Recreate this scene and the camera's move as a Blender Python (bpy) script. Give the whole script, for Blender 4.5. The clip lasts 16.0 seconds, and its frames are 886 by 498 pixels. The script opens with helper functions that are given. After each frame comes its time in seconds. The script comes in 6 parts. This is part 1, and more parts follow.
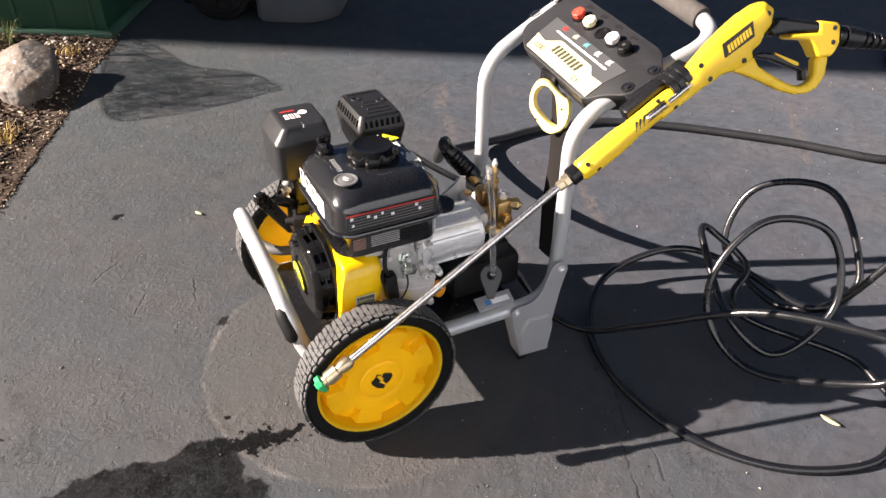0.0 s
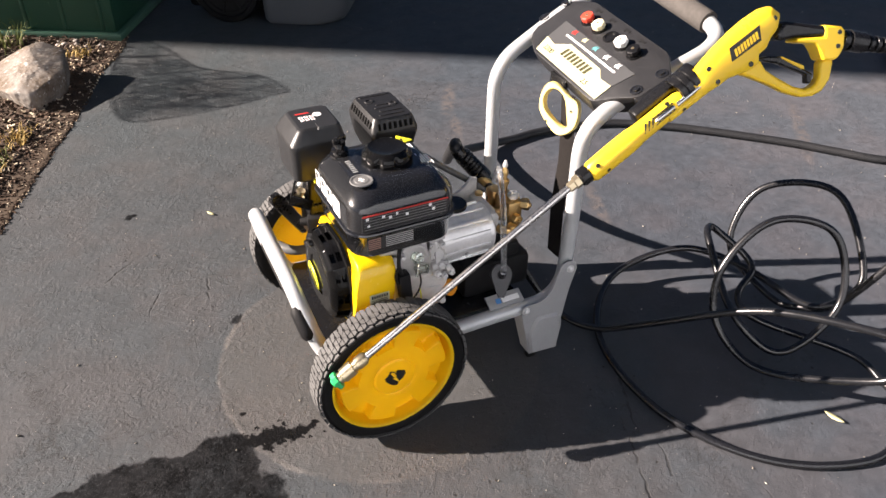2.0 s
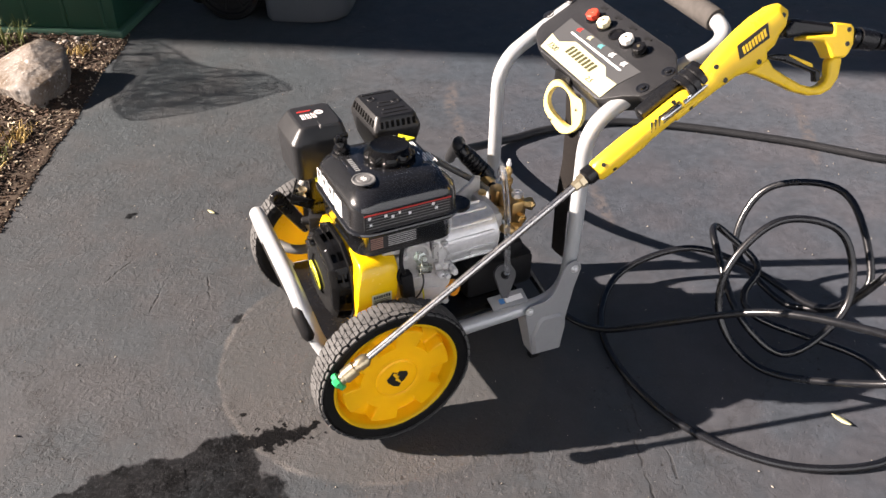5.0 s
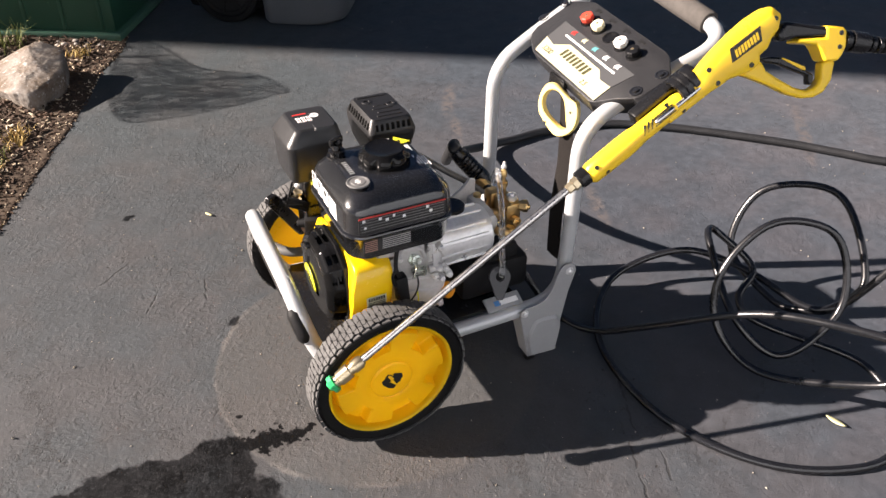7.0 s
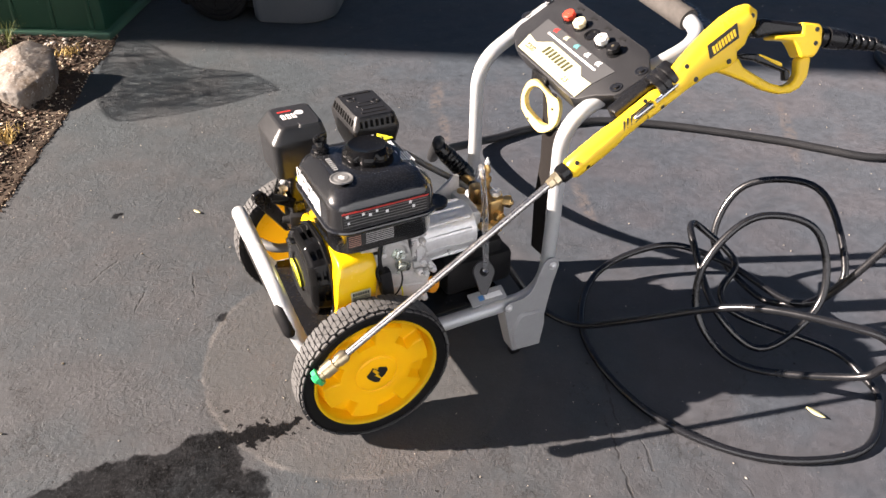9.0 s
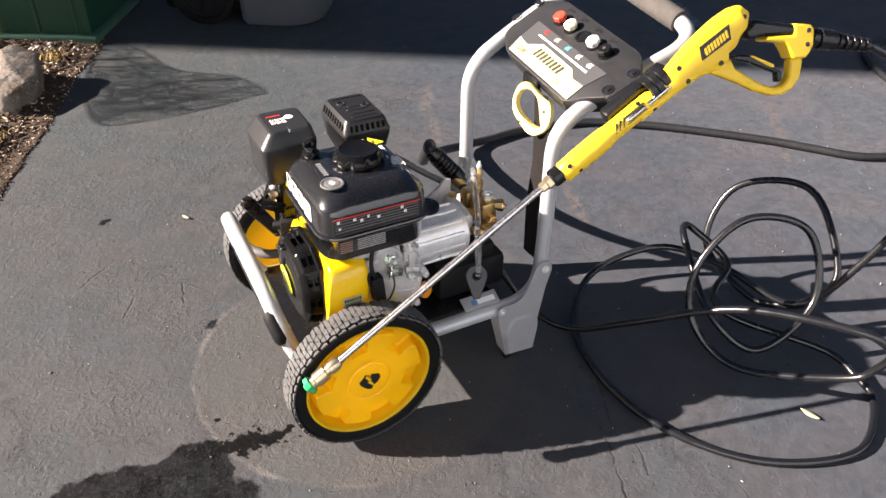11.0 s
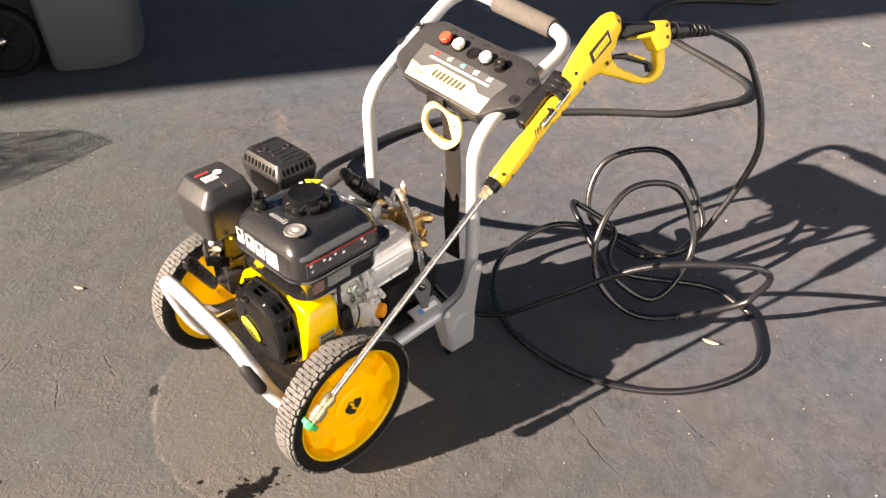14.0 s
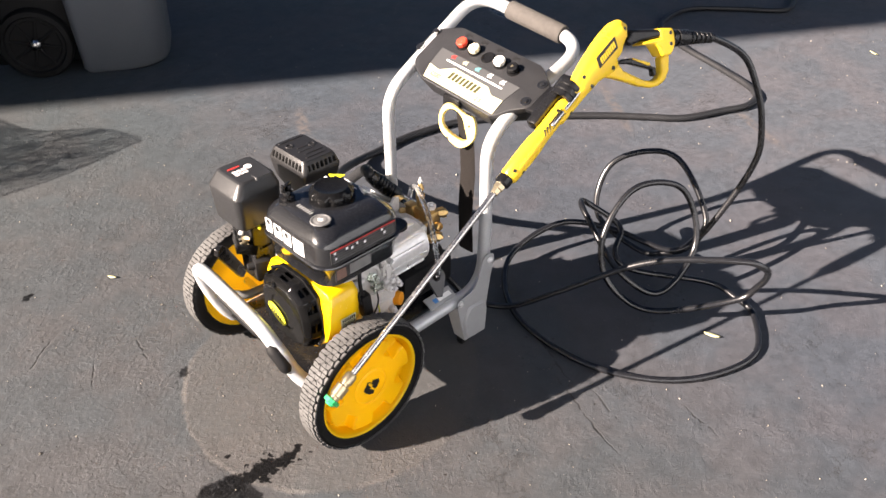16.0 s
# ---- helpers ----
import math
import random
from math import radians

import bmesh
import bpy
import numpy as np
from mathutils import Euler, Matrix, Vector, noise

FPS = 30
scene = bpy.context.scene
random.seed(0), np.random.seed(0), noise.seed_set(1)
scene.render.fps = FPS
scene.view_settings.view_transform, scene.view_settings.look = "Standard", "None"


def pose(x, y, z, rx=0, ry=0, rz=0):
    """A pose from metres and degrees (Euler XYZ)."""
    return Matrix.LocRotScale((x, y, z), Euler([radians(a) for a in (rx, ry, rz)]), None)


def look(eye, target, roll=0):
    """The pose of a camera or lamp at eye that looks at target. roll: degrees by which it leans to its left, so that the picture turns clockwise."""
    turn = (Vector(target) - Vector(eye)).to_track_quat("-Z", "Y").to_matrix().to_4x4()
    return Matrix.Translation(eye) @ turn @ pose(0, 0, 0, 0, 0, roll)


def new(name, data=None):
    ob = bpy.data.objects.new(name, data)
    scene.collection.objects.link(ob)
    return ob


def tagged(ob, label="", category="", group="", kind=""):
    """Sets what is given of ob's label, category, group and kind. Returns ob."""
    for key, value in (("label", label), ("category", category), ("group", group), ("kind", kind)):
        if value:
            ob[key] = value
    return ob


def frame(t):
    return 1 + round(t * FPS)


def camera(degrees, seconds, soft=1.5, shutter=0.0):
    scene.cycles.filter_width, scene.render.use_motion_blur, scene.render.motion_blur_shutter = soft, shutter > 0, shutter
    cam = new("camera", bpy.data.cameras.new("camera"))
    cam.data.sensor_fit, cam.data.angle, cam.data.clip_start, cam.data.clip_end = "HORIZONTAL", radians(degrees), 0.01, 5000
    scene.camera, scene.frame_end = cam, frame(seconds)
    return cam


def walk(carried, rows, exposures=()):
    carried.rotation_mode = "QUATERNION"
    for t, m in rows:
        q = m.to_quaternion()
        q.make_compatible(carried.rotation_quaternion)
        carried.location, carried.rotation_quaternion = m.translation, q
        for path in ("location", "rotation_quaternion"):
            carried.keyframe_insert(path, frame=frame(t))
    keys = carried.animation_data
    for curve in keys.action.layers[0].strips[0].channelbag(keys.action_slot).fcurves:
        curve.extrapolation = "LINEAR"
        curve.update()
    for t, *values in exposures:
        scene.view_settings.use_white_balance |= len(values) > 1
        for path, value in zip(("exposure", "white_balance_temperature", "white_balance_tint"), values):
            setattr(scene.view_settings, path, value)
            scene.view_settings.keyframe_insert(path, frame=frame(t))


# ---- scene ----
cam = camera(59.5, 16.0)
PATH = [
    (0, (-0.3612, -0.9074, 1.1285), (0.3929, 0.5367, -0.0316), 1.44),
    (0.5, (-0.3667, -0.9158, 1.1341), (0.3858, 0.5277, -0.0278), 1.37),
    (1, (-0.3744, -0.9217, 1.1373), (0.3773, 0.5229, -0.0239), 1.46),
    (1.5, (-0.3846, -0.9195, 1.1447), (0.3657, 0.5233, -0.0195), 1.48),
    (2, (-0.3903, -0.9189, 1.1431), (0.3623, 0.5265, -0.0165), 1.40),
    (2.5, (-0.3835, -0.9152, 1.1416), (0.3674, 0.5277, -0.0222), 1.48),
    (3, (-0.3867, -0.9078, 1.1344), (0.3643, 0.5382, -0.0253), 1.45),
    (3.5, (-0.3755, -0.9097, 1.1372), (0.3760, 0.5348, -0.0242), 1.45),
    (4, (-0.3760, -0.9103, 1.1379), (0.3750, 0.5329, -0.0254), 1.43),
    (4.5, (-0.3857, -0.9055, 1.1339), (0.3626, 0.5398, -0.0286), 1.48),
    (7, (-0.3777, -0.9125, 1.1399), (0.3694, 0.5355, -0.0198), 1.36),
    (7.5, (-0.3703, -0.9291, 1.1413), (0.3813, 0.5145, -0.0211), 1.54),
    (8, (-0.3614, -0.9456, 1.1425), (0.3880, 0.5023, -0.0159), 1.35),
    (8.5, (-0.3634, -0.9364, 1.1415), (0.3892, 0.5085, -0.0186), 1.44),
    (9, (-0.3680, -0.9369, 1.1444), (0.3907, 0.5034, -0.0175), 1.41),
    (11.5, (-0.3641, -0.9206, 1.1428), (0.4193, 0.5083, -0.0167), 1.41),
    (12, (-0.3660, -0.9449, 1.2207), (0.4372, 0.4781, 0.0674), 0.98),
    (12.1, (-0.372, -0.955, 1.227), (0.508, 0.424, 0.093), 0.9),
    (12.2, (-0.366, -0.957, 1.237), (0.595, 0.366, 0.092), 0.6),
    (12.3, (-0.361, -0.960, 1.243), (0.659, 0.314, 0.091), 0.3),
    (12.4, (-0.358, -0.958, 1.246), (0.707, 0.274, 0.088), 0.3),
    (12.5, (-0.3609, -0.9494, 1.2529), (0.7400, 0.2413, 0.0824), 0.36),
    (13, (-0.4167, -0.9260, 1.2416), (0.7334, 0.2183, 0.0720), -0.10),
    (13.5, (-0.5406, -0.8489, 1.2403), (0.6283, 0.2769, 0.0715), 0.39),
    (14, (-0.6087, -0.8112, 1.2391), (0.5605, 0.3096, 0.0658), 0.23),
    (14.5, (-0.6308, -0.8110, 1.2298), (0.5378, 0.3140, 0.0599), 0.07),
    (15, (-0.6445, -0.8306, 1.2399), (0.5209, 0.3009, 0.0731), 0.18),
    (15.5, (-0.6583, -0.8497, 1.2574), (0.5014, 0.2890, 0.0918), 0.27),
    (16, (-0.6783, -0.8754, 1.2744), (0.4724, 0.2748, 0.1113), 0.18),
]
EXPOSURES = [(0, 2.08, 6550, 18), (3.5, 1.99, 6550, 18), (7.0, 1.97, 6550, 18), (8.0, 2.21, 6600, 18), (9.0, 2.23, 6600, 18), (11.5, 2.19, 6550, 18), (12.2, 2.28, 6550, 18), (12.5, 2.4, 6550, 18), (12.7, 2.77, 6760, 18), (13.0, 3.01, 6860, 18), (13.5, 2.92, 7310, 19), (14.0, 2.54, 7660, 19), (14.5, 2.32, 7310, 20), (15.0, 2.32, 6910, 19), (15.5, 2.36, 6860, 19), (16.0, 2.44, 6760, 18)]
walk(cam, [(t, look(eye, target, roll)) for t, eye, target, roll in PATH], EXPOSURES)


# ---- light ----
SUN_TO = Vector((1.85, -0.77, -1.0)).normalized()      # the way the sunlight goes
world = bpy.data.worlds.new("sky")
scene.world = world
world.use_nodes = True
wn = world.node_tree
sky = wn.nodes.new("ShaderNodeTexSky")
sky.sky_type = "NISHITA"
sky.sun_disc = False
sky.ozone_density = 4.5
sky.sun_elevation = math.asin(-SUN_TO.z)
sky.sun_rotation = math.atan2(-SUN_TO.x, -SUN_TO.y)
wn.links.new(sky.outputs[0], wn.nodes["Background"].inputs[0])
wn.nodes["Background"].inputs[1].default_value = 0.0112
sun_data = bpy.data.lights.new("sun", "SUN")
sun_data.energy, sun_data.angle, sun_data.color = 5.0, radians(0.53), (1.0, 0.90, 0.77)
sun = new("sun", sun_data)
sun.matrix_world = look((-8, 3, 6), Vector((-8, 3, 6)) + SUN_TO)


# ---- materials ----
def material(name, colour, rough=0.5, metal=0.0, second=None, scale=8.0, amount=0.5, fine=120.0, bump=0.0, bump_scale=200.0,
             rough_var=0.1, coat=0.0, transmission=0.0, ior=1.45, wear=None, wear_at=0.62):
    m = bpy.data.materials.new(name)
    m.use_nodes = True
    nt = m.node_tree
    N, L = nt.nodes, nt.links
    b = N["Principled BSDF"]
    co = N.new("ShaderNodeTexCoord")
    second = second or tuple(c * 0.75 for c in colour)
    big = N.new("ShaderNodeTexNoise")
    big.inputs["Scale"].default_value, big.inputs["Detail"].default_value = scale, 5
    small = N.new("ShaderNodeTexNoise")
    small.inputs["Scale"].default_value, small.inputs["Detail"].default_value = fine, 4
    for n in (big, small):
        L.new(co.outputs["Object"], n.inputs["Vector"])
    add = N.new("ShaderNodeMath")
    add.operation = "MULTIPLY_ADD"
    add.inputs[1].default_value, add.inputs[2].default_value = 0.5, -0.25
    L.new(small.outputs[0], add.inputs[0])
    add2 = N.new("ShaderNodeMath")
    L.new(big.outputs[0], add2.inputs[0])
    L.new(add.outputs[0], add2.inputs[1])
    ramp = N.new("ShaderNodeMapRange")
    ramp.inputs["From Min"].default_value, ramp.inputs["From Max"].default_value = 0.5 - 0.22, 0.5 + 0.22
    ramp.inputs["To Max"].default_value = amount
    L.new(add2.outputs[0], ramp.inputs["Value"])
    mix = N.new("ShaderNodeMix")
    mix.data_type = "RGBA"
    mix.inputs["A"].default_value, mix.inputs["B"].default_value = (*colour, 1), (*second, 1)
    L.new(ramp.outputs[0], mix.inputs["Factor"])
    out = mix.outputs["Result"]
    if wear:
        wn_ = N.new("ShaderNodeTexNoise")
        wn_.inputs["Scale"].default_value, wn_.inputs["Detail"].default_value = scale * 6, 8
        L.new(co.outputs["Object"], wn_.inputs["Vector"])
        wr = N.new("ShaderNodeMapRange")
        wr.inputs["From Min"].default_value, wr.inputs["From Max"].default_value = wear_at, wear_at + 0.08
        L.new(wn_.outputs[0], wr.inputs["Value"])
        wm = N.new("ShaderNodeMix")
        wm.data_type = "RGBA"
        wm.inputs["B"].default_value = (*wear, 1)
        L.new(out, wm.inputs["A"])
        L.new(wr.outputs[0], wm.inputs["Factor"])
        out = wm.outputs["Result"]
    L.new(out, b.inputs["Base Color"])
    rr = N.new("ShaderNodeMapRange")
    rr.inputs["To Min"].default_value, rr.inputs["To Max"].default_value = max(rough - rough_var, 0.02), min(rough + rough_var, 1)
    L.new(add2.outputs[0], rr.inputs["Value"])
    L.new(rr.outputs[0], b.inputs["Roughness"])
    b.inputs["Metallic"].default_value = metal
    b.inputs["IOR"].default_value = ior
    b.inputs["Coat Weight"].default_value = coat
    b.inputs["Transmission Weight"].default_value = transmission
    if bump:
        bn = N.new("ShaderNodeTexNoise")
        bn.inputs["Scale"].default_value, bn.inputs["Detail"].default_value = bump_scale, 6
        L.new(co.outputs["Object"], bn.inputs["Vector"])
        bp = N.new("ShaderNodeBump")
        bp.inputs["Strength"].default_value, bp.inputs["Distance"].default_value = bump, 0.002
        L.new(bn.outputs[0], bp.inputs["Height"])
        L.new(bp.outputs[0], b.inputs["Normal"])
    return m


YELLOW = material("yellow_plastic", (0.94, 0.555, 0.006), 0.36, second=(0.90, 0.50, 0.005), scale=14, amount=0.6, bump=0.08, bump_scale=500)
WHEEL_YELLOW = material("wheel_yellow_plastic", (0.97, 0.60, 0.005), 0.32, second=(0.94, 0.565, 0.004), scale=14, amount=0.6, bump=0.08, bump_scale=500)


def let_light_through(m, colour, share):
    nodes, links = m.node_tree.nodes, m.node_tree.links
    glow = nodes.new("ShaderNodeBsdfTranslucent")
    glow.inputs["Color"].default_value = (*colour, 1)
    mix = nodes.new("ShaderNodeMixShader")
    mix.inputs[0].default_value = share
    links.new(nodes["Principled BSDF"].outputs[0], mix.inputs[1])
    links.new(glow.outputs[0], mix.inputs[2])
    links.new(mix.outputs[0], nodes["Material Output"].inputs[0])


let_light_through(WHEEL_YELLOW, (1.0, 0.75, 0.010), 0.33)   # thin moulded plastic
GUN_YELLOW = material("gun_yellow_plastic", (0.93, 0.61, 0.024), 0.30, second=(0.88, 0.56, 0.020), scale=14, amount=0.6, bump=0.08, bump_scale=500)
YELLOW_PAINT = material("yellow_enamel", (0.92, 0.58, 0.004), 0.24, second=(0.86, 0.52, 0.004), scale=10, amount=0.5, coat=0.6)
LEMON = material("lemon_sticker", (0.75, 0.72, 0.03), 0.35, second=(0.6, 0.55, 0.02))
PALE_YELLOW = material("pale_yellow_plastic", (0.82, 0.66, 0.24), 0.45, second=(0.76, 0.60, 0.20), scale=12)
BLACK = material("black_plastic", (0.006, 0.006, 0.0065), 0.26, second=(0.010, 0.010, 0.011), scale=9, bump=0.1, bump_scale=700)
GLOSS_PLASTIC = material("glossy_black_plastic", (0.004, 0.004, 0.004), 0.10, second=(0.006, 0.006, 0.0065), scale=9, rough_var=0.04)
GLOSS_PLASTIC.node_tree.nodes["Principled BSDF"].inputs["Specular IOR Level"].default_value = 0.30
SATIN = material("satin_black_plastic", (0.020, 0.0205, 0.022), 0.38, second=(0.020, 0.0205, 0.022), scale=9, bump=0.12, bump_scale=800)
GUARD = material("guard_black_plastic", (0.012, 0.012, 0.013), 0.36, second=(0.014, 0.014, 0.015), scale=9, bump=0.12, bump_scale=800)
GLOSS = material("black_gloss_paint", (0.009, 0.0095, 0.011), 0.22, second=(0.014, 0.0145, 0.016), scale=6, coat=1.0, rough_var=0.08, wear=(0.035, 0.034, 0.033), wear_at=0.66)
MATT = material("black_matt_plastic", (0.009, 0.009, 0.010), 0.55, second=(0.015, 0.015, 0.015), scale=20, bump=0.25, bump_scale=900)
RUBBER = material("tyre_rubber", (0.005, 0.005, 0.0054), 0.6, second=(0.009, 0.009, 0.009), scale=15, bump=0.3, bump_scale=500)
TREAD = material("dusty_tyre_tread", (0.088, 0.087, 0.086), 0.85, second=(0.055, 0.054, 0.054), scale=25, amount=0.9, bump=0.4, bump_scale=600)
SILVER = material("silver_powder_coat", (0.520, 0.535, 0.548), 0.34, 0.35, second=(0.450, 0.465, 0.475), scale=20, bump=0.08, bump_scale=900, wear=(0.336, 0.339, 0.333), wear_at=0.74)
GREY_PLATE = material("grey_painted_steel", (0.33, 0.335, 0.34), 0.45, 0.15, second=(0.28, 0.28, 0.285), scale=22, bump=0.12, bump_scale=700)
CAST = material("cast_aluminium", (0.62, 0.61, 0.60), 0.42, 0.25, second=(0.40, 0.39, 0.38), scale=18, amount=0.8, bump=0.5, bump_scale=420)
BRIGHT_CAST = material("bright_plate", (0.80, 0.79, 0.77), 0.28, 0.6, second=(0.62, 0.61, 0.60), scale=30, amount=0.6)
BRIGHT = material("machined_aluminium", (0.84, 0.835, 0.83), 0.34, 0.6, second=(0.55, 0.55, 0.55), scale=30, rough_var=0.12)
STEEL = material("stainless_steel", (0.66, 0.64, 0.61), 0.25, 1.0, second=(0.48, 0.46, 0.44), scale=40, rough_var=0.12)
BRASS = material("brass", (0.62, 0.42, 0.18), 0.34, 1.0, second=(0.44, 0.29, 0.12), scale=45, rough_var=0.14)
DULL_BRASS = material("plated_brass", (0.66, 0.56, 0.38), 0.32, 0.95, second=(0.5, 0.4, 0.25), scale=50)
FOAM = material("grip_foam", (0.075, 0.068, 0.062), 0.92, second=(0.05, 0.046, 0.043), scale=60, bump=0.6, bump_scale=900)
HOSE = material("hose_black_pvc", (0.007, 0.0075, 0.009), 0.24, second=(0.012, 0.012, 0.014), scale=12, rough_var=0.10)
HOSE.node_tree.nodes["Principled BSDF"].inputs["Specular IOR Level"].default_value = 0.85
RUBBER_HOSE = material("rubber_garden_hose", (0.012, 0.0125, 0.014), 0.5, second=(0.022, 0.022, 0.024), scale=14, bump=0.2, bump_scale=500)
GREEN_TIP = material("green_nozzle_plastic", (0.02, 0.42, 0.13), 0.35)
RED = material("red_plastic", (0.62, 0.06, 0.03), 0.35, second=(0.52, 0.05, 0.03))
CREAM = material("cream_plastic", (0.80, 0.72, 0.48), 0.35, second=(0.74, 0.65, 0.42))
WHITE = material("white_plastic", (0.80, 0.80, 0.78), 0.35, second=(0.74, 0.74, 0.72))
PANEL = material("charcoal_panel_plastic", (0.016, 0.0162, 0.0178), 0.42, second=(0.023, 0.0233, 0.0252), scale=15, bump=0.3, bump_scale=1100)
DECAL_DARK = material("grey_decal_film", (0.055, 0.056, 0.058), 0.40, second=(0.065, 0.066, 0.068), scale=8, coat=0.3)
DECAL_CREAM = material("cream_decal_film", (0.50, 0.475, 0.31), 0.40, second=(0.45, 0.425, 0.27))
DECAL_WHITE = material("white_decal_print", (0.82, 0.82, 0.82), 0.35, second=(0.76, 0.76, 0.76))
DECAL_GREY = material("silver_grey_decal", (0.34, 0.34, 0.34), 0.35, second=(0.28, 0.28, 0.28))
DECAL_RED = material("red_decal_print", (0.52, 0.035, 0.03), 0.35)
DECAL_TEAL = material("teal_decal_print", (0.10, 0.32, 0.34), 0.35)
DECAL_BLUE = material("blue_decal_print", (0.06, 0.22, 0.52), 0.35)
DECAL_OLIVE = material("olive_decal_print", (0.045, 0.042, 0.014), 0.75)
INK = material("black_print", (0.012, 0.012, 0.012), 0.4)
VOID = material("dark_opening", (0.004, 0.004, 0.004), 0.95)
DECAL_SMOKE = material("smoke_grey_decal", (0.13, 0.13, 0.13), 0.5, second=(0.09, 0.09, 0.09), scale=60)
CLEAR = material("clear_vinyl_tube", (0.92, 0.93, 0.94), 0.12, transmission=0.9, second=(0.85, 0.86, 0.88), ior=1.3)
WEBBING = material("black_webbing", (0.013, 0.011, 0.010), 0.9, second=(0.008, 0.007, 0.007), bump=0.5, bump_scale=700)
AMBER = material("orange_plastic", (0.75, 0.28, 0.01), 0.4)


for dull in (RUBBER, MATT, WEBBING, VOID):
    dull.node_tree.nodes["Principled BSDF"].inputs["Specular IOR Level"].default_value = 0.2


# ---- mesh helpers ----
def bm_new():
    return bmesh.new()


def part(name, bm, mat, parent=None, label="", angle=35, bevel=0.0):
    """Link bm as one mesh object; under parent when given."""
    bmesh.ops.recalc_face_normals(bm, faces=bm.faces)
    me = bpy.data.meshes.new(name)
    bm.to_mesh(me)
    bm.free()
    me.materials.append(mat)
    me.shade_smooth()
    me.set_sharp_from_angle(angle=radians(angle))
    ob = new(name, me)
    if parent is not None:
        ob.parent = parent
        if parent.type == "EMPTY":
            ob.matrix_parent_inverse = Matrix.Translation(-parent.location)
    if bevel:
        mod = ob.modifiers.new("edge", "BEVEL")
        mod.width, mod.segments, mod.limit_method, mod.angle_limit = bevel, 4 if bevel > 0.004 else 2, "ANGLE", radians(40)
    if label:
        ob["label"] = label
    return ob


def thing(name, at, label, category, group=""):
    e = new(name)
    e.location = at
    e.empty_display_size = 0.05
    return tagged(e, label, category, group)


def basis(d):
    d = Vector(d).normalized()
    a = Vector((0, 0, 1)) if abs(d.z) < 0.9 else Vector((1, 0, 0))
    u = d.cross(a).normalized()
    return u, u.cross(d).normalized(), d


def curve(points, k=6, closed=False):
    """A smooth run of points through the given ones."""
    p = [Vector(q) for q in points]
    n, out = len(p), []
    for i in range(n if closed else n - 1):
        if closed:
            a, b, c, d = p[i - 1], p[i], p[(i + 1) % n], p[(i + 2) % n]
        else:
            a, b, c, d = p[max(i - 1, 0)], p[i], p[i + 1], p[min(i + 2, n - 1)]
        for j in range(k):
            t = j / k
            out.append(0.5 * (2 * b + (c - a) * t + (2 * a - 5 * b + 4 * c - d) * t * t + (3 * b - a - 3 * c + d) * t ** 3))
    if not closed:
        out.append(p[-1])
    return out


def bent(points, radius, k=6):
    """A polyline with its corners rounded as a tube bender does."""
    p = [Vector(q) for q in points]
    out = [p[0]]
    for a, b, c in zip(p, p[1:], p[2:]):
        r = min(radius, (b - a).length * 0.48, (c - b).length * 0.48)
        s, e = b + (a - b).normalized() * r, b + (c - b).normalized() * r
        out += [s.lerp(b, t / k).lerp(b.lerp(e, t / k), t / k) for t in range(k + 1)]
    out.append(p[-1])
    return out


def sweep(bm, pts, r, seg=14, cap=True, flat=1.0, up=None):
    """A tube along pts; r is a radius or one for each point; flat squashes it."""
    pts = [Vector(p) for p in pts]
    n = len(pts)
    rs = list(r) if hasattr(r, "__len__") else [r] * n
    tang = [(pts[min(i + 1, n - 1)] - pts[max(i - 1, 0)]).normalized() for i in range(n)]
    u = basis(tang[0])[0] if up is None else (Vector(up) - Vector(up).dot(tang[0]) * tang[0]).normalized()
    rings = []
    for i in range(n):
        u = (u - u.dot(tang[i]) * tang[i]).normalized()
        v = tang[i].cross(u)
        rings.append([bm.verts.new(pts[i] + rs[i] * (math.cos(a) * u + flat * math.sin(a) * v)) for a in (2 * math.pi * k / seg for k in range(seg))])
    for a, b in zip(rings, rings[1:]):
        for k in range(seg):
            bm.faces.new((a[k], a[(k + 1) % seg], b[(k + 1) % seg], b[k]))
    if cap:
        bm.faces.new(rings[0][::-1])
        bm.faces.new(rings[-1])
    return rings


def lathe(bm, at, axis, profile, seg=32, cap=True):
    """profile: (along the axis, radius) pairs."""
    u, v, d = basis(axis)
    at = Vector(at)
    rings = []
    for s, r in profile:
        rings.append([bm.verts.new(at + d * s + r * (math.cos(a) * u + math.sin(a) * v)) for a in (2 * math.pi * k / seg for k in range(seg))])
    for a, b in zip(rings, rings[1:]):
        for k in range(seg):
            bm.faces.new((a[k], a[(k + 1) % seg], b[(k + 1) % seg], b[k]))
    if cap:
        bm.faces.new(rings[0][::-1])
        bm.faces.new(rings[-1])
    return rings


def rod(bm, a, b, r, r2=None, seg=16, edge=0.0):
    a, b = Vector(a), Vector(b)
    h = (b - a).length
    r2 = r if r2 is None else r2
    e = min(edge, h * 0.3)
    prof = [(0, r - e), (e, r), (h - e, r2), (h, r2 - e)] if e else [(0, r), (h, r2)]
    lathe(bm, a, b - a, prof, seg)


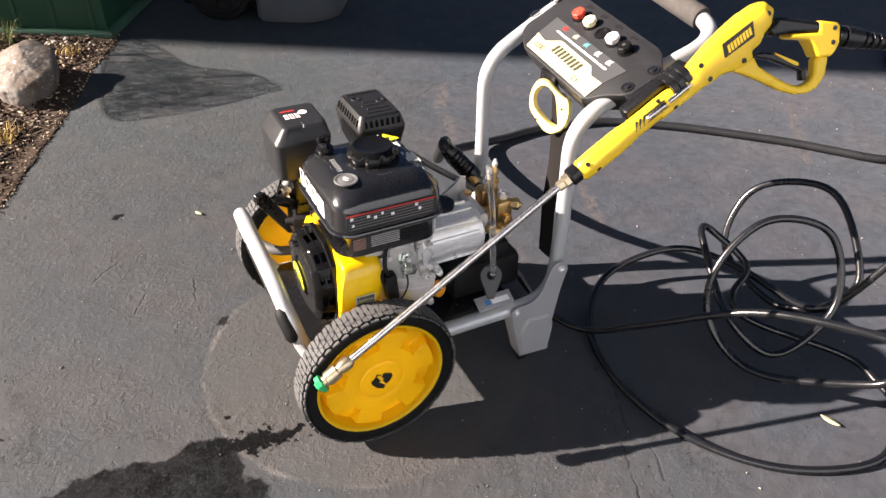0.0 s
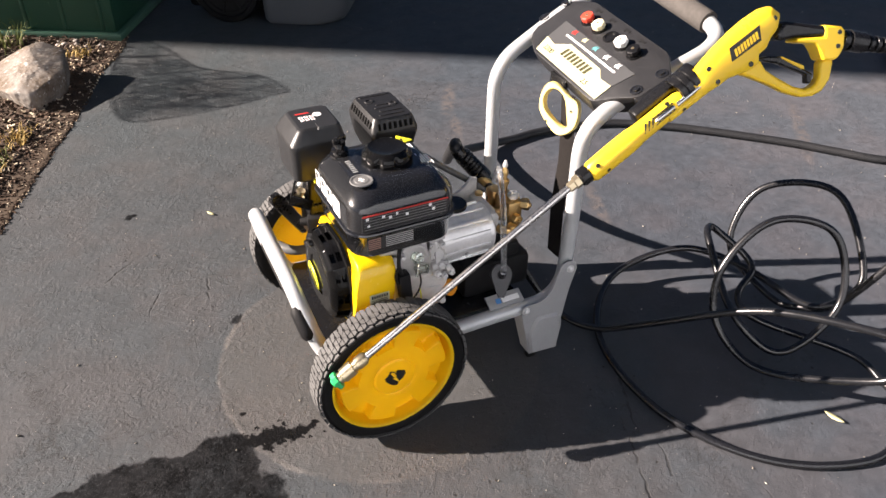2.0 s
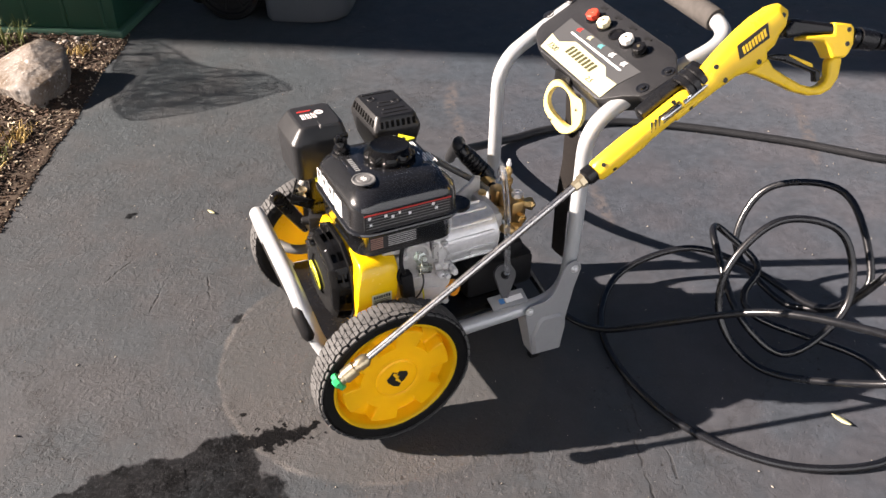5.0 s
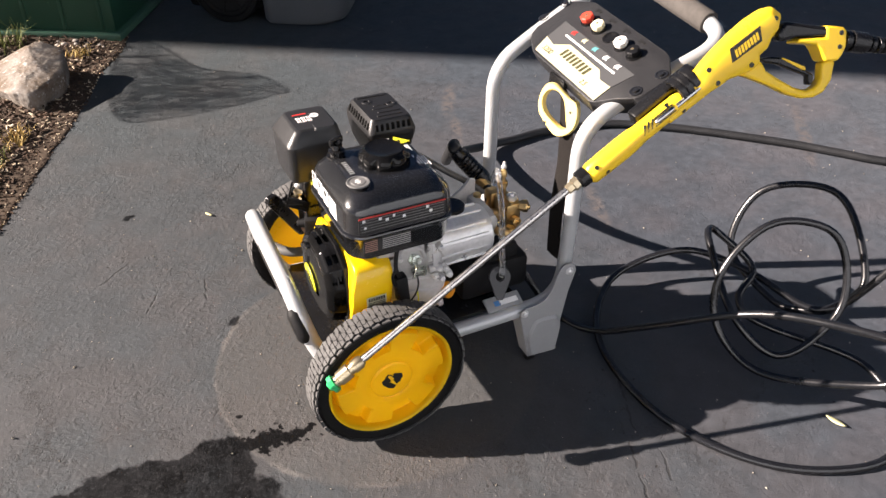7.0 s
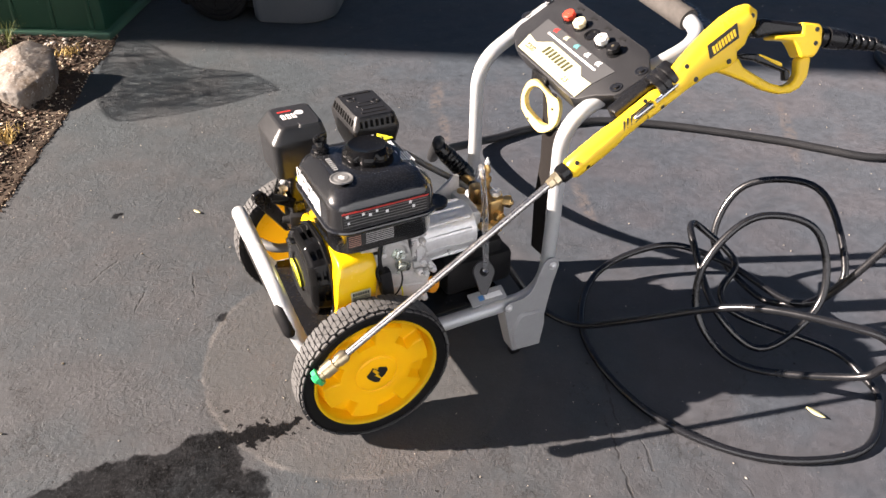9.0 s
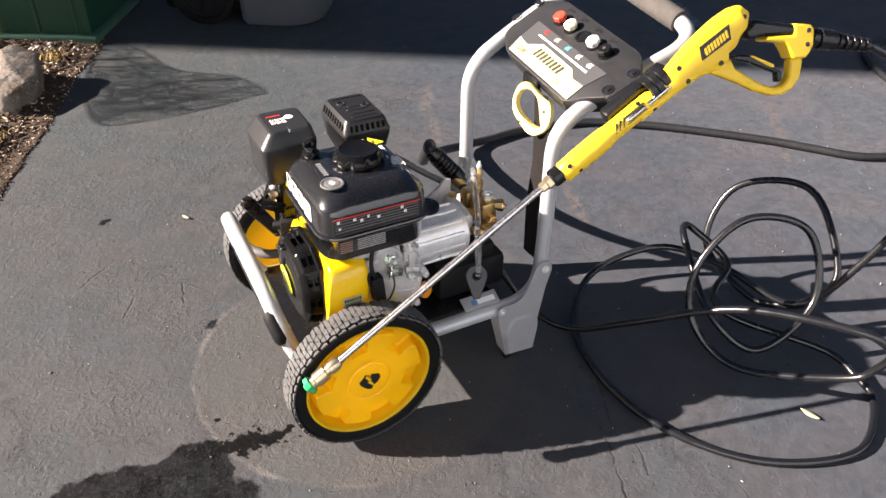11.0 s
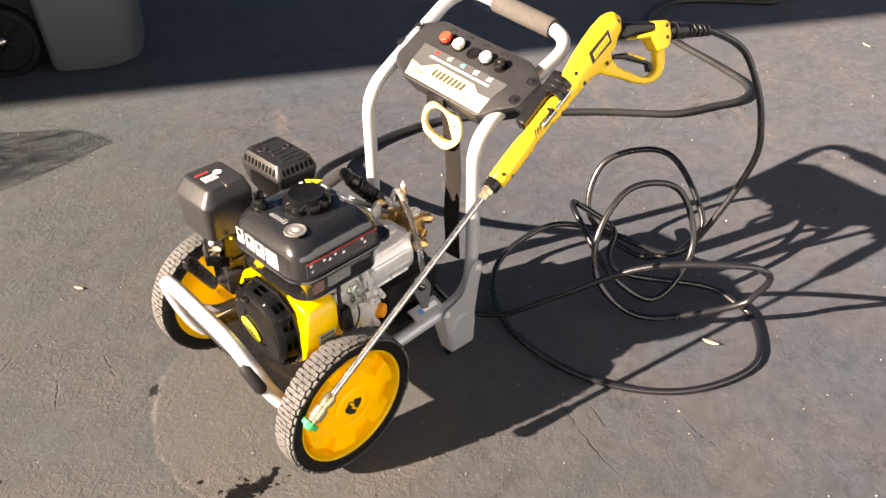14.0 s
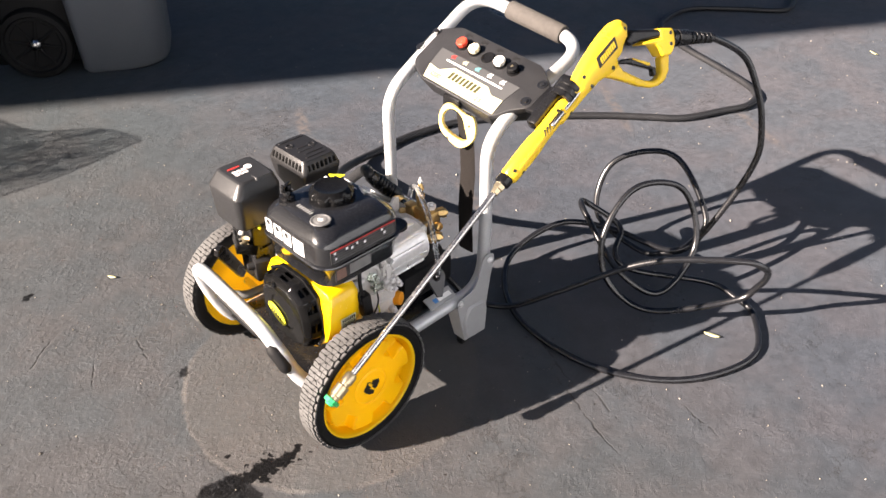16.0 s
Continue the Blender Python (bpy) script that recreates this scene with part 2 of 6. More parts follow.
def box(bm, c, s, edge=0.0, m=None, steps=2):
    """A box of size s about c, its edges rounded by edge; m turns it."""
    r = bmesh.ops.create_cube(bm, size=1.0)
    vs = r["verts"]
    bmesh.ops.scale(bm, vec=s, verts=vs)
    if edge:
        es = list({e for v in vs for e in v.link_edges})
        g = bmesh.ops.bevel(bm, geom=es, offset=edge, segments=steps, affect="EDGES", profile=0.5)
        vs = list({v for f in g["faces"] for v in f.verts} | {v for v in vs if v.is_valid})
    if m is not None:
        bmesh.ops.transform(bm, matrix=m.to_3x3().to_4x4(), verts=vs)
    bmesh.ops.translate(bm, vec=c, verts=vs)
    return vs


def prism(bm, outline, o, u, v, h, edge=0.0, sink=0.0):
    """An outline in the plane o + a u + b v, raised by h along u x v, with a chamfered top edge."""
    o, u, v = Vector(o), Vector(u).normalized(), Vector(v).normalized()
    n = u.cross(v)
    cx, cy = sum(a for a, _ in outline) / len(outline), sum(b for _, b in outline) / len(outline)

    def ring(z, inset):
        out = []
        for a, b in outline:
            d = math.hypot(a - cx, b - cy) or 1
            out.append(bm.verts.new(o + u * (a - (a - cx) / d * inset) + v * (b - (b - cy) / d * inset) + n * z))
        return out
    rings = [ring(-sink, 0), ring(h - edge, 0)] + ([ring(h, edge)] if edge else [])
    k = len(outline)
    for a, b in zip(rings, rings[1:]):
        for i in range(k):
            bm.faces.new((a[i], a[(i + 1) % k], b[(i + 1) % k], b[i]))
    bm.faces.new(rings[0][::-1])
    bm.faces.new(rings[-1])


def rrect(hx, hy, r, n=5, cx=0.0, cy=0.0):
    """A rounded rectangle as an outline."""
    out = []
    for qx, qy, a0 in ((1, 1, 0), (-1, 1, 90), (-1, -1, 180), (1, -1, 270)):
        for k in range(n + 1):
            a = radians(a0 + 90 * k / n)
            out.append((cx + qx * (hx - r) + r * math.cos(a), cy + qy * (hy - r) + r * math.sin(a)))
    return out


def loft(bm, rings, cap=True):
    vr = [[bm.verts.new(p) for p in ring] for ring in rings]
    k = len(vr[0])
    for a, b in zip(vr, vr[1:]):
        for i in range(k):
            bm.faces.new((a[i], a[(i + 1) % k], b[(i + 1) % k], b[i]))
    if cap:
        bm.faces.new(vr[0][::-1])
        bm.faces.new(vr[-1])


def tub(bm, levels, n=6):
    """Rounded-rectangle rings: (cx, cy, z, half x, half y, corner)."""
    loft(bm, [[(x, y, z) for x, y in rrect(hx, hy, r, n, cx, cy)] for cx, cy, z, hx, hy, r in levels])


def bar_sheet(name, rows, o, u, v, mat, parent, h=0.0006):
    """Flat printed bars: (a, b, width, height)."""
    for a, b, w, t in rows:
        bm = bm_new()
        prism(bm, [(a - w / 2, b - t / 2), (a + w / 2, b - t / 2), (a + w / 2, b + t / 2), (a - w / 2, b + t / 2)], o, u, v, h)
        part(name, bm, mat, parent)


def letters(name, text, size, o, u, v, mat, parent):
    """Text as a thin mesh in the plane o, u, v."""
    cu = bpy.data.curves.new(name, "FONT")
    cu.body, cu.size, cu.extrude, cu.align_x, cu.align_y = text, size, 0.0003, "CENTER", "CENTER"
    tmp = bpy.data.objects.new(name, cu)
    scene.collection.objects.link(tmp)
    me = bpy.data.meshes.new_from_object(tmp.evaluated_get(bpy.context.evaluated_depsgraph_get()))
    bpy.data.objects.remove(tmp)
    u, v = Vector(u).normalized(), Vector(v).normalized()
    w = u.cross(v)
    me.transform(Matrix(((u.x, v.x, w.x, o[0]), (u.y, v.y, w.y, o[1]), (u.z, v.z, w.z, o[2]), (0, 0, 0, 1))))
    me.materials.clear()
    me.materials.append(mat)
    ob = new(name, me)
    ob.parent = parent
    if parent.type == "EMPTY":
        ob.matrix_parent_inverse = Matrix.Translation(-parent.location)
    return ob


X, Y, Z = Vector((1, 0, 0)), Vector((0, 1, 0)), Vector((0, 0, 1))
# ---- structure ----
def asphalt_material():
    """Old sealed asphalt: fine grit, broad tone, hairline cracks, a patched disc, a wet spill and dark drops."""
    m = bpy.data.materials.new("sealed_asphalt")
    m.use_nodes = True
    nt = m.node_tree
    N, L = nt.nodes, nt.links
    b = N["Principled BSDF"]
    geo = N.new("ShaderNodeNewGeometry")

    def noise_(scale, detail=6, rough=0.55, vec=None):
        n = N.new("ShaderNodeTexNoise")
        n.inputs["Scale"].default_value, n.inputs["Detail"].default_value, n.inputs["Roughness"].default_value = scale, detail, rough
        L.new(vec or geo.outputs["Position"], n.inputs["Vector"])
        return n

    def rng(v, a, c, lo=0.0, hi=1.0):
        r = N.new("ShaderNodeMapRange")
        r.interpolation_type = "SMOOTHSTEP"
        for k, x in (("From Min", a), ("From Max", c), ("To Min", lo), ("To Max", hi)):
            r.inputs[k].default_value = x
        L.new(v, r.inputs["Value"])
        return r.outputs[0]

    def op(kind, a, c):
        n = N.new("ShaderNodeMath")
        n.operation = kind
        for k, x in enumerate((a, c)):
            if isinstance(x, (int, float)):
                n.inputs[k].default_value = x
            else:
                L.new(x, n.inputs[k])
        return n.outputs[0]

    def mixc(f, a, c):
        n = N.new("ShaderNodeMix")
        n.data_type = "RGBA"
        L.new(f, n.inputs["Factor"])
        for k, x in (("A", a), ("B", c)):
            if isinstance(x, tuple):
                n.inputs[k].default_value = (*x, 1)
            else:
                L.new(x, n.inputs[k])
        return n.outputs["Result"]

    # position bent by noise, for ragged outlines
    wob = noise_(9, 6, 0.6)
    sub = N.new("ShaderNodeVectorMath")
    sub.operation = "SUBTRACT"
    sub.inputs[1].default_value = (0.5, 0.5, 0.5)
    L.new(wob.outputs["Color"], sub.inputs[0])
    mul = N.new("ShaderNodeVectorMath")
    mul.operation = "SCALE"
    mul.inputs["Scale"].default_value = 0.11
    L.new(sub.outputs[0], mul.inputs[0])
    pos = N.new("ShaderNodeVectorMath")
    L.new(geo.outputs["Position"], pos.inputs[0])
    L.new(mul.outputs[0], pos.inputs[1])

    mul2 = N.new("ShaderNodeVectorMath")
    mul2.operation = "SCALE"
    mul2.inputs["Scale"].default_value = 0.025
    sub2 = N.new("ShaderNodeVectorMath")
    sub2.operation = "SUBTRACT"
    sub2.inputs[1].default_value = (0.5, 0.5, 0.5)
    L.new(noise_(22, 6, 0.65).outputs["Color"], sub2.inputs[0])
    L.new(sub2.outputs[0], mul2.inputs[0])
    pos2 = N.new("ShaderNodeVectorMath")
    L.new(geo.outputs["Position"], pos2.inputs[0])
    L.new(mul2.outputs[0], pos2.inputs[1])

    def blot(cx, cy, hx, hy, turn, edge=0.08, vec=None):
        mp = N.new("ShaderNodeMapping")
        mp.vector_type = "TEXTURE"
        mp.inputs["Location"].default_value = (cx, cy, 0)
        mp.inputs["Rotation"].default_value = (0, 0, radians(turn))
        mp.inputs["Scale"].default_value = (hx, hy, 1000)
        L.new(vec or pos.outputs[0], mp.inputs["Vector"])
        ln = N.new("ShaderNodeVectorMath")
        ln.operation = "LENGTH"
        L.new(mp.outputs[0], ln.inputs[0])
        return rng(ln.outputs["Value"], 1 + edge, 1 - edge)

    fine, mid, broad = noise_(420, 5, 0.7), noise_(38, 6, 0.6), noise_(2.2, 5, 0.6)
    grit = N.new("ShaderNodeTexVoronoi")
    grit.inputs["Scale"].default_value = 330
    L.new(geo.outputs["Position"], grit.inputs["Vector"])
    # grey-green sealer and brown-pink worn areas, mottled
    hue = op("ADD", op("MULTIPLY", noise_(4.5, 6, 0.65).outputs[0], 0.6), op("MULTIPLY", broad.outputs[0], 0.4))
    col = mixc(rng(hue, 0.42, 0.60), (0.0390, 0.0452, 0.0508), (0.0478, 0.0487, 0.0520))
    tone = op("ADD", op("MULTIPLY", fine.outputs[0], 0.50), op("ADD", op("MULTIPLY", mid.outputs[0], 0.30), op("MULTIPLY", noise_(13, 5, 0.65).outputs[0], 0.30)))
    dark = N.new("ShaderNodeMix")
    dark.data_type, dark.blend_type = "RGBA", "MULTIPLY"
    dark.inputs["Factor"].default_value = 1.0
    L.new(col, dark.inputs["A"])
    shade_ = N.new("ShaderNodeCombineColor")
    lum = rng(tone, 0.40, 0.70, 0.70, 1.21)
    for k in range(3):
        L.new(lum, shade_.inputs[k])
    L.new(shade_.outputs[0], dark.inputs["B"])
    col = dark.outputs["Result"]
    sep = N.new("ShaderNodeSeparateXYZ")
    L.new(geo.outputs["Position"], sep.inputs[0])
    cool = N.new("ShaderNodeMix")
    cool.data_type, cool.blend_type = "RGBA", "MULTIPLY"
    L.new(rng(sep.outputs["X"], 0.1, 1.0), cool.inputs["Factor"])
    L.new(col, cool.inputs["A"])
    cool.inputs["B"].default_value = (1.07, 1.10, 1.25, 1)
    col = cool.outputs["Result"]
    # paler further out on the drive, towards +x
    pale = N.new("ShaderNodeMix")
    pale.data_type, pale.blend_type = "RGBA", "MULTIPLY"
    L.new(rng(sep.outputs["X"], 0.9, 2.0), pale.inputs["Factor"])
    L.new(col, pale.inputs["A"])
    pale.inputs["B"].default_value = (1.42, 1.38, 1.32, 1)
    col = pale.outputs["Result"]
    green = N.new("ShaderNodeMix")
    green.data_type, green.blend_type = "RGBA", "MULTIPLY"
    L.new(rng(sep.outputs["Y"], 0.8, 1.8), green.inputs["Factor"])
    L.new(col, green.inputs["A"])
    green.inputs["B"].default_value = (0.98, 1.07, 1.07, 1)
    col = green.outputs["Result"]
    # pale flecks of stone and dark pits
    fleck = N.new("ShaderNodeTexVoronoi")
    fleck.inputs["Scale"].default_value = 55
    L.new(geo.outputs["Position"], fleck.inputs["Vector"])
    col = mixc(op("MULTIPLY", rng(fleck.outputs["Distance"], 0.070, 0.03), rng(noise_(7, 3).outputs[0], 0.58, 0.64)), col, (0.30, 0.28, 0.25))
    pits = N.new("ShaderNodeTexVoronoi")
    pits.inputs["Scale"].default_value = 27
    L.new(pos2.outputs[0], pits.inputs["Vector"])
    pit = op("MULTIPLY", rng(pits.outputs["Distance"], 0.12, 0.06), rng(noise_(3.3, 3).outputs[0], 0.55, 0.62))
    col = mixc(op("MULTIPLY", pit, 0.9), col, (0.010, 0.009, 0.009))
    speck = N.new("ShaderNodeTexVoronoi")
    speck.inputs["Scale"].default_value = 150
    L.new(geo.outputs["Position"], speck.inputs["Vector"])
    col = mixc(op("MULTIPLY", rng(speck.outputs["Distance"], 0.16, 0.08), rng(noise_(90, 2).outputs[0], 0.60, 0.64)), col, (0.21, 0.20, 0.19))
    # patched disc under the front wheels, with a pale rim
    patch = blot(0.06, 0.22, 0.337, 0.337, 0, 0.02, pos2.outputs[0])
    col = mixc(op("MULTIPLY", patch, 0.36), col, (0.074, 0.067, 0.061))
    side = rng(sep.outputs["X"], 0.02, -0.16)
    patch = op("MULTIPLY", patch, rng(sep.outputs["X"], 0.35, 0.0))
    rim = op("MULTIPLY", op("SUBTRACT", blot(0.06, 0.22, 0.340, 0.340, 0, 0.012, pos2.outputs[0]), blot(0.06, 0.22, 0.331, 0.331, 0, 0.012, pos2.outputs[0])), rng(noise_(6, 4).outputs[0], 0.42, 0.6))
    col = mixc(op("MULTIPLY", op("MULTIPLY", rim, side), 0.45), col, (0.16, 0.15, 0.14))
    # brown rubbed streaks
    streaks = [(0.772, 1.30, 0.12, 0.022, 60), (0.690, 1.08, 0.10, 0.016, 66), (0.835, 0.51, 0.11, 0.018, 68), (1.72, 0.60, 0.22, 0.02, 50), (1.93, 0.12, 0.16, 0.02, 58)]
    worn = None
    for cx, cy, hx, hy, turn in streaks:
        s_ = blot(cx, cy, hx, hy, turn, 0.5, pos2.outputs[0])
        worn = s_ if worn is None else op("MAXIMUM", worn, s_)
    col = mixc(op("MULTIPLY", op("MULTIPLY", worn, rng(mid.outputs[0], 0.35, 0.6)), 0.6), col, (0.100, 0.083, 0.076))
    # hairline cracks
    crack = N.new("ShaderNodeTexVoronoi")
    crack.feature = "DISTANCE_TO_EDGE"
    crack.inputs["Scale"].default_value = 2.3
    cw = N.new("ShaderNodeVectorMath")
    sc = N.new("ShaderNodeVectorMath")
    sc.operation = "SCALE"
    sc.inputs["Scale"].default_value = 0.5
    L.new(noise_(6, 8, 0.7).outputs["Color"], sc.inputs[0])
    L.new(geo.outputs["Position"], cw.inputs[0])
    L.new(sc.outputs[0], cw.inputs[1])
    L.new(cw.outputs[0], crack.inputs["Vector"])
    line = op("MULTIPLY", rng(crack.outputs["Distance"], 0.010, 0.002), rng(noise_(1.7, 4).outputs[0], 0.52, 0.57))
    for cx, cy, hx, turn in ((0.378, -0.240, 0.085, 68), (0.345, -0.330, 0.055, 72), (0.420, -0.285, 0.045, 70), (0.46, -0.10, 0.10, 66), (-0.40, 0.75, 0.05, 40), (-0.34, 0.60, 0.035, 62), (-0.22, 0.60, 0.04, 80), (0.53, -0.45, 0.05, 75)):
        line = op("MAXIMUM", line, op("MULTIPLY", blot(cx, cy, hx, 0.0022, turn, 0.5, pos2.outputs[0]), rng(noise_(45, 3).outputs[0], 0.40, 0.50)))
    col = mixc(op("MULTIPLY", line, 0.62), col, (0.012, 0.011, 0.011))
    # the spill: a broad wet area with a ragged tail and scattered drops
    both = N.new("ShaderNodeVectorMath")
    L.new(pos.outputs[0], both.inputs[0])
    L.new(mul2.outputs[0], both.inputs[1])
    spill = op("MAXIMUM", blot(-0.48, -0.020, 0.25, 0.166, 0, 0.03, both.outputs[0]), op("MAXIMUM", blot(-0.335, 0.035, 0.090, 0.108, 0, 0.05, both.outputs[0]), blot(-0.62, -0.01, 0.20, 0.150, 0, 0.03, both.outputs[0])))
    spill = op("MULTIPLY", spill, rng(noise_(26, 7, 0.7).outputs[0], 0.30, 0.52, 0.78, 1.0))
    ragged = N.new("ShaderNodeVectorMath")
    mul3 = N.new("ShaderNodeVectorMath")
    mul3.operation = "SCALE"
    mul3.inputs["Scale"].default_value = 0.042
    sub3 = N.new("ShaderNodeVectorMath")
    sub3.operation = "SUBTRACT"
    sub3.inputs[1].default_value = (0.5, 0.5, 0.5)
    L.new(noise_(75, 5, 0.6).outputs["Color"], sub3.inputs[0])
    L.new(sub3.outputs[0], mul3.inputs[0])
    L.new(geo.outputs["Position"], ragged.inputs[0])
    L.new(mul3.outputs[0], ragged.inputs[1])
    tail = None
    for cx, cy, hx, hy, turn in ((-0.250, 0.100, 0.020, 0.015, -20), (-0.224, 0.097, 0.022, 0.023, 20), (-0.198, 0.100, 0.015, 0.018, 10), (-0.176, 0.084, 0.018, 0.017, -15), (-0.160, 0.090, 0.014, 0.016, 0), (-0.138, 0.092, 0.017, 0.011, 30), (-0.205, 0.080, 0.008, 0.010, 0),
                                 (-0.228, 0.073, 0.010, 0.008, 0), (-0.207, 0.118, 0.006, 0.006, 0), (-0.237, 0.128, 0.006, 0.004, 0), (-0.258, 0.121, 0.005, 0.004, 0), (-0.122, 0.068, 0.005, 0.004, 0), (-0.186, 0.120, 0.005, 0.004, 0), (-0.150, 0.068, 0.004, 0.003, 0)):
        t_ = blot(cx, cy, hx, hy, turn, 0.14, ragged.outputs[0])
        tail = t_ if tail is None else op("MAXIMUM", tail, t_)
    drops = N.new("ShaderNodeTexVoronoi")
    drops.inputs["Scale"].default_value = 34
    L.new(geo.outputs["Position"], drops.inputs["Vector"])
    drop = op("MULTIPLY", op("MULTIPLY", rng(drops.outputs["Distance"], 0.30, 0.2), rng(noise_(25, 2).outputs[0], 0.55, 0.59)), blot(-0.17, 0.13, 0.13, 0.07, 0, 0.35))
    blots = op("MAXIMUM", blot(-0.186, 0.470, 0.014, 0.009, 20, 0.3), blot(-0.338, 0.992, 0.02, 0.009, 20, 0.3))
    wet = op("MAXIMUM", op("MAXIMUM", op("MAXIMUM", spill, tail), drop), blots)
    soak = rng(noise_(150, 6, 0.75).outputs[0], 0.52, 0.64, 1.0, 0.50)
    soak = op("MULTIPLY", soak, rng(noise_(14, 6, 0.7).outputs[0], 0.40, 0.60, 1.0, 0.80))
    col = mixc(op("MULTIPLY", wet, op("MAXIMUM", soak, op("MULTIPLY", tail, 0.97))), col, (0.003, 0.003, 0.0035))
    puddle = blot(2.235, 1.63, 0.16, 0.055, 64, 0.25)
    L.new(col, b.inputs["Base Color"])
    rough = op("SUBTRACT", rng(mid.outputs[0], 0.3, 0.7, 0.72, 0.90), op("MULTIPLY", wet, 0.10))
    rough = op("SUBTRACT", rough, op("MULTIPLY", puddle, 0.55))
    L.new(rough, b.inputs["Roughness"])
    L.new(rng(wet, 0.0, 1.0, 0.45, 0.06), b.inputs["Specular IOR Level"])
    wrink = noise_(95, 3, 0.55, pos2.outputs[0])
    lumps = rng(noise_(62, 3, 0.5, pos2.outputs[0]).outputs[0], 0.54, 0.59)
    chips_ = rng(noise_(48, 4, 0.6, pos2.outputs[0]).outputs[0], 0.60, 0.635)
    h = op("ADD", op("MULTIPLY", grit.outputs["Distance"], 0.12), op("ADD", op("MULTIPLY", fine.outputs[0], 0.40), op("MULTIPLY", mid.outputs[0], 0.9)))
    h = op("ADD", h, op("ADD", op("MULTIPLY", wrink.outputs[0], 0.7), op("ADD", op("MULTIPLY", lumps, 0.34), op("MULTIPLY", chips_, -0.75))))
    h = op("SUBTRACT", h, op("MULTIPLY", op("MAXIMUM", line, pit), 1.2))
    bp = N.new("ShaderNodeBump")
    bp.inputs["Distance"].default_value = 0.003
    L.new(op("MULTIPLY", rng(noise_(5.5, 4, 0.6).outputs[0], 0.35, 0.65, 0.30, 0.68), rng(sep.outputs["X"], -0.1, 0.8, 1.0, 0.55)), bp.inputs["Strength"])
    L.new(h, bp.inputs["Height"])
    L.new(bp.outputs[0], b.inputs["Normal"])
    return m


ASPHALT = asphalt_material()
SOIL = material("dark_soil", (0.05, 0.034, 0.022), 0.95, second=(0.09, 0.06, 0.038), scale=20, bump=1.0, bump_scale=90)
bm = bm_new()
bmesh.ops.create_grid(bm, x_segments=8, y_segments=8, size=150)
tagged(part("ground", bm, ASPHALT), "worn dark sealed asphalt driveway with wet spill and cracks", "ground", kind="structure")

# the planting bed beside the asphalt: a low uneven sheet of soil
EDGE = curve([(-1.10, -0.30, 0), (-0.86, 0.50, 0), (-0.609, 1.141, 0), (-0.511, 1.397, 0), (-0.381, 1.712, 0), (-0.287, 2.0, 0), (-0.162, 2.28, 0), (-0.02, 2.9, 0), (0.1, 3.6, 0)], 6)


def bed_x(y):
    """Where the asphalt ends at y."""
    for a, c in zip(EDGE, EDGE[1:]):
        if a.y <= y <= c.y:
            return a.x + (c.x - a.x) * (y - a.y) / (c.y - a.y)
    return EDGE[0].x


bm = bm_new()
rows = []
for k in range(66):
    y = 0.35 + 2.6 * k / 65
    x0 = bed_x(y)
    row = []
    for j in range(40):
        d = 0.85 * (j / 39) ** 1.3
        wob_ = 0.012 * noise.noise((x0 * 3, y * 14, 1))
        hgt = 0.003 + 0.012 * min(d / 0.25, 1) * (0.7 + 0.6 * noise.noise((d * 9, y * 9, 0)))
        row.append(bm.verts.new((x0 - d + wob_, y, hgt if j else -0.004)))
    rows.append(row)
for a, c in zip(rows, rows[1:]):
    for j in range(39):
        bm.faces.new((a[j], a[j + 1], c[j + 1], c[j]))
tagged(part("planting_bed", bm, SOIL, angle=80), "bed of dark soil and bark mulch beside the asphalt", "planting bed", kind="structure")

# a house added out of sight to throw the shade over the far asphalt
HOUSE_WALL = material("house_render", (0.55, 0.52, 0.47), 0.85, second=(0.48, 0.45, 0.41), scale=3, bump=0.4)
ROOF = material("roof_shingle", (0.09, 0.085, 0.08), 0.9, second=(0.06, 0.055, 0.05), scale=6, bump=0.6)


def house():
    e0, e1 = Vector((0.10, 2.20, 0)), Vector((3.45, 0.215, 0))      # two points of the shadow's edge
    d = (e1 - e0).normalized()
    n = Vector((-d.y, d.x, 0))
    n = n if n.y > 0 else -n
    eaves = 6.0
    back = Vector((-SUN_TO.x / SUN_TO.z, -SUN_TO.y / SUN_TO.z, 0)) * eaves      # how far the eaves throw their shade
    o = e0 - back
    h = thing("house", o, "unseen pale two-storey house with deep eaves, added to shade the far asphalt", "house")
    m = Matrix.Rotation(math.atan2(d.y, d.x), 4, "Z")
    L0, L1, W = -4.0, 7.0, 7.0
    deep = 2.4                                    # wall set back so that only the eaves shape the shade's edge
    c = o + d * (L0 + L1) / 2 + n * (W + deep) / 2
    bm = bm_new()
    box(bm, c + Z * 2.9, (L1 - L0 - 0.6, W - deep - 0.4, 5.8), 0, m)
    part("wall", bm, HOUSE_WALL, h)
    bm = bm_new()
    p = [o + d * L0, o + d * L1, o + d * L1 + n * W, o + d * L0 + n * W]
    lo = [bm.verts.new(q + Z * (eaves - 0.18)) for q in p]
    hi = [bm.verts.new(q + Z * eaves) for q in p]
    r0, r1 = bm.verts.new(p[0] + n * W / 2 + d * 1 + Z * (eaves + 1.3)), bm.verts.new(p[1] + n * W / 2 - d * 1 + Z * (eaves + 1.3))
    bm.faces.new(lo[::-1])
    for k in range(4):
        bm.faces.new((lo[k], lo[(k + 1) % 4], hi[(k + 1) % 4], hi[k]))
    bm.faces.new((hi[0], hi[1], r1, r0))
    bm.faces.new((hi[1], hi[2], r1))
    bm.faces.new((hi[2], hi[3], r0, r1))
    bm.faces.new((hi[3], hi[0], r0))
    part("roof", bm, ROOF, h, angle=10)


house()

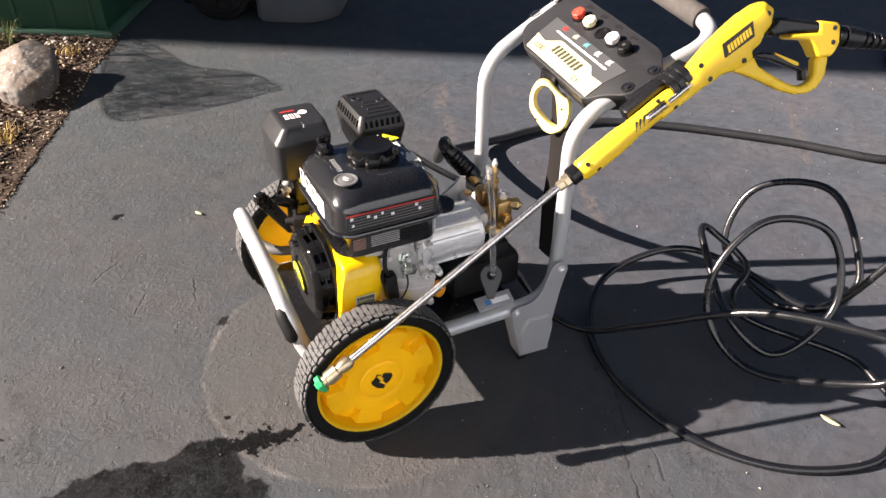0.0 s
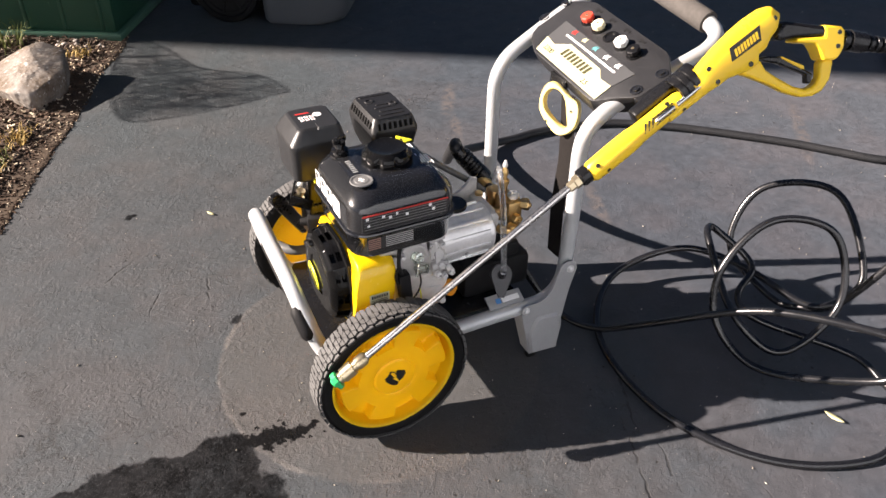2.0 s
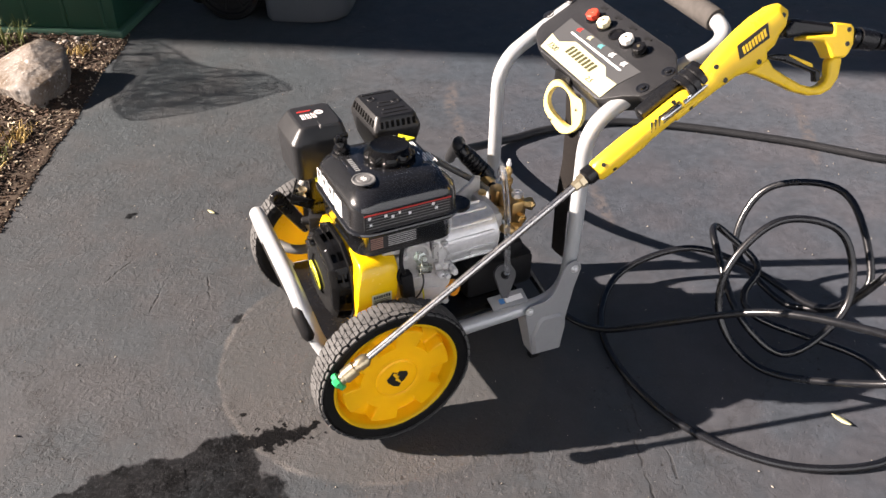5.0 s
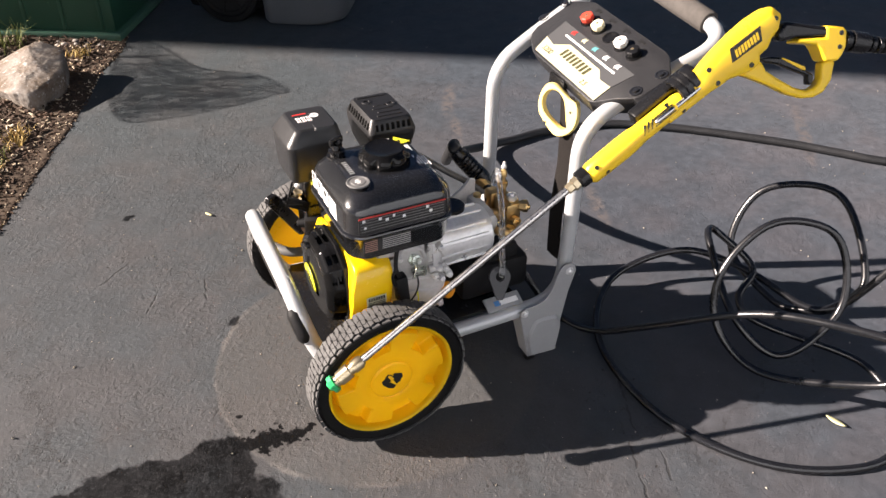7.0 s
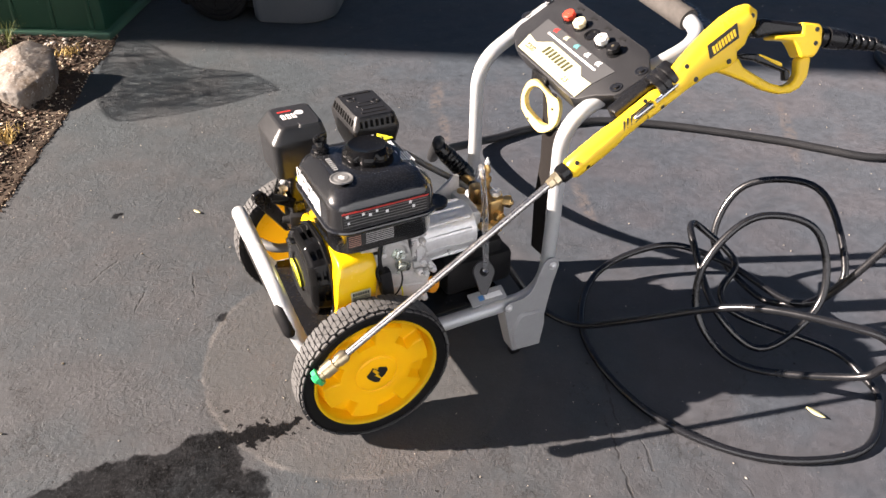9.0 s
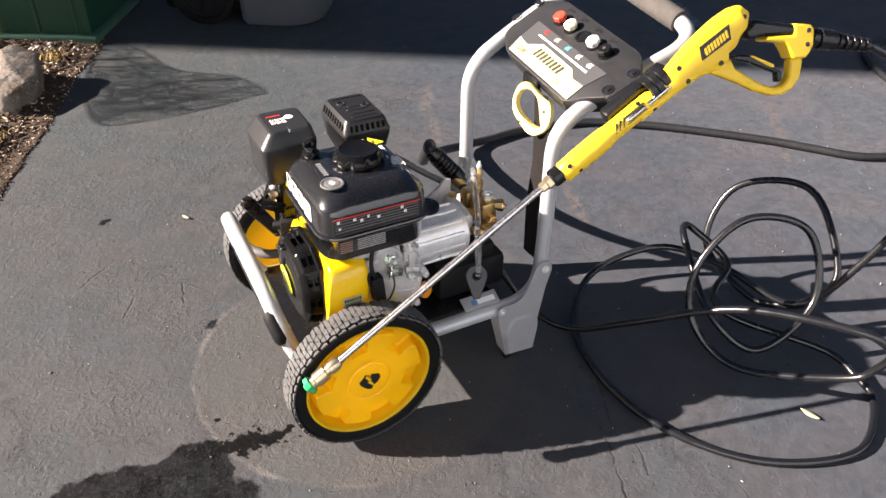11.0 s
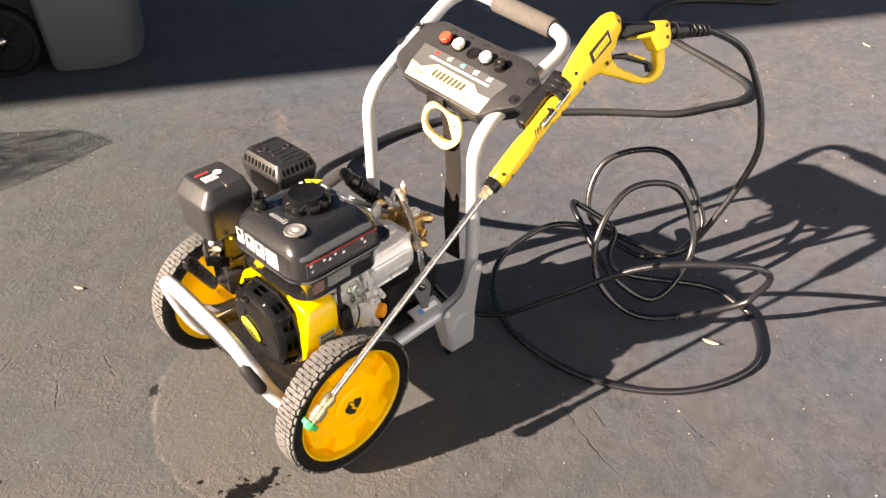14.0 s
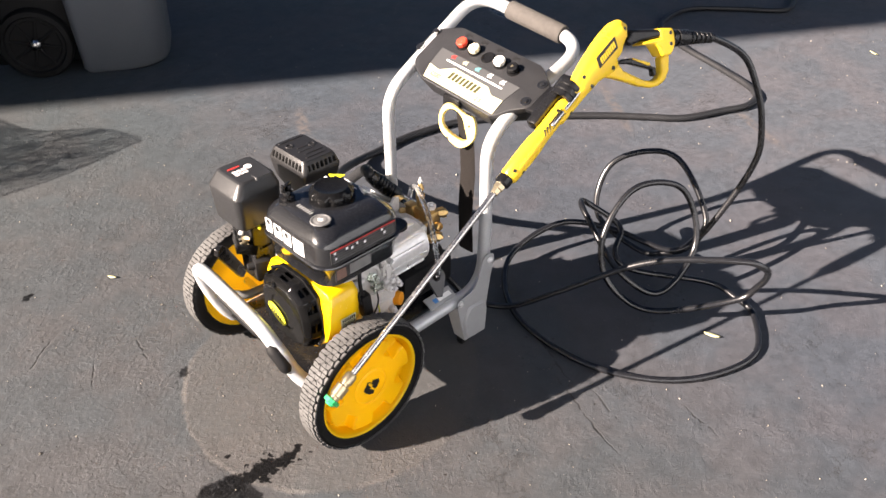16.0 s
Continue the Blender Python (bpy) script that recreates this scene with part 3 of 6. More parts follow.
# a plain pale wall, added behind the camera to bounce light at the washer
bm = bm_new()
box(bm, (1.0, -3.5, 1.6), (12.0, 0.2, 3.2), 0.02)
tagged(part("bounce_wall", bm, material("bounce_wall_paint", (0.61, 0.69, 0.79), 0.8, second=(0.56, 0.64, 0.74), scale=2, bump=0.4)), "unseen pale blue-grey wall added to bounce light onto the washer", "wall", kind="structure")

# ---- pressure washer ----
WASHER = thing("pressure_washer", (0.15, 0.235, 0), "yellow and black petrol pressure washer on a silver tube cart", "pressure washer")
NEAR, FAR = 0.07, 0.382


def wheel(yc, out, xc=0.0):
    """A cart wheel at y = yc (its outer face); out is -1 when that face looks to -y."""
    c = Vector((xc, yc, 0.1475))
    ax = Vector((0, -out, 0))                 # inward
    u, v = Vector((1, 0, 0)), Z
    uu = u if out < 0 else -u
    bm = bm_new()
    lathe(bm, c, ax, [(0.0250, 0.1040), (0.0235, 0.1065), (0.006, 0.1115), (0.001, 0.1135), (0.0, 0.1150), (0.0, 0.1185), (0.008, 0.121), (0.037, 0.121), (0.043, 0.117), (0.042, 0.110), (0.037, 0.104), (0.035, 0.03), (0.035, 0.0)], 72, cap=False)
    rim = part("wheel", bm, WHEEL_YELLOW, WASHER, "solid yellow plastic wheel with six pockets", 40)
    # one moulded sheet: hub, disc and six lobes stand proud of a sunken channel
    turns, radii = 288, [0.0, 0.020, 0.036, 0.0385, 0.0395, 0.0405, 0.0415, 0.043, 0.055, 0.066, 0.069, 0.071, 0.073, 0.075, 0.077, 0.080, 0.084, 0.088, 0.092, 0.096, 0.099, 0.1005, 0.1015, 0.1025, 0.1035, 0.1045, 0.1065]

    def ramp_(x, lo, hi):
        t = min(max((x - lo) / (hi - lo), 0.0), 1.0)
        return t * t * (3 - 2 * t)

    def depth(r, deg):
        if r < 0.043:
            return 0.0005 + 0.0035 * ramp_(r, 0.0375, 0.0400) - 0.0020 * ramp_(r, 0.0405, 0.0430)
        a = abs((deg - 14 + 30) % 60 - 30)
        half = 17.5 - 60 * max(r - 0.080, 0.0) - 14000 * max(r - 0.0965, 0.0) ** 2
        lobe = (1 - ramp_(a, half - 1.5, half + 2.8)) * (1 - ramp_(r, 0.1010, 0.1050))
        disc = 1 - ramp_(r, 0.069, 0.075)
        return 0.0020 + 0.0006 * ramp_(r, 0.043, 0.070) + 0.0215 * (1 - max(lobe, disc))
    bm = bm_new()
    rings = []
    for r in radii:
        ring = []
        for k in range(turns if r else 1):
            a = 2 * math.pi * k / turns
            ring.append(bm.verts.new(c + ax * depth(r, 360 * k / turns) + r * (math.cos(a) * uu + math.sin(a) * v)))
        rings.append(ring)
    for k in range(turns):
        bm.faces.new((rings[0][0], rings[1][k], rings[1][(k + 1) % turns]))
    for a, b in zip(rings[1:], rings[2:]):
        for k in range(turns):
            bm.faces.new((a[k], a[(k + 1) % turns], b[(k + 1) % turns], b[k]))
    part("spoke_disc", bm, WHEEL_YELLOW, rim, angle=60)
    if out < 0:
        o = c - ax * 0.0002
        bm = bm_new()
        prism(bm, [(-0.021, 0.004), (-0.015, 0.010), (-0.009, 0.019), (0.0, 0.014), (0.004, 0.017), (0.018, 0.012), (0.020, 0.004), (0.014, -0.006), (0.008, -0.010), (0.002, -0.019), (-0.008, -0.015), (-0.018, -0.004)], o, uu, v, 0.0006)
        part("emblem", bm, INK, rim, "black shield emblem")
        bm = bm_new()
        prism(bm, [(-0.006, 0.016), (0.0035, 0.004), (0.000, 0.003), (0.0085, -0.012), (0.0060, -0.012), (-0.006, 0.000), (-0.002, 0.001), (-0.0095, 0.013)], o - ax * 0.0006, uu, v, 0.0004)
        prism(bm, [(-0.006, 0.0100), (0.0005, 0.0155), (0.002, 0.0145), (-0.004, 0.0090)], o - ax * 0.0006, uu, v, 0.0004)
        part("emblem_bolt", bm, YELLOW, rim)
    bm = bm_new()
    prof = [(0.006, 0.112), (0.001, 0.119), (-0.003, 0.127), (-0.003, 0.137), (0.002, 0.1445), (0.007, 0.1488), (0.022, 0.1500), (0.037, 0.1488), (0.043, 0.1445), (0.047, 0.137), (0.047, 0.127), (0.044, 0.119), (0.040, 0.112)]
    lathe(bm, c, ax, [(a, 0.121 + (r - 0.121) * 0.85) if r > 0.121 else (a, r) for a, r in prof], 72, cap=False)
    part("tyre", bm, RUBBER, rim, "black rubber tyre")
    bm = bm_new()
    n = 48
    knob = [[(-0.0076, 0.0032), (0.0076, 0.0032), (0.0060, -0.0030), (-0.0060, -0.0030)]]
    half_ = [(-0.0090, 0.0034), (-0.0026, 0.0063), (-0.0006, 0.0063), (-0.0006, -0.0063), (-0.0026, -0.0063), (-0.0090, -0.0034), (-0.0077, 0.0)]
    link = [half_, [(-a, c_) for a, c_ in half_[::-1]]]
    rnd = random.Random(17)
    for s, rad, half, shape in ((0.0000, 0.1400, 0.5, knob), (0.0070, 0.1443, 0.0, link), (0.0170, 0.1453, 0.5, link), (0.0270, 0.1453, 0.0, link), (0.0370, 0.1443, 0.5, link)):
        for k in range(n):
            a = 2 * math.pi * (k + half) / n
            e = Vector((math.cos(a), 0, math.sin(a)))
            t = Vector((-math.sin(a), 0, math.cos(a)))
            v_ = ax if t.cross(ax).dot(e) > 0 else -ax
            g, q = rnd.uniform(0.92, 1.04), rnd.uniform(-0.0009, 0.0009)
            for piece in shape:
                prism(bm, [(a_ * g + c_ * 60 * q, c_ * g - a_ * 60 * q + q) for a_, c_ in piece], c + ax * s + e * rad, t, v_, 0.0030 if shape is knob else 0.0020, 0.0003)
    part("tread", bm, TREAD, rim, "dusty grey tread blocks", 20)
    return rim


wheel(0.003, -1)
wheel(0.513, 1, 0.020)

bm = bm_new()
rod(bm, (0, 0.05, 0.1475), (0.018, 0.48, 0.1475), 0.008)
part("axle", bm, STEEL, WASHER)

# handle: one bent tube from rail to rail
TUBE = 0.0145
hoop = bent([(0.10, NEAR, 0.152), (0.395, NEAR, 0.152), (0.401, NEAR, 0.30), (0.396, NEAR, 0.53), (0.50, NEAR, 0.580), (0.702, NEAR - 0.004, 0.650),
             (0.702, FAR + 0.008, 0.692), (0.50, FAR, 0.590), (0.398, FAR, 0.53), (0.401, FAR, 0.30), (0.395, FAR, 0.152), (0.10, FAR, 0.152)], 0.075, 10)
bm = bm_new()
sweep(bm, hoop, TUBE, 18)
part("handle_frame", bm, SILVER, WASHER, "silver powder-coated tube handle", 60)
g0, g1 = Vector((0.702, 0.126, 0.6578)), Vector((0.702, 0.285, 0.6783))
bm = bm_new()
lathe(bm, g0, g1 - g0, [(0, 0.0160), (0.001, 0.0205), (0.004, 0.0215), ((g1 - g0).length - 0.004, 0.0215), ((g1 - g0).length - 0.001, 0.0205), ((g1 - g0).length, 0.0160)], 24)
part("foam_grip", bm, FOAM, WASHER, "dark grey foam grip sleeve")

# front bumper and rails
bm = bm_new()
BUMP = curve([(0.12, NEAR, 0.150), (0.02, NEAR, 0.150), (-0.05, NEAR, 0.151), (-0.088, NEAR + 0.012, 0.163), (-0.106, NEAR + 0.034, 0.188), (-0.119, NEAR + 0.060, 0.236), (-0.126, 0.185, 0.278), (-0.129, 0.285, 0.300), (-0.129, 0.365, 0.308),
              (-0.125, FAR + 0.016, 0.290), (-0.110, FAR + 0.010, 0.225), (-0.085, FAR, 0.168), (-0.05, FAR, 0.152), (0.12, FAR, 0.150)], 7)
sweep(bm, BUMP, TUBE, 18)
bumper = part("front_bumper", bm, SILVER, WASHER, "silver bent tube bumper", 60)
off = Vector((-0.0065, -0.004, -0.005))
bm = bm_new()
sweep(bm, [v + off for v in BUMP[31:39]], [0.011] + [0.0145] * 6 + [0.011], 14)
part("bumper_pad", bm, MATT, bumper, "black rubber pad", 40)
off = Vector((-0.0075, -0.001, -0.0150))
bm = bm_new()
sweep(bm, [v + off for v in BUMP[41:52]], [0.005] + [0.0075] * 9 + [0.005], 12)
part("bumper_pad", bm, MATT, bumper, "black rubber pad", 40)
off = Vector((-0.0085, -0.0065, -0.0185))
bm = bm_new()
sweep(bm, [v + off for v in BUMP[42:50]], 0.0040, 10, flat=0.5, up=(1, 0, 0.5))
part("bumper_sticker", bm, LEMON, bumper, "yellow strip sticker", 50)


def leg_plate(y, s):
    """A folded grey foot plate; s is the way out."""
    o = [(0.295, 0.146), (0.295, 0.160), (0.298, 0.167), (0.305, 0.170), (0.334, 0.171), (0.350, 0.179), (0.360, 0.196), (0.372, 0.236), (0.377, 0.246), (0.386, 0.252), (0.398, 0.252), (0.409, 0.245), (0.413, 0.230), (0.402, 0.187), (0.391, 0.110), (0.3935, 0.096), (0.3935, 0.084), (0.387, 0.031), (0.320, 0.037)]
    u = X if s < 0 else -X
    pts = o[::-1] if s < 0 else [(-a, b) for a, b in o]
    bm = bm_new()
    prism(bm, pts, (0, y, 0), u, Z, 0.003)
    # folded flanges down both edges of the foot
    for q in ([(0.295, 0.146), (0.320, 0.037)], [(0.3905, 0.090), (0.384, 0.032)]):
        a0, a1 = Vector((q[0][0], y, q[0][1])), Vector((q[1][0], y, q[1][1]))
        w = Vector((0, -s * 0.040, 0))
        th = (a1 - a0).cross(w).normalized() * 0.003
        vs = [bm.verts.new(p) for p in (a0, a1, a1 + w * 0.8, a0 + w, a0 + th, a1 + th, a1 + w * 0.8 + th, a0 + w + th)]
        for f in ((0, 1, 2, 3), (4, 7, 6, 5), (0, 4, 5, 1), (1, 5, 6, 2), (2, 6, 7, 3), (3, 7, 4, 0)):
            bm.faces.new([vs[i] for i in f])
    pl = part("foot_plate", bm, GREY_PLATE, WASHER, "grey painted steel foot plate", bevel=0.0012)
    pad = [(0.312, 0.092), (0.325, 0.127), (0.333, 0.134), (0.377, 0.130), (0.385, 0.120), (0.390, 0.084), (0.385, 0.036), (0.323, 0.041)]
    pts = pad[::-1] if s < 0 else [(-a, b) for a, b in pad]
    bm = bm_new()
    prism(bm, pts, (0, y + s * 0.003, 0), u, Z, 0.006, 0.005)
    part("embossed_panel", bm, GREY_PLATE, pl, bevel=0.0015)
    for x, z in ((0.3015, 0.159), (0.3965, 0.234)):
        bm = bm_new()
        lathe(bm, (x, y + s * 0.003, z), (0, s, 0), [(0, 0.0085), (0.0015, 0.0085), (0.0015, 0.0065), (0.005, 0.006), (0.007, 0.003), (0.007, 0)], 14, cap=False)
        part("bolt", bm, BRIGHT, pl, "zinc bolt")
    bm = bm_new()
    box(bm, (0.345, y - s * 0.028, 0.019), (0.024, 0.020, 0.038), 0.005)
    part("rubber_foot", bm, RUBBER, pl)


leg_plate(NEAR - 0.018, -1)
leg_plate(FAR + 0.018, 1)

# engine bed and what hangs off it
bm = bm_new()
box(bm, (0.111, 0.2325, 0.166), (0.400, 0.30, 0.006), 0.002)
part("engine_plate", bm, BLACK, WASHER, "black steel engine plate")
bm = bm_new()
box(bm, (0.275, 0.215, 0.205), (0.15, 0.19, 0.075), 0.012)
box(bm, (0.285, 0.165, 0.25), (0.09, 0.07, 0.04), 0.01)
part("pump_bracket", bm, MATT, WASHER)
turn_ = Matrix.Rotation(radians(24), 4, "X")
bm = bm_new()
box(bm, (0.272, 0.0845, 0.1735), (0.078, 0.030, 0.004), 0.001, turn_)
sticker_plate = part("side_bracket", bm, GREY_PLATE, WASHER, "grey steel bracket with sticker")
bm = bm_new()
box(bm, (0.284, 0.0825, 0.1751), (0.038, 0.011, 0.001), 0, turn_)
part("white_sticker", bm, DECAL_WHITE, sticker_plate)
bm = bm_new()
box(bm, (0.257, 0.0825, 0.1751), (0.011, 0.011, 0.001), 0, turn_)
part("blue_sticker", bm, DECAL_BLUE, sticker_plate)

# --- engine ---
bm = bm_new()
tub(bm, [(0.07, 0.20, 0.170, 0.060, 0.11, 0.02), (0.07, 0.20, 0.21, 0.056, 0.105, 0.02), (0.07, 0.20, 0.30, 0.054, 0.105, 0.02), (0.07, 0.20, 0.362, 0.05, 0.09, 0.02)])
engine = part("crankcase", bm, CAST, WASHER, "bare cast aluminium engine block")
bm = bm_new()
prism(bm, [(0.045, 0.230), (0.060, 0.205), (0.110, 0.205), (0.132, 0.225), (0.142, 0.270), (0.141, 0.330), (0.132, 0.345), (0.124, 0.366), (0.118, 0.352), (0.100, 0.345), (0.098, 0.366), (0.060, 0.376), (0.044, 0.370), (0.040, 0.350)], (0, 0.104, 0), X, Z, 0.024, 0.003)
part("side_cover", bm, CAST, engine, "cast aluminium crankcase cover", 30, 0.0015)
bm = bm_new()
prism(bm, [(0.103, 0.362), (0.103, 0.330), (0.108, 0.326), (0.120, 0.326), (0.120, 0.352), (0.114, 0.349), (0.112, 0.362)], (0, 0.080, 0), X, Z, 0.006, 0.001)
part("governor_plate", bm, BRIGHT_CAST, engine, "bright notched steel plate")
for a, c_ in (((0.052, 0.300), (0.112, 0.288)), ((0.062, 0.271), (0.126, 0.259)), ((0.060, 0.240), (0.120, 0.232))):
    bm = bm_new()
    rod(bm, (a[0], 0.080, a[1]), (c_[0], 0.080, c_[1]), 0.0034, 0.0030, seg=10)
    part("cover_rib", bm, CAST, engine)
bm = bm_new()
sweep(bm, curve([(0.048, 0.079, 0.352), (0.056, 0.079, 0.364), (0.072, 0.079, 0.366), (0.090, 0.079, 0.358), (0.097, 0.079, 0.340)], 5), 0.0036, 8)
part("cover_rib", bm, CAST, engine, "", 60)
for x, z, r in ((0.124, 0.358, 0.0065), (0.123, 0.314, 0.0085), (0.136, 0.307, 0.0075), (0.116, 0.296, 0.0085), (0.143, 0.294, 0.0080), (0.129, 0.290, 0.0075), (0.125, 0.235, 0.0085), (0.050, 0.238, 0.0080), (0.046, 0.356, 0.0070)):
    bm = bm_new()
    rod(bm, (x, 0.096, z), (x, 0.070, z), r, r * 0.92, seg=16, edge=0.001)
    part("bolt_boss", bm, CAST, engine)
    bm = bm_new()
    lathe(bm, (x, 0.070, z), (0, -1, 0), [(0, r * 0.72), (0.005, r * 0.72), (0.0058, r * 0.58), (0.0058, r * 0.30), (0.0040, r * 0.26), (0.0040, 0)], 6, cap=False)
    part("bolt", bm, BRIGHT, engine)
ZINC = material("zinc_plated_steel", (0.62, 0.66, 0.60), 0.26, 0.9, second=(0.46, 0.48, 0.42), scale=60)
bm = bm_new()
lathe(bm, (0.077, 0.080, 0.341), (0.15, -1, 0.3), [(0, 0.013), (0.003, 0.013), (0.003, 0.0095), (0.011, 0.0095), (0.012, 0.0055), (0.020, 0.0050), (0.020, 0)], 6, cap=False)
part("linkage_nut", bm, ZINC, engine, "bright zinc linkage nut")
bm = bm_new()
box(bm, (0.083, 0.070, 0.320), (0.026, 0.016, 0.014), 0.003, Matrix.Rotation(radians(14), 4, "Y"))
rod(bm, (0.076, 0.066, 0.336), (0.070, 0.062, 0.312), 0.0030, seg=8)
rod(bm, (0.090, 0.064, 0.330), (0.090, 0.064, 0.314), 0.0042, seg=6)
part("linkage_lever", bm, ZINC, engine, "bright zinc linkage lever")
bm = bm_new()
rod(bm, (0.010, 0.084, 0.374), (0.044, 0.084, 0.366), 0.0115, 0.0105, seg=18, edge=0.001)
rod(bm, (0.038, 0.080, 0.350), (0.030, 0.070, 0.336), 0.0065, seg=10)
part("intake_neck", bm, CAST, engine)
bm = bm_new()
box(bm, (0.047, 0.066, 0.298), (0.023, 0.022, 0.056), 0.005, Matrix.Rotation(radians(-6), 4, "Y"))
sweep(bm, curve([(0.043, 0.064, 0.322), (0.036, 0.062, 0.345), (0.040, 0.068, 0.372), (0.055, 0.080, 0.384)], 6), 0.0038, 8)
sweep(bm, curve([(0.036, 0.062, 0.342), (0.029, 0.060, 0.330), (0.032, 0.060, 0.312), (0.042, 0.060, 0.306)], 6), 0.0026, 8)
part("ignition_switch", bm, MATT, engine, "black switch block with cable")
bm = bm_new()
sweep(bm, curve([(0.078, 0.066, 0.312), (0.078, 0.062, 0.296), (0.072, 0.060, 0.280), (0.062, 0.060, 0.268), (0.052, 0.062, 0.268)], 6), 0.0017, 6)
part("wire", bm, INK, engine)
for k in range(2):
    bm = bm_new()
    sweep(bm, curve([(0.054, 0.061, 0.270), (0.060, 0.057 - 0.003 * k, 0.258 - 0.003 * k), (0.071, 0.057 - 0.003 * k, 0.256 - 0.003 * k), (0.077, 0.059, 0.266), (0.075, 0.061, 0.282 + 0.006 * k)], 6), 0.0014, 6)
    part("yellow_wire", bm, LEMON, engine)
bm = bm_new()
lathe(bm, (0.138, 0.100, 0.246), (0.45, -1, 0.1), [(0, 0.010), (0.012, 0.011), (0.016, 0.016), (0.028, 0.014), (0.030, 0.008), (0.030, 0)], 16, cap=False)
part("oil_cap", bm, AMBER, engine, "orange-yellow oil filler cap")

# cylinder head hidden behind the tank, added and sized to fill the ground shadow
bm = bm_new()
box(bm, (0.100, 0.355, 0.275), (0.130, 0.110, 0.110), 0.012)
head = part("cylinder_head", bm, CAST, engine, "unseen cast aluminium cylinder head, added to fill the ground shadow")
for k in range(5):
    bm = bm_new()
    box(bm, (0.100, 0.316 + 0.022 * k, 0.275), (0.144, 0.004, 0.124), 0.002)
    part("cooling_fin", bm, CAST, head)

# blower housing
bm = bm_new()
prof = [(0.076, 0.252), (0.064, 0.285), (0.0585, 0.32), (0.060, 0.350), (0.072, 0.363), (0.092, 0.3665), (0.16, 0.3675), (0.222, 0.3675), (0.252, 0.356), (0.262, 0.33), (0.262, 0.29), (0.25, 0.245), (0.225, 0.215), (0.190, 0.200), (0.150, 0.200), (0.112, 0.213)]
rings = []
for x, k in ((-0.0455, 0.978), (-0.0445, 0.993), (-0.0425, 1.0), (-0.029, 1.0), (0.010, 1.0), (0.024, 0.97), (0.030, 0.93)):
    rings.append([(x + (max(0.0, b - 0.325) * 0.22 if x < -0.03 else 0.0), 0.165 + (a - 0.165) * k - 0.003 * (a < 0.1), 0.28 + (b - 0.28) * k) for a, b in prof])
loft(bm, rings)
blower = part("blower_housing", bm, YELLOW_PAINT, WASHER, "glossy yellow engine shroud", 50)
o = Vector((-0.004, 0.0553, 0.290))
bar_sheet("sticker", [(0, 0.002, 0.036, 0.024)], o, X, Z, DECAL_CREAM, blower)
o = o + Vector((0, -0.0008, 0))
bar_sheet("sticker_print", [(-0.0135 + 0.0045 * k, 0.0085, 0.0032, 0.0065) for k in range(7)] + [(0, 0.002 - 0.0035 * k, 0.031, 0.0012) for k in range(4)], o, X, Z, INK, blower)

# recoil starter: a faceted cover with true openings
RC = Vector((-0.050, 0.165, 0.294))
CORNERS = ((0.40, 1.0), (-0.40, 1.0), (-0.86, 0.70), (-1.0, 0.22), (-1.0, -0.40), (-0.78, -0.82), (-0.40, -1.0), (0.40, -1.0), (0.78, -0.82), (1.0, -0.40), (1.0, 0.22), (0.86, 0.70))


def dome(x, k):
    out = []
    for (a, c), (a2, c2) in zip(CORNERS, CORNERS[1:] + CORNERS[:1]):
        for t in (0.0, 0.07, 0.13, 0.30, 0.70, 0.87, 0.93):
            out.append((x, RC.y + k * 0.082 * (a + (a2 - a) * t), RC.z + k * 0.0775 * (c + (c2 - c) * t)))
    return out


bm = bm_new()
loft(bm, [dome(-0.041, 1.05), dome(-0.0475, 1.05), dome(-0.0485, 1.03), dome(-0.0488, 0.99), dome(-0.0495, 0.985), dome(-0.0575, 0.975), dome(-0.0605, 0.97), dome(-0.0685, 0.935), dome(-0.071, 0.92), dome(-0.0775, 0.82), dome(-0.0788, 0.79), dome(-0.0792, 0.75), dome(-0.0792, 0.45), dome(-0.0768, 0.42), dome(-0.0768, 0.1)])
bm.faces.ensure_lookup_table()
holes = [bm.faces[level * 84 + k] for level in (4, 6) for k in range(84) if k % 7 == 3 and k // 7 in (0, 1, 2, 3, 4, 5, 6, 10, 11)]
bmesh.ops.inset_individual(bm, faces=holes, thickness=0.0007, use_even_offset=True)
for f in holes:
    d_ = Vector((0, f.calc_center_median().y - RC.y, f.calc_center_median().z - RC.z)).normalized()
    for v in f.verts:
        v.co += (-d_ * 0.9 + X * 0.4) * 0.009
recoil = part("recoil_starter", bm, GLOSS_PLASTIC, WASHER, "glossy black vented recoil starter cover", 38)
bm = bm_new()
prism(bm, [(0.030 * math.cos(2 * math.pi * k / 28), 0.0150 * math.sin(2 * math.pi * k / 28)) for k in range(28)], RC + Vector((-0.0288, 0.021, -0.016)), Vector((0, -0.87, -0.49)), Vector((0, -0.49, 0.87)), 0.0022, 0.0005)
part("badge", bm, LEMON, recoil, "oval lemon-yellow badge")
bar_sheet("badge_print", [(-0.014 + 0.007 * k, 0.0, 0.004, 0.009) for k in range(5)], RC + Vector((-0.0311, 0.021, -0.016)), Vector((0, -0.87, -0.49)), Vector((0, -0.49, 0.87)), DECAL_OLIVE, recoil)
bm = bm_new()
box(bm, RC + Vector((-0.0300, 0.030, 0.050)), (0.012, 0.040, 0.012), 0.004, Matrix.Rotation(radians(-30), 4, "X"))
part("pull_grip", bm, GLOSS_PLASTIC, recoil, "black starter grip")

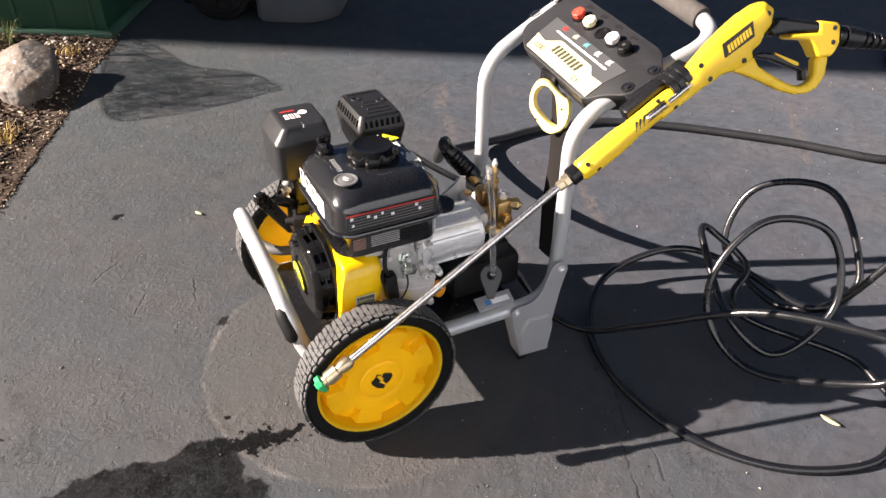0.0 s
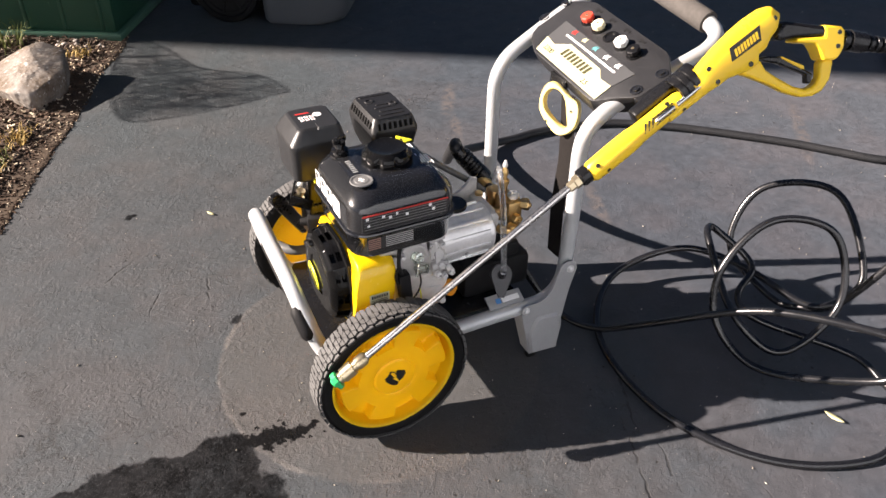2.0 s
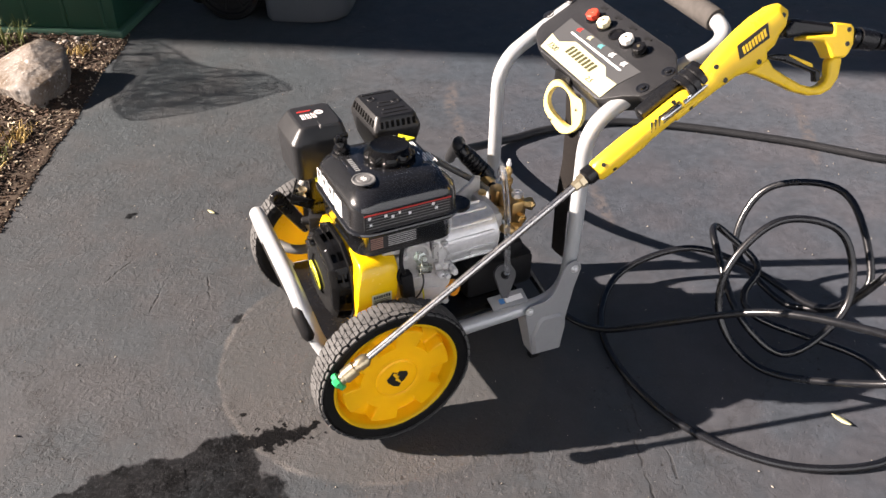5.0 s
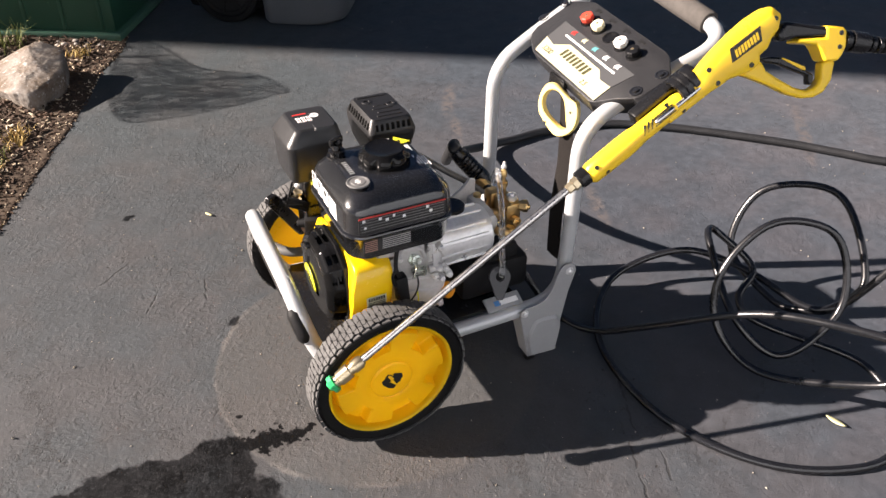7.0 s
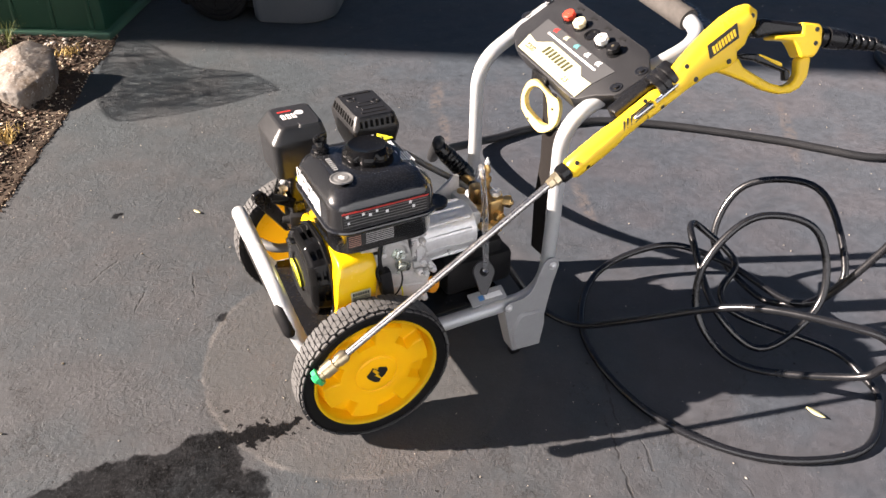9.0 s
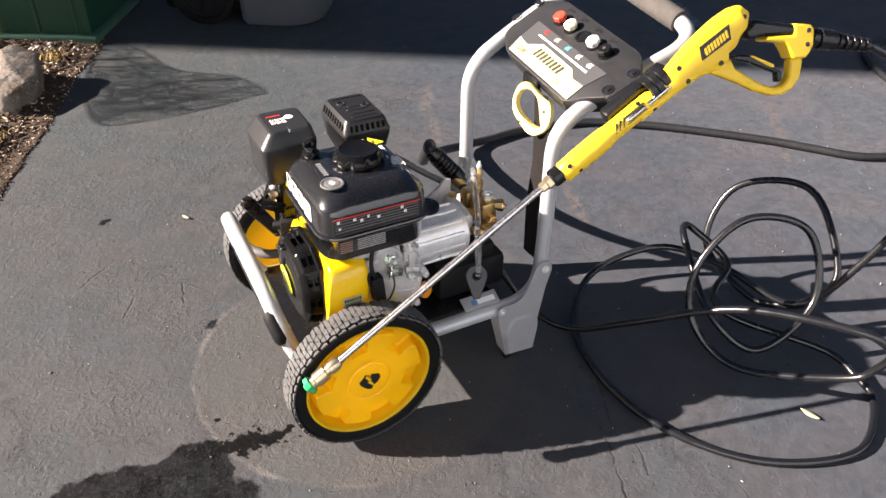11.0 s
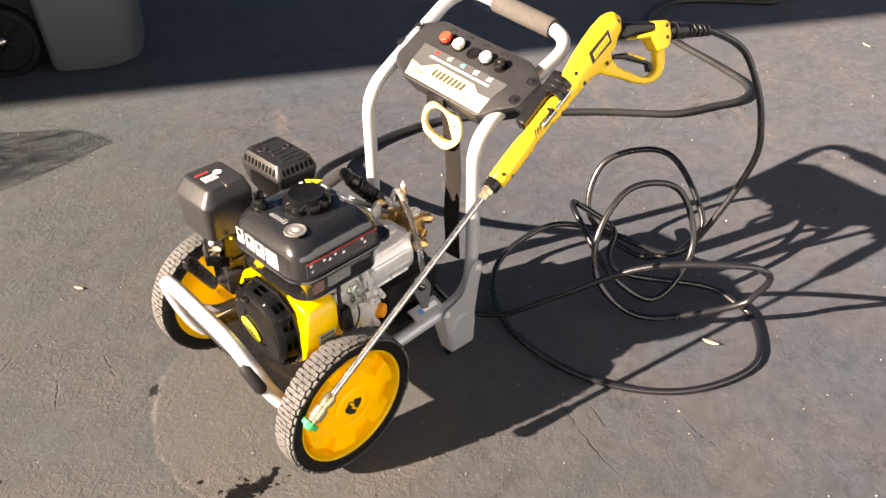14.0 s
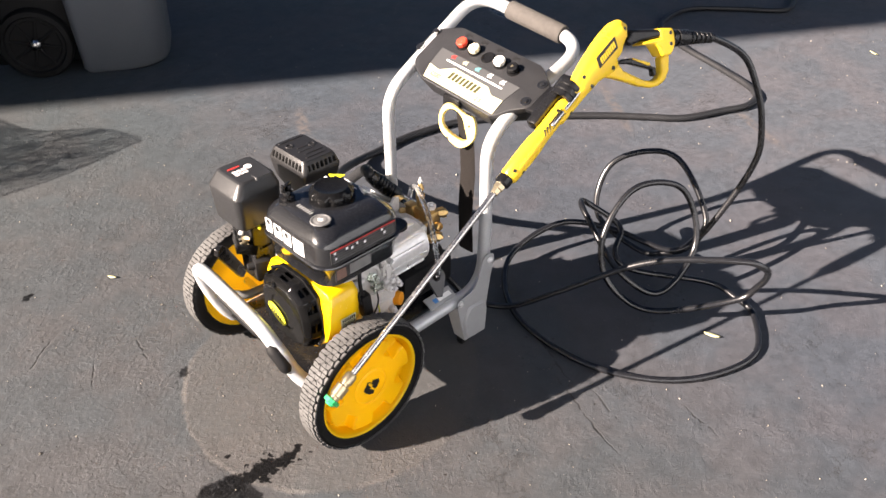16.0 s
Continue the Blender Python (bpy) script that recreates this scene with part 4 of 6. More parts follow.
# fuel tank
bm = bm_new()
CX, CY, HX, HY = 0.052, 0.159, 0.0965, 0.1015
tub(bm, [(CX, CY, z, HX - i, HY - i, r) for z, i, r in (
    (0.370, 0.026, 0.03), (0.3735, 0.012, 0.034), (0.380, 0.0050, 0.036), (0.418, 0.0005, 0.037), (0.4215, -0.0025, 0.038), (0.4240, -0.0050, 0.039), (0.4275, -0.0058, 0.039), (0.4300, -0.0045, 0.038), (0.4312, -0.0005, 0.036), (0.433, 0.0, 0.035),
    (0.466, 0.0012, 0.035), (0.473, 0.0032, 0.035), (0.479, 0.0068, 0.035), (0.485, 0.0120, 0.035), (0.4905, 0.0178, 0.034), (0.4950, 0.0240, 0.033), (0.4980, 0.0310, 0.031), (0.4998, 0.0390, 0.028), (0.5008, 0.052, 0.02))], 8)
tank = part("fuel_tank", bm, GLOSS, WASHER, "glossy black fuel tank with warning stickers", 40)
bm = bm_new()
lathe(bm, (0.060, 0.161, 0.4975), (0, 0, 1), [(0, 0.062), (0.003, 0.060), (0.0050, 0.054), (0.0035, 0.047), (0.0035, 0)], 48, cap=False)
part("filler_neck", bm, GLOSS, tank)
bm = bm_new()
ring_o = []
for lvl, (z, k) in enumerate(((0.499, 0.97), (0.502, 1.0), (0.511, 1.0), (0.5165, 0.95), (0.5185, 0.86), (0.5225, 0.78), (0.5240, 0.73), (0.5228, 0.66), (0.5224, 0.3))):
    ring = []
    for j in range(80):
        dent = 0.0045 if j % 10 in (0, 1) and lvl < 4 else (0.0022 if j % 10 in (2, 9) and lvl < 4 else 0)
        ring.append((0.060 + k * (0.0435 - dent) * math.cos(2 * math.pi * j / 80), 0.161 + k * (0.0435 - dent) * math.sin(2 * math.pi * j / 80), z))
    ring_o.append(ring)
loft(bm, ring_o)
part("fuel_cap", bm, GLOSS_PLASTIC, tank, "fluted black fuel cap", 40)
bm = bm_new()
lathe(bm, (-0.006, 0.212, 0.496), (0, 0, 1), [(0, 0.019), (0.004, 0.018), (0.005, 0.012), (0.008, 0.012), (0.009, 0.015), (0.013, 0.015), (0.015, 0.008), (0.019, 0.007), (0.020, 0.011), (0.025, 0.010), (0.026, 0)], 8, cap=False)
part("vent_knob", bm, BLACK, tank, "black vent knob")
bm = bm_new()
box(bm, (-0.006, 0.212, 0.526), (0.030, 0.007, 0.012), 0.003, Matrix.Rotation(radians(25), 4, "Z"))
box(bm, (-0.006, 0.212, 0.524), (0.007, 0.022, 0.010), 0.003, Matrix.Rotation(radians(25), 4, "Z"))
part("knob_wing", bm, BLACK, tank)
bm = bm_new()
prism(bm, [(0.024 * math.cos(a), 0.024 * math.sin(a)) for a in (2 * math.pi * k / 28 for k in range(28))], (0.150, 0.085, 0.4235), X, Y, 0.007, 0.001)
part("tank_lug", bm, BLACK, tank, "black rubber tank lug")
bm = bm_new()
lathe(bm, (-0.008, 0.108, 0.5006), (0, 0, 1), [(0, 0.0195), (0.0022, 0.0188), (0.0022, 0.0165), (0.0012, 0.0160), (0.0012, 0.0115), (0.0020, 0.0110), (0.0020, 0.0)], 32, cap=False)
part("round_badge", bm, DECAL_SMOKE, tank, "round silver badge")
bar_sheet("badge_mark", [(-0.008, 0.108, 0.010, 0.003), (-0.008, 0.113, 0.006, 0.002), (-0.008, 0.103, 0.006, 0.002)], (0, 0, 0.5027), X, Y, DECAL_WHITE, tank, 0.0003)
bar_sheet("gauge_print", [(-0.006, 0.138 + 0.0065 * k, 0.008, 0.0026) for k in range(7)], (0, 0, 0.5013), X, Y, DECAL_GREY, tank)
bm = bm_new()
prism(bm, [(0.094, 0.198), (0.127, 0.204), (0.106, 0.229)], (0, 0, 0.5000), X, Y, 0.0022)
part("warning_triangle", bm, LEMON, tank, "yellow warning triangle")
bar_sheet("triangle_print", [(0.1085, 0.210, 0.0032, 0.009)], (0, 0, 0.5024), X, Y, INK, tank)
bar_sheet("tank_print", [(0.109 + 0.0042 * k, 0.138 - 0.002 * k, 0.0018, 0.034 - 0.005 * (k % 2)) for k in range(5)] + [(0.112 + 0.004 * k, 0.182, 0.0018, 0.022) for k in range(2)] + [(0.088, 0.200, 0.006, 0.006), (0.091, 0.212, 0.006, 0.006), (0.094, 0.224, 0.006, 0.006)], (0, 0, 0.5013), X, Y, DECAL_WHITE, tank)
nf = CY - HY + 0.0006
LABEL = material("warning_label_film", (0.030, 0.030, 0.031), 0.22, second=(0.045, 0.045, 0.046), scale=40)
bar_sheet("warning_label", [(0.048, 0.4515, 0.154, 0.0285)], (0, nf, 0), X, Z, LABEL, tank, 0.0012)
bar_sheet("label_red_line", [(0.048, 0.4645, 0.154, 0.0026)], (0, nf - 0.0013, 0), X, Z, DECAL_RED, tank)
bar_sheet("label_print", [(-0.020, 0.4590, 0.005, 0.005), (0.008, 0.4575, 0.005, 0.005), (0.020, 0.4535, 0.005, 0.005), (0.032, 0.4580, 0.004, 0.005), (0.050, 0.4525, 0.005, 0.005), (0.092, 0.4590, 0.005, 0.005), (0.098, 0.4500, 0.005, 0.005), (-0.018, 0.4460, 0.004, 0.004)], (0, nf - 0.0013, 0), X, Z, DECAL_WHITE, tank)
bar_sheet("label_line", [(0.048, 0.4600 - 0.0052 * k, 0.148, 0.0012) for k in range(5)], (0, nf - 0.0012, 0), X, Z, DECAL_SMOKE, tank, 0.0003)
nf2 = CY - HY + 0.0012
bar_sheet("lower_label", [(0.020, 0.4080, 0.084, 0.024)], (0, nf2, 0), X, Z, LABEL, tank, 0.0016)
bar_sheet("lower_line", [(0.036, 0.4172 - 0.0037 * k, 0.050, 0.0015) for k in range(6)], (0, nf2 - 0.0018, 0), X, Z, DECAL_GREY, tank, 0.0004)
bar_sheet("lower_red_line", [(-0.009, 0.4172 - 0.0037 * k, 0.022, 0.0015) for k in range(6)], (0, nf2 - 0.0018, 0), X, Z, material("faded_red_print", (0.36, 0.20, 0.15), 0.4), tank, 0.0004)
fx = CX - HX
bar_sheet("front_strip", [(-0.1775, 0.4490, 0.122, 0.034)], (fx + 0.0010, 0, 0), -Y, Z, LABEL, tank, 0.0007)
bar_sheet("front_label", [(-0.2270, 0.4515, 0.019, 0.029), (-0.1980, 0.4500, 0.023, 0.029), (-0.1690, 0.4485, 0.023, 0.029), (-0.1345, 0.4465, 0.032, 0.031)], (fx + 0.0003, 0, 0), -Y, Z, DECAL_WHITE, tank, 0.0008)
bar_sheet("front_print", [(-0.198 + 0.029 * k, 0.4395 + 0.005 * j, 0.015 - 0.004 * (j % 2), 0.0016) for k in range(2) for j in range(2)] + [(-0.227, 0.442 + 0.005 * j, 0.012, 0.0016) for j in range(3)] + [(-0.141, 0.437 + 0.006 * j, 0.006, 0.0030) for j in range(4)] + [(-0.129, 0.437 + 0.005 * j, 0.012, 0.0014) for j in range(5)], (fx - 0.0006, 0, 0), -Y, Z, INK, tank, 0.0004)
for yy_, zz_ in ((-0.227, 0.4595), (-0.199, 0.4565), (-0.170, 0.4550)):
    bm = bm_new()
    lathe(bm, Vector((fx - 0.0005, -yy_, zz_)), (-1, 0, 0), [(0, 0.0062), (0.0005, 0.0060), (0.0005, 0.0)], 14, cap=False)
    part("front_icon", bm, INK, tank)

# air cleaner
bm = bm_new()
AX, AY = -0.015, 0.350
tub(bm, [(AX, AY, 0.404, 0.047, 0.048, 0.014), (AX, AY, 0.410, 0.050, 0.051, 0.015), (AX, AY, 0.470, 0.0525, 0.0555, 0.016), (AX, AY, 0.479, 0.053, 0.0565, 0.016), (AX + 0.001, AY, 0.483, 0.0520, 0.0555, 0.016), (AX + 0.007, AY + 0.003, 0.502, 0.0415, 0.047, 0.012), (AX + 0.008, AY + 0.003, 0.5065, 0.0385, 0.044, 0.011), (AX + 0.008, AY + 0.003, 0.5072, 0.02, 0.025, 0.008)], 6)
air = part("air_cleaner", bm, SATIN, WASHER, "black plastic air cleaner cover", 32, 0.0035)
bm = bm_new()
tub(bm, [(AX + 0.022, AY - 0.034, 0.503, 0.020, 0.012, 0.004), (AX + 0.022, AY - 0.034, 0.508, 0.018, 0.010, 0.004)], 3)
part("cover_step", bm, SATIN, air, "", 28)
bar_sheet("decal_white", [(AX - 0.014 + 0.010 * k, AY - 0.006 + 0.011 * j, 0.0072, 0.0085) for k in range(3) for j in range(2)], (0, 0, 0.5070), X, Y, DECAL_WHITE, air)
bar_sheet("decal_print", [(AX - 0.014 + 0.010 * k, AY - 0.006 + 0.011 * j, 0.0016, 0.0070) for k in range(3) for j in range(2)], (0, 0, 0.5077), X, Y, DECAL_RED, air, 0.0003)
bar_sheet("decal_red", [(AX - 0.006, AY + 0.022, 0.026, 0.0045)], (0, 0, 0.5070), X, Y, DECAL_RED, air)
bm = bm_new()
lathe(bm, (AX + 0.019, AY + 0.010, 0.5066), Z, [(0, 0.0085), (0.0008, 0.0082), (0.0008, 0.0)], 24, cap=False)
part("round_decal", bm, DECAL_WHITE, air)
bar_sheet("decal_mark", [(AX + 0.019, AY + 0.010, 0.009, 0.0026)], (0, 0, 0.5075), X, Y, DECAL_RED, air, 0.0003)
bm = bm_new()
box(bm, (-0.008, 0.345, 0.375), (0.070, 0.080, 0.090), 0.008)
box(bm, (-0.020, 0.330, 0.310), (0.050, 0.060, 0.08), 0.006)
part("carburettor_cover", bm, BLACK, WASHER, "black carburettor and choke housing")
# an open angular bracket in front of the carburettor
m_ = Matrix.Rotation(radians(-24), 4, "Z") @ Matrix.Rotation(radians(18), 4, "Y")
o_ = Vector((-0.044, 0.322, 0.376))
bm = bm_new()
box(bm, o_ + m_ @ Vector((0, 0, -0.020)), (0.044, 0.060, 0.006), 0.0015, m_)
box(bm, o_ + m_ @ Vector((-0.020, 0, -0.011)), (0.004, 0.060, 0.020), 0.0015, m_)
box(bm, o_ + m_ @ Vector((0.0, -0.028, -0.011)), (0.044, 0.004, 0.020), 0.0015, m_)
box(bm, o_ + m_ @ Vector((-0.008, 0.030, 0.006)), (0.012, 0.005, 0.054), 0.0015, m_)
carb = part("choke_bracket", bm, GLOSS_PLASTIC, WASHER, "angular black choke bracket")
bm = bm_new()
lathe(bm, o_ + m_ @ Vector((-0.006, -0.014, -0.018)), m_ @ Z, [(0, 0.010), (0.010, 0.010), (0.011, 0.006), (0.020, 0.006), (0.021, 0.0085), (0.025, 0.0085), (0.025, 0.0)], 10, cap=False)
part("choke_screw", bm, DULL_BRASS, carb, "brass screw")
bm = bm_new()
rod(bm, o_ + m_ @ Vector((-0.012, 0.016, -0.016)), o_ + m_ @ Vector((-0.006, 0.018, 0.012)), 0.0065, seg=10)
rod(bm, o_ + m_ @ Vector((-0.016, 0.004, -0.008)), o_ + m_ @ Vector((0.016, 0.004, 0.000)), 0.0022, seg=8)
part("linkage", bm, BRIGHT, carb, "bright linkage rod")
bm = bm_new()
box(bm, (-0.030, 0.292, 0.408), (0.006, 0.008, 0.008), 0.002)
part("choke_lever", bm, LEMON, WASHER, "small yellow choke tab")
# slanted flat arm that hides the top of the far wheel
a0, a1 = Vector((-0.104, 0.350, 0.366)), Vector((-0.030, 0.402, 0.238))
d_ = (a1 - a0).normalized()
w_ = Vector((0.55, 0.20, 0.35))
w_ = (w_ - w_.dot(d_) * d_).normalized()
bm = bm_new()
prism(bm, [(0.0, -0.004), (0.010, -0.013), (0.150, -0.013), (0.158, -0.008), (0.158, 0.010), (0.022, 0.014), (0.006, 0.010)], a0, d_, w_, 0.012, 0.002)
part("fuel_shutoff_arm", bm, BLACK, WASHER, "flat black control arm", 30, 0.002)
bm = bm_new()
box(bm, (-0.030, 0.302, 0.308), (0.036, 0.036, 0.044), 0.003, Matrix.Rotation(radians(-20), 4, "Z"))
rod(bm, (-0.048, 0.304, 0.316), (-0.062, 0.309, 0.316), 0.009, 0.007, seg=12, edge=0.001)
part("throttle_housing", bm, MATT, WASHER)
bm = bm_new()
sweep(bm, bent([(-0.04, 0.290, 0.262), (-0.085, 0.300, 0.258), (-0.115, 0.345, 0.262)], 0.03, 5), 0.0095, 10)
part("breather_tube", bm, material("dark_grey_tube", (0.10, 0.10, 0.10), 0.5), WASHER, "dark grey breather tube", 50)

# muffler
bm = bm_new()
MX, MY = 0.129, 0.343
tub(bm, [(MX, MY, 0.420, 0.034, 0.044, 0.012), (MX, MY, 0.440, 0.042, 0.056, 0.012), (MX, MY, 0.474, 0.047, 0.063, 0.010), (MX, MY, 0.483, 0.0475, 0.064, 0.010), (MX, MY, 0.486, 0.0465, 0.063, 0.010), (MX, MY, 0.504, 0.0405, 0.057, 0.010), (MX, MY, 0.5085, 0.037, 0.0535, 0.010), (MX, MY, 0.509, 0.02, 0.02, 0.006)], 5)
muffler = part("muffler_guard", bm, GUARD, WASHER, "black slotted muffler guard", 28)
for k in range(7):
    a = -0.032 + 0.0107 * k
    bm = bm_new()
    box(bm, (MX + a, MY - 0.0600, 0.495), (0.0058, 0.0045, 0.013), 0.0012, Matrix.Rotation(radians(-18), 4, "X"))
    part("guard_slot", bm, VOID, muffler)
for k in range(9):
    a = -0.046 + 0.0115 * k
    bm = bm_new()
    box(bm, (MX - 0.0435, MY + a, 0.495), (0.0045, 0.0058, 0.013), 0.0012, Matrix.Rotation(radians(18), 4, "Y"))
    part("guard_slot", bm, VOID, muffler)
for a, c, w in ((0.0, 0.046, 0.060), (0.004, 0.004, 0.034), (0.000, -0.010, 0.040), (0.006, -0.026, 0.044), (0.002, -0.040, 0.050)):
    bm = bm_new()
    prism(bm, rrect(w / 2, 0.0028, 0.0026, 4), (MX + a, MY + c, 0.5086), X, Y, 0.0014, 0.0004)
    part("guard_rib", bm, GUARD, muffler)
for a, c in ((-0.018, 0.024), (0.022, 0.002)):
    bm = bm_new()
    lathe(bm, (MX + a, MY + c, 0.5085), (0, 0, 1), [(0, 0.0095), (0.002, 0.0088), (0.002, 0.0055), (-0.002, 0.005), (-0.002, 0.0025), (0.001, 0.002), (0.001, 0)], 16, cap=False)
    part("guard_boss", bm, GUARD, muffler)
bm = bm_new()
box(bm, (0.126, 0.330, 0.345), (0.075, 0.075, 0.13), 0.01)
part("muffler_body", bm, MATT, WASHER)

# pump
PY, PZ = 0.130, 0.330
bm = bm_new()
lathe(bm, (0.112, PY, PZ), X, [(0, 0.058), (0.010, 0.058), (0.012, 0.052), (0.020, 0.050), (0.128, 0.047), (0.132, 0.042), (0.132, 0)], 40, cap=False)
pump = part("pump", bm, BRIGHT, WASHER, "ribbed aluminium pump body", 30)
for k in range(12):
    a = radians(30 * k + 8)
    bm = bm_new()
    e = Vector((0, math.cos(a), math.sin(a)))
    box(bm, Vector((0.182, PY, PZ)) + e * 0.0490, (0.098, 0.008, 0.005), 0.0015, Matrix.Rotation(a - math.pi / 2, 4, "X"))
    part("rib", bm, BRIGHT, pump)
for k in range(6):
    a = radians(60 * k + 20)
    bm = bm_new()
    p = Vector((0.105, PY + 0.055 * math.cos(a), PZ + 0.055 * math.sin(a)))
    rod(bm, p, p + X * 0.022, 0.0085, seg=12)
    rod(bm, p + X * 0.022, p + X * 0.030, 0.0065, seg=6)
    part("flange_bolt", bm, CAST, pump)
bm = bm_new()
box(bm, (0.256, 0.160, 0.336), (0.022, 0.090, 0.050), 0.006)
part("pump_head", bm, CAST, pump, "cast pump head")
bm = bm_new()
box(bm, (0.322, 0.176, 0.322), (0.034, 0.058, 0.056), 0.007)
box(bm, (0.312, 0.214, 0.330), (0.026, 0.030, 0.040), 0.006)
rod(bm, (0.322, 0.176, 0.312), (0.280, 0.176, 0.318), 0.014, seg=16)
lathe(bm, (0.326, 0.164, 0.285), Z, [(-0.022, 0.008), (-0.020, 0.011), (-0.004, 0.012), (0.004, 0.015), (0.010, 0.015)], 16)
part("brass_manifold", bm, BRASS, pump, "brass unloader valve body", 35)
for at_, d_, r_, h_, mat_ in (((0.326, 0.166, 0.348), Z, 0.0115, 0.014, BRIGHT), ((0.336, 0.152, 0.340), (0.7, -0.7, 0.1), 0.0105, 0.018, BRASS), ((0.320, 0.147, 0.318), (0.1, -1, 0), 0.0105, 0.016, BRASS), ((0.300, 0.136, 0.308), (0.5, -0.8, -0.2), 0.0110, 0.022, BRASS), ((0.338, 0.188, 0.330), (1, 0.1, 0.1), 0.0120, 0.014, BRASS)):
    bm = bm_new()
    lathe(bm, at_, d_, [(0, r_ * 0.85), (h_ * 0.30, r_ * 0.85), (h_ * 0.32, r_), (h_ * 0.85, r_), (h_ * 0.95, r_ * 0.85), (h_ * 0.95, r_ * 0.45), (h_ * 1.15, r_ * 0.4), (h_ * 1.15, 0)], 6, cap=False)
    part("hex_fitting", bm, mat_, pump)
bm = bm_new()
sweep(bm, curve([(0.130, 0.262, 0.452), (0.165, 0.252, 0.440), (0.215, 0.236, 0.404), (0.262, 0.222, 0.372), (0.288, 0.214, 0.350)], 6), 0.0062, 12)
part("bypass_tube", bm, material("grey_rubber_tube", (0.09, 0.088, 0.085), 0.5, second=(0.06, 0.058, 0.055)), pump, "dull grey rubber bypass tube", 60)
bm = bm_new()
prism(bm, [(0.185, 0.345), (0.262, 0.345), (0.262, 0.392), (0.250, 0.396), (0.236, 0.380)], (0, 0.205, 0), X, Z, 0.006, 0.001)
part("pump_gusset", bm, CAST, pump, "bare aluminium gusset")
bm = bm_new()
rod(bm, (0.332, 0.262, 0.318), (0.312, 0.285, 0.345), 0.013, 0.011, seg=10)
part("brass_elbow", bm, BRASS, pump)
for p, d, r, h in (((0.266, 0.122, 0.352), (0, 0, 1), 0.007, 0.010), ((0.262, 0.190, 0.357), (0, 0, 1), 0.008, 0.010),
                   ((0.262, 0.112, 0.330), (0.4, -1, 0), 0.008, 0.014), ((0.276, 0.122, 0.312), (1, -0.2, -0.2), 0.009, 0.018), ((0.345, 0.170, 0.335), (1, -0.4, 0.1), 0.005, 0.018)):
    bm = bm_new()
    lathe(bm, p, d, [(0, r * 0.8), (h * 0.25, r * 0.8), (h * 0.25, r), (h * 0.8, r), (h, r * 0.75), (h, 0)], 6 if r > 0.0115 else 18, cap=False)
    part("brass_fitting", bm, BRASS, pump)
bm = bm_new()
lathe(bm, (0.318, 0.193, 0.318), (0.02, 0, 1), [(0, 0.010), (0.030, 0.010), (0.032, 0.0085), (0.050, 0.0085), (0.052, 0.0105), (0.060, 0.0105), (0.062, 0.006), (0.070, 0.005), (0.072, 0.0075), (0.080, 0.0075), (0.086, 0.004), (0.090, 0.003), (0.090, 0)], 12, cap=False)
part("relief_valve", bm, BRASS, pump)
bm = bm_new()
lathe(bm, (0.3198, 0.193, 0.4075), (0.02, 0, 1), [(0, 0.0050), (0.004, 0.0055), (0.009, 0.0030), (0.013, 0.0026), (0.014, 0)], 12, cap=False)
part("valve_tip", bm, BRIGHT, pump, "bright steel valve tip")
bm = bm_new()
lathe(bm, (0.336, 0.280, 0.322), (-0.60, 0.30, 0.74), [(0, 0.012), (0.012, 0.013), (0.013, 0.019), (0.034, 0.0195), (0.036, 0.016)] + [q for k in range(5) for q in ((0.037 + 0.009 * k, 0.0165), (0.039 + 0.009 * k, 0.0185), (0.044 + 0.009 * k, 0.0185), (0.0455 + 0.009 * k, 0.0165))] + [(0.084, 0.0175), (0.088, 0.014), (0.090, 0)], 18, cap=False)
rod(bm, (0.336, 0.282, 0.322), (0.306, 0.215, 0.326), 0.010)
part("inlet_connector", bm, BLACK, pump, "black hose inlet connector")
bm = bm_new()
sweep(bm, curve([(0.322, 0.232, 0.350), (0.319, 0.219, 0.385), (0.306, 0.190, 0.402), (0.290, 0.155, 0.392), (0.272, 0.112, 0.362), (0.259, 0.086, 0.330), (0.256, 0.074, 0.290), (0.262, 0.080, 0.245)], 8), 0.0060, 12)
part("clear_tube", bm, CLEAR, pump, "clear vinyl chemical tube")
FILTER = material("smoke_grey_plastic", (0.055, 0.056, 0.060), 0.42, second=(0.038, 0.039, 0.042), scale=30)
fn = Vector((-0.36, -0.74, 0.57)).normalized()
fu = Vector((fn.y, -fn.x, 0)).normalized() * -1
fv = fn.cross(fu)
fv, fu = (fv, fu) if fv.z > 0 else (-fv, -fu)
edge_ = [(0.021 * math.cos(a), 0.021 * math.sin(a)) for a in (radians(-25 + 230 * k / 20) for k in range(21))] + [(-0.006, -0.044), (0.006, -0.044)]
hole_ = [(0.0075 * math.cos(a), 0.0075 * math.sin(a)) for a in (radians(-60 + 360 * k / 23) for k in range(23))]
bm = bm_new()
fo = Vector((0.262, 0.088, 0.236))
loft(bm, [[fo + fu * a + fv * b + fn * h for a, b in ring] for ring, h in ((hole_, 0.0), (edge_, 0.0), (edge_, 0.008), ([(a * 0.93, b * 0.95) for a, b in edge_], 0.010), ([(a * 1.2, b * 1.2) for a, b in hole_], 0.010), (hole_, 0.008), (hole_, 0.0))], cap=False)
part("chemical_filter", bm, FILTER, pump, "dull grey teardrop chemical filter")

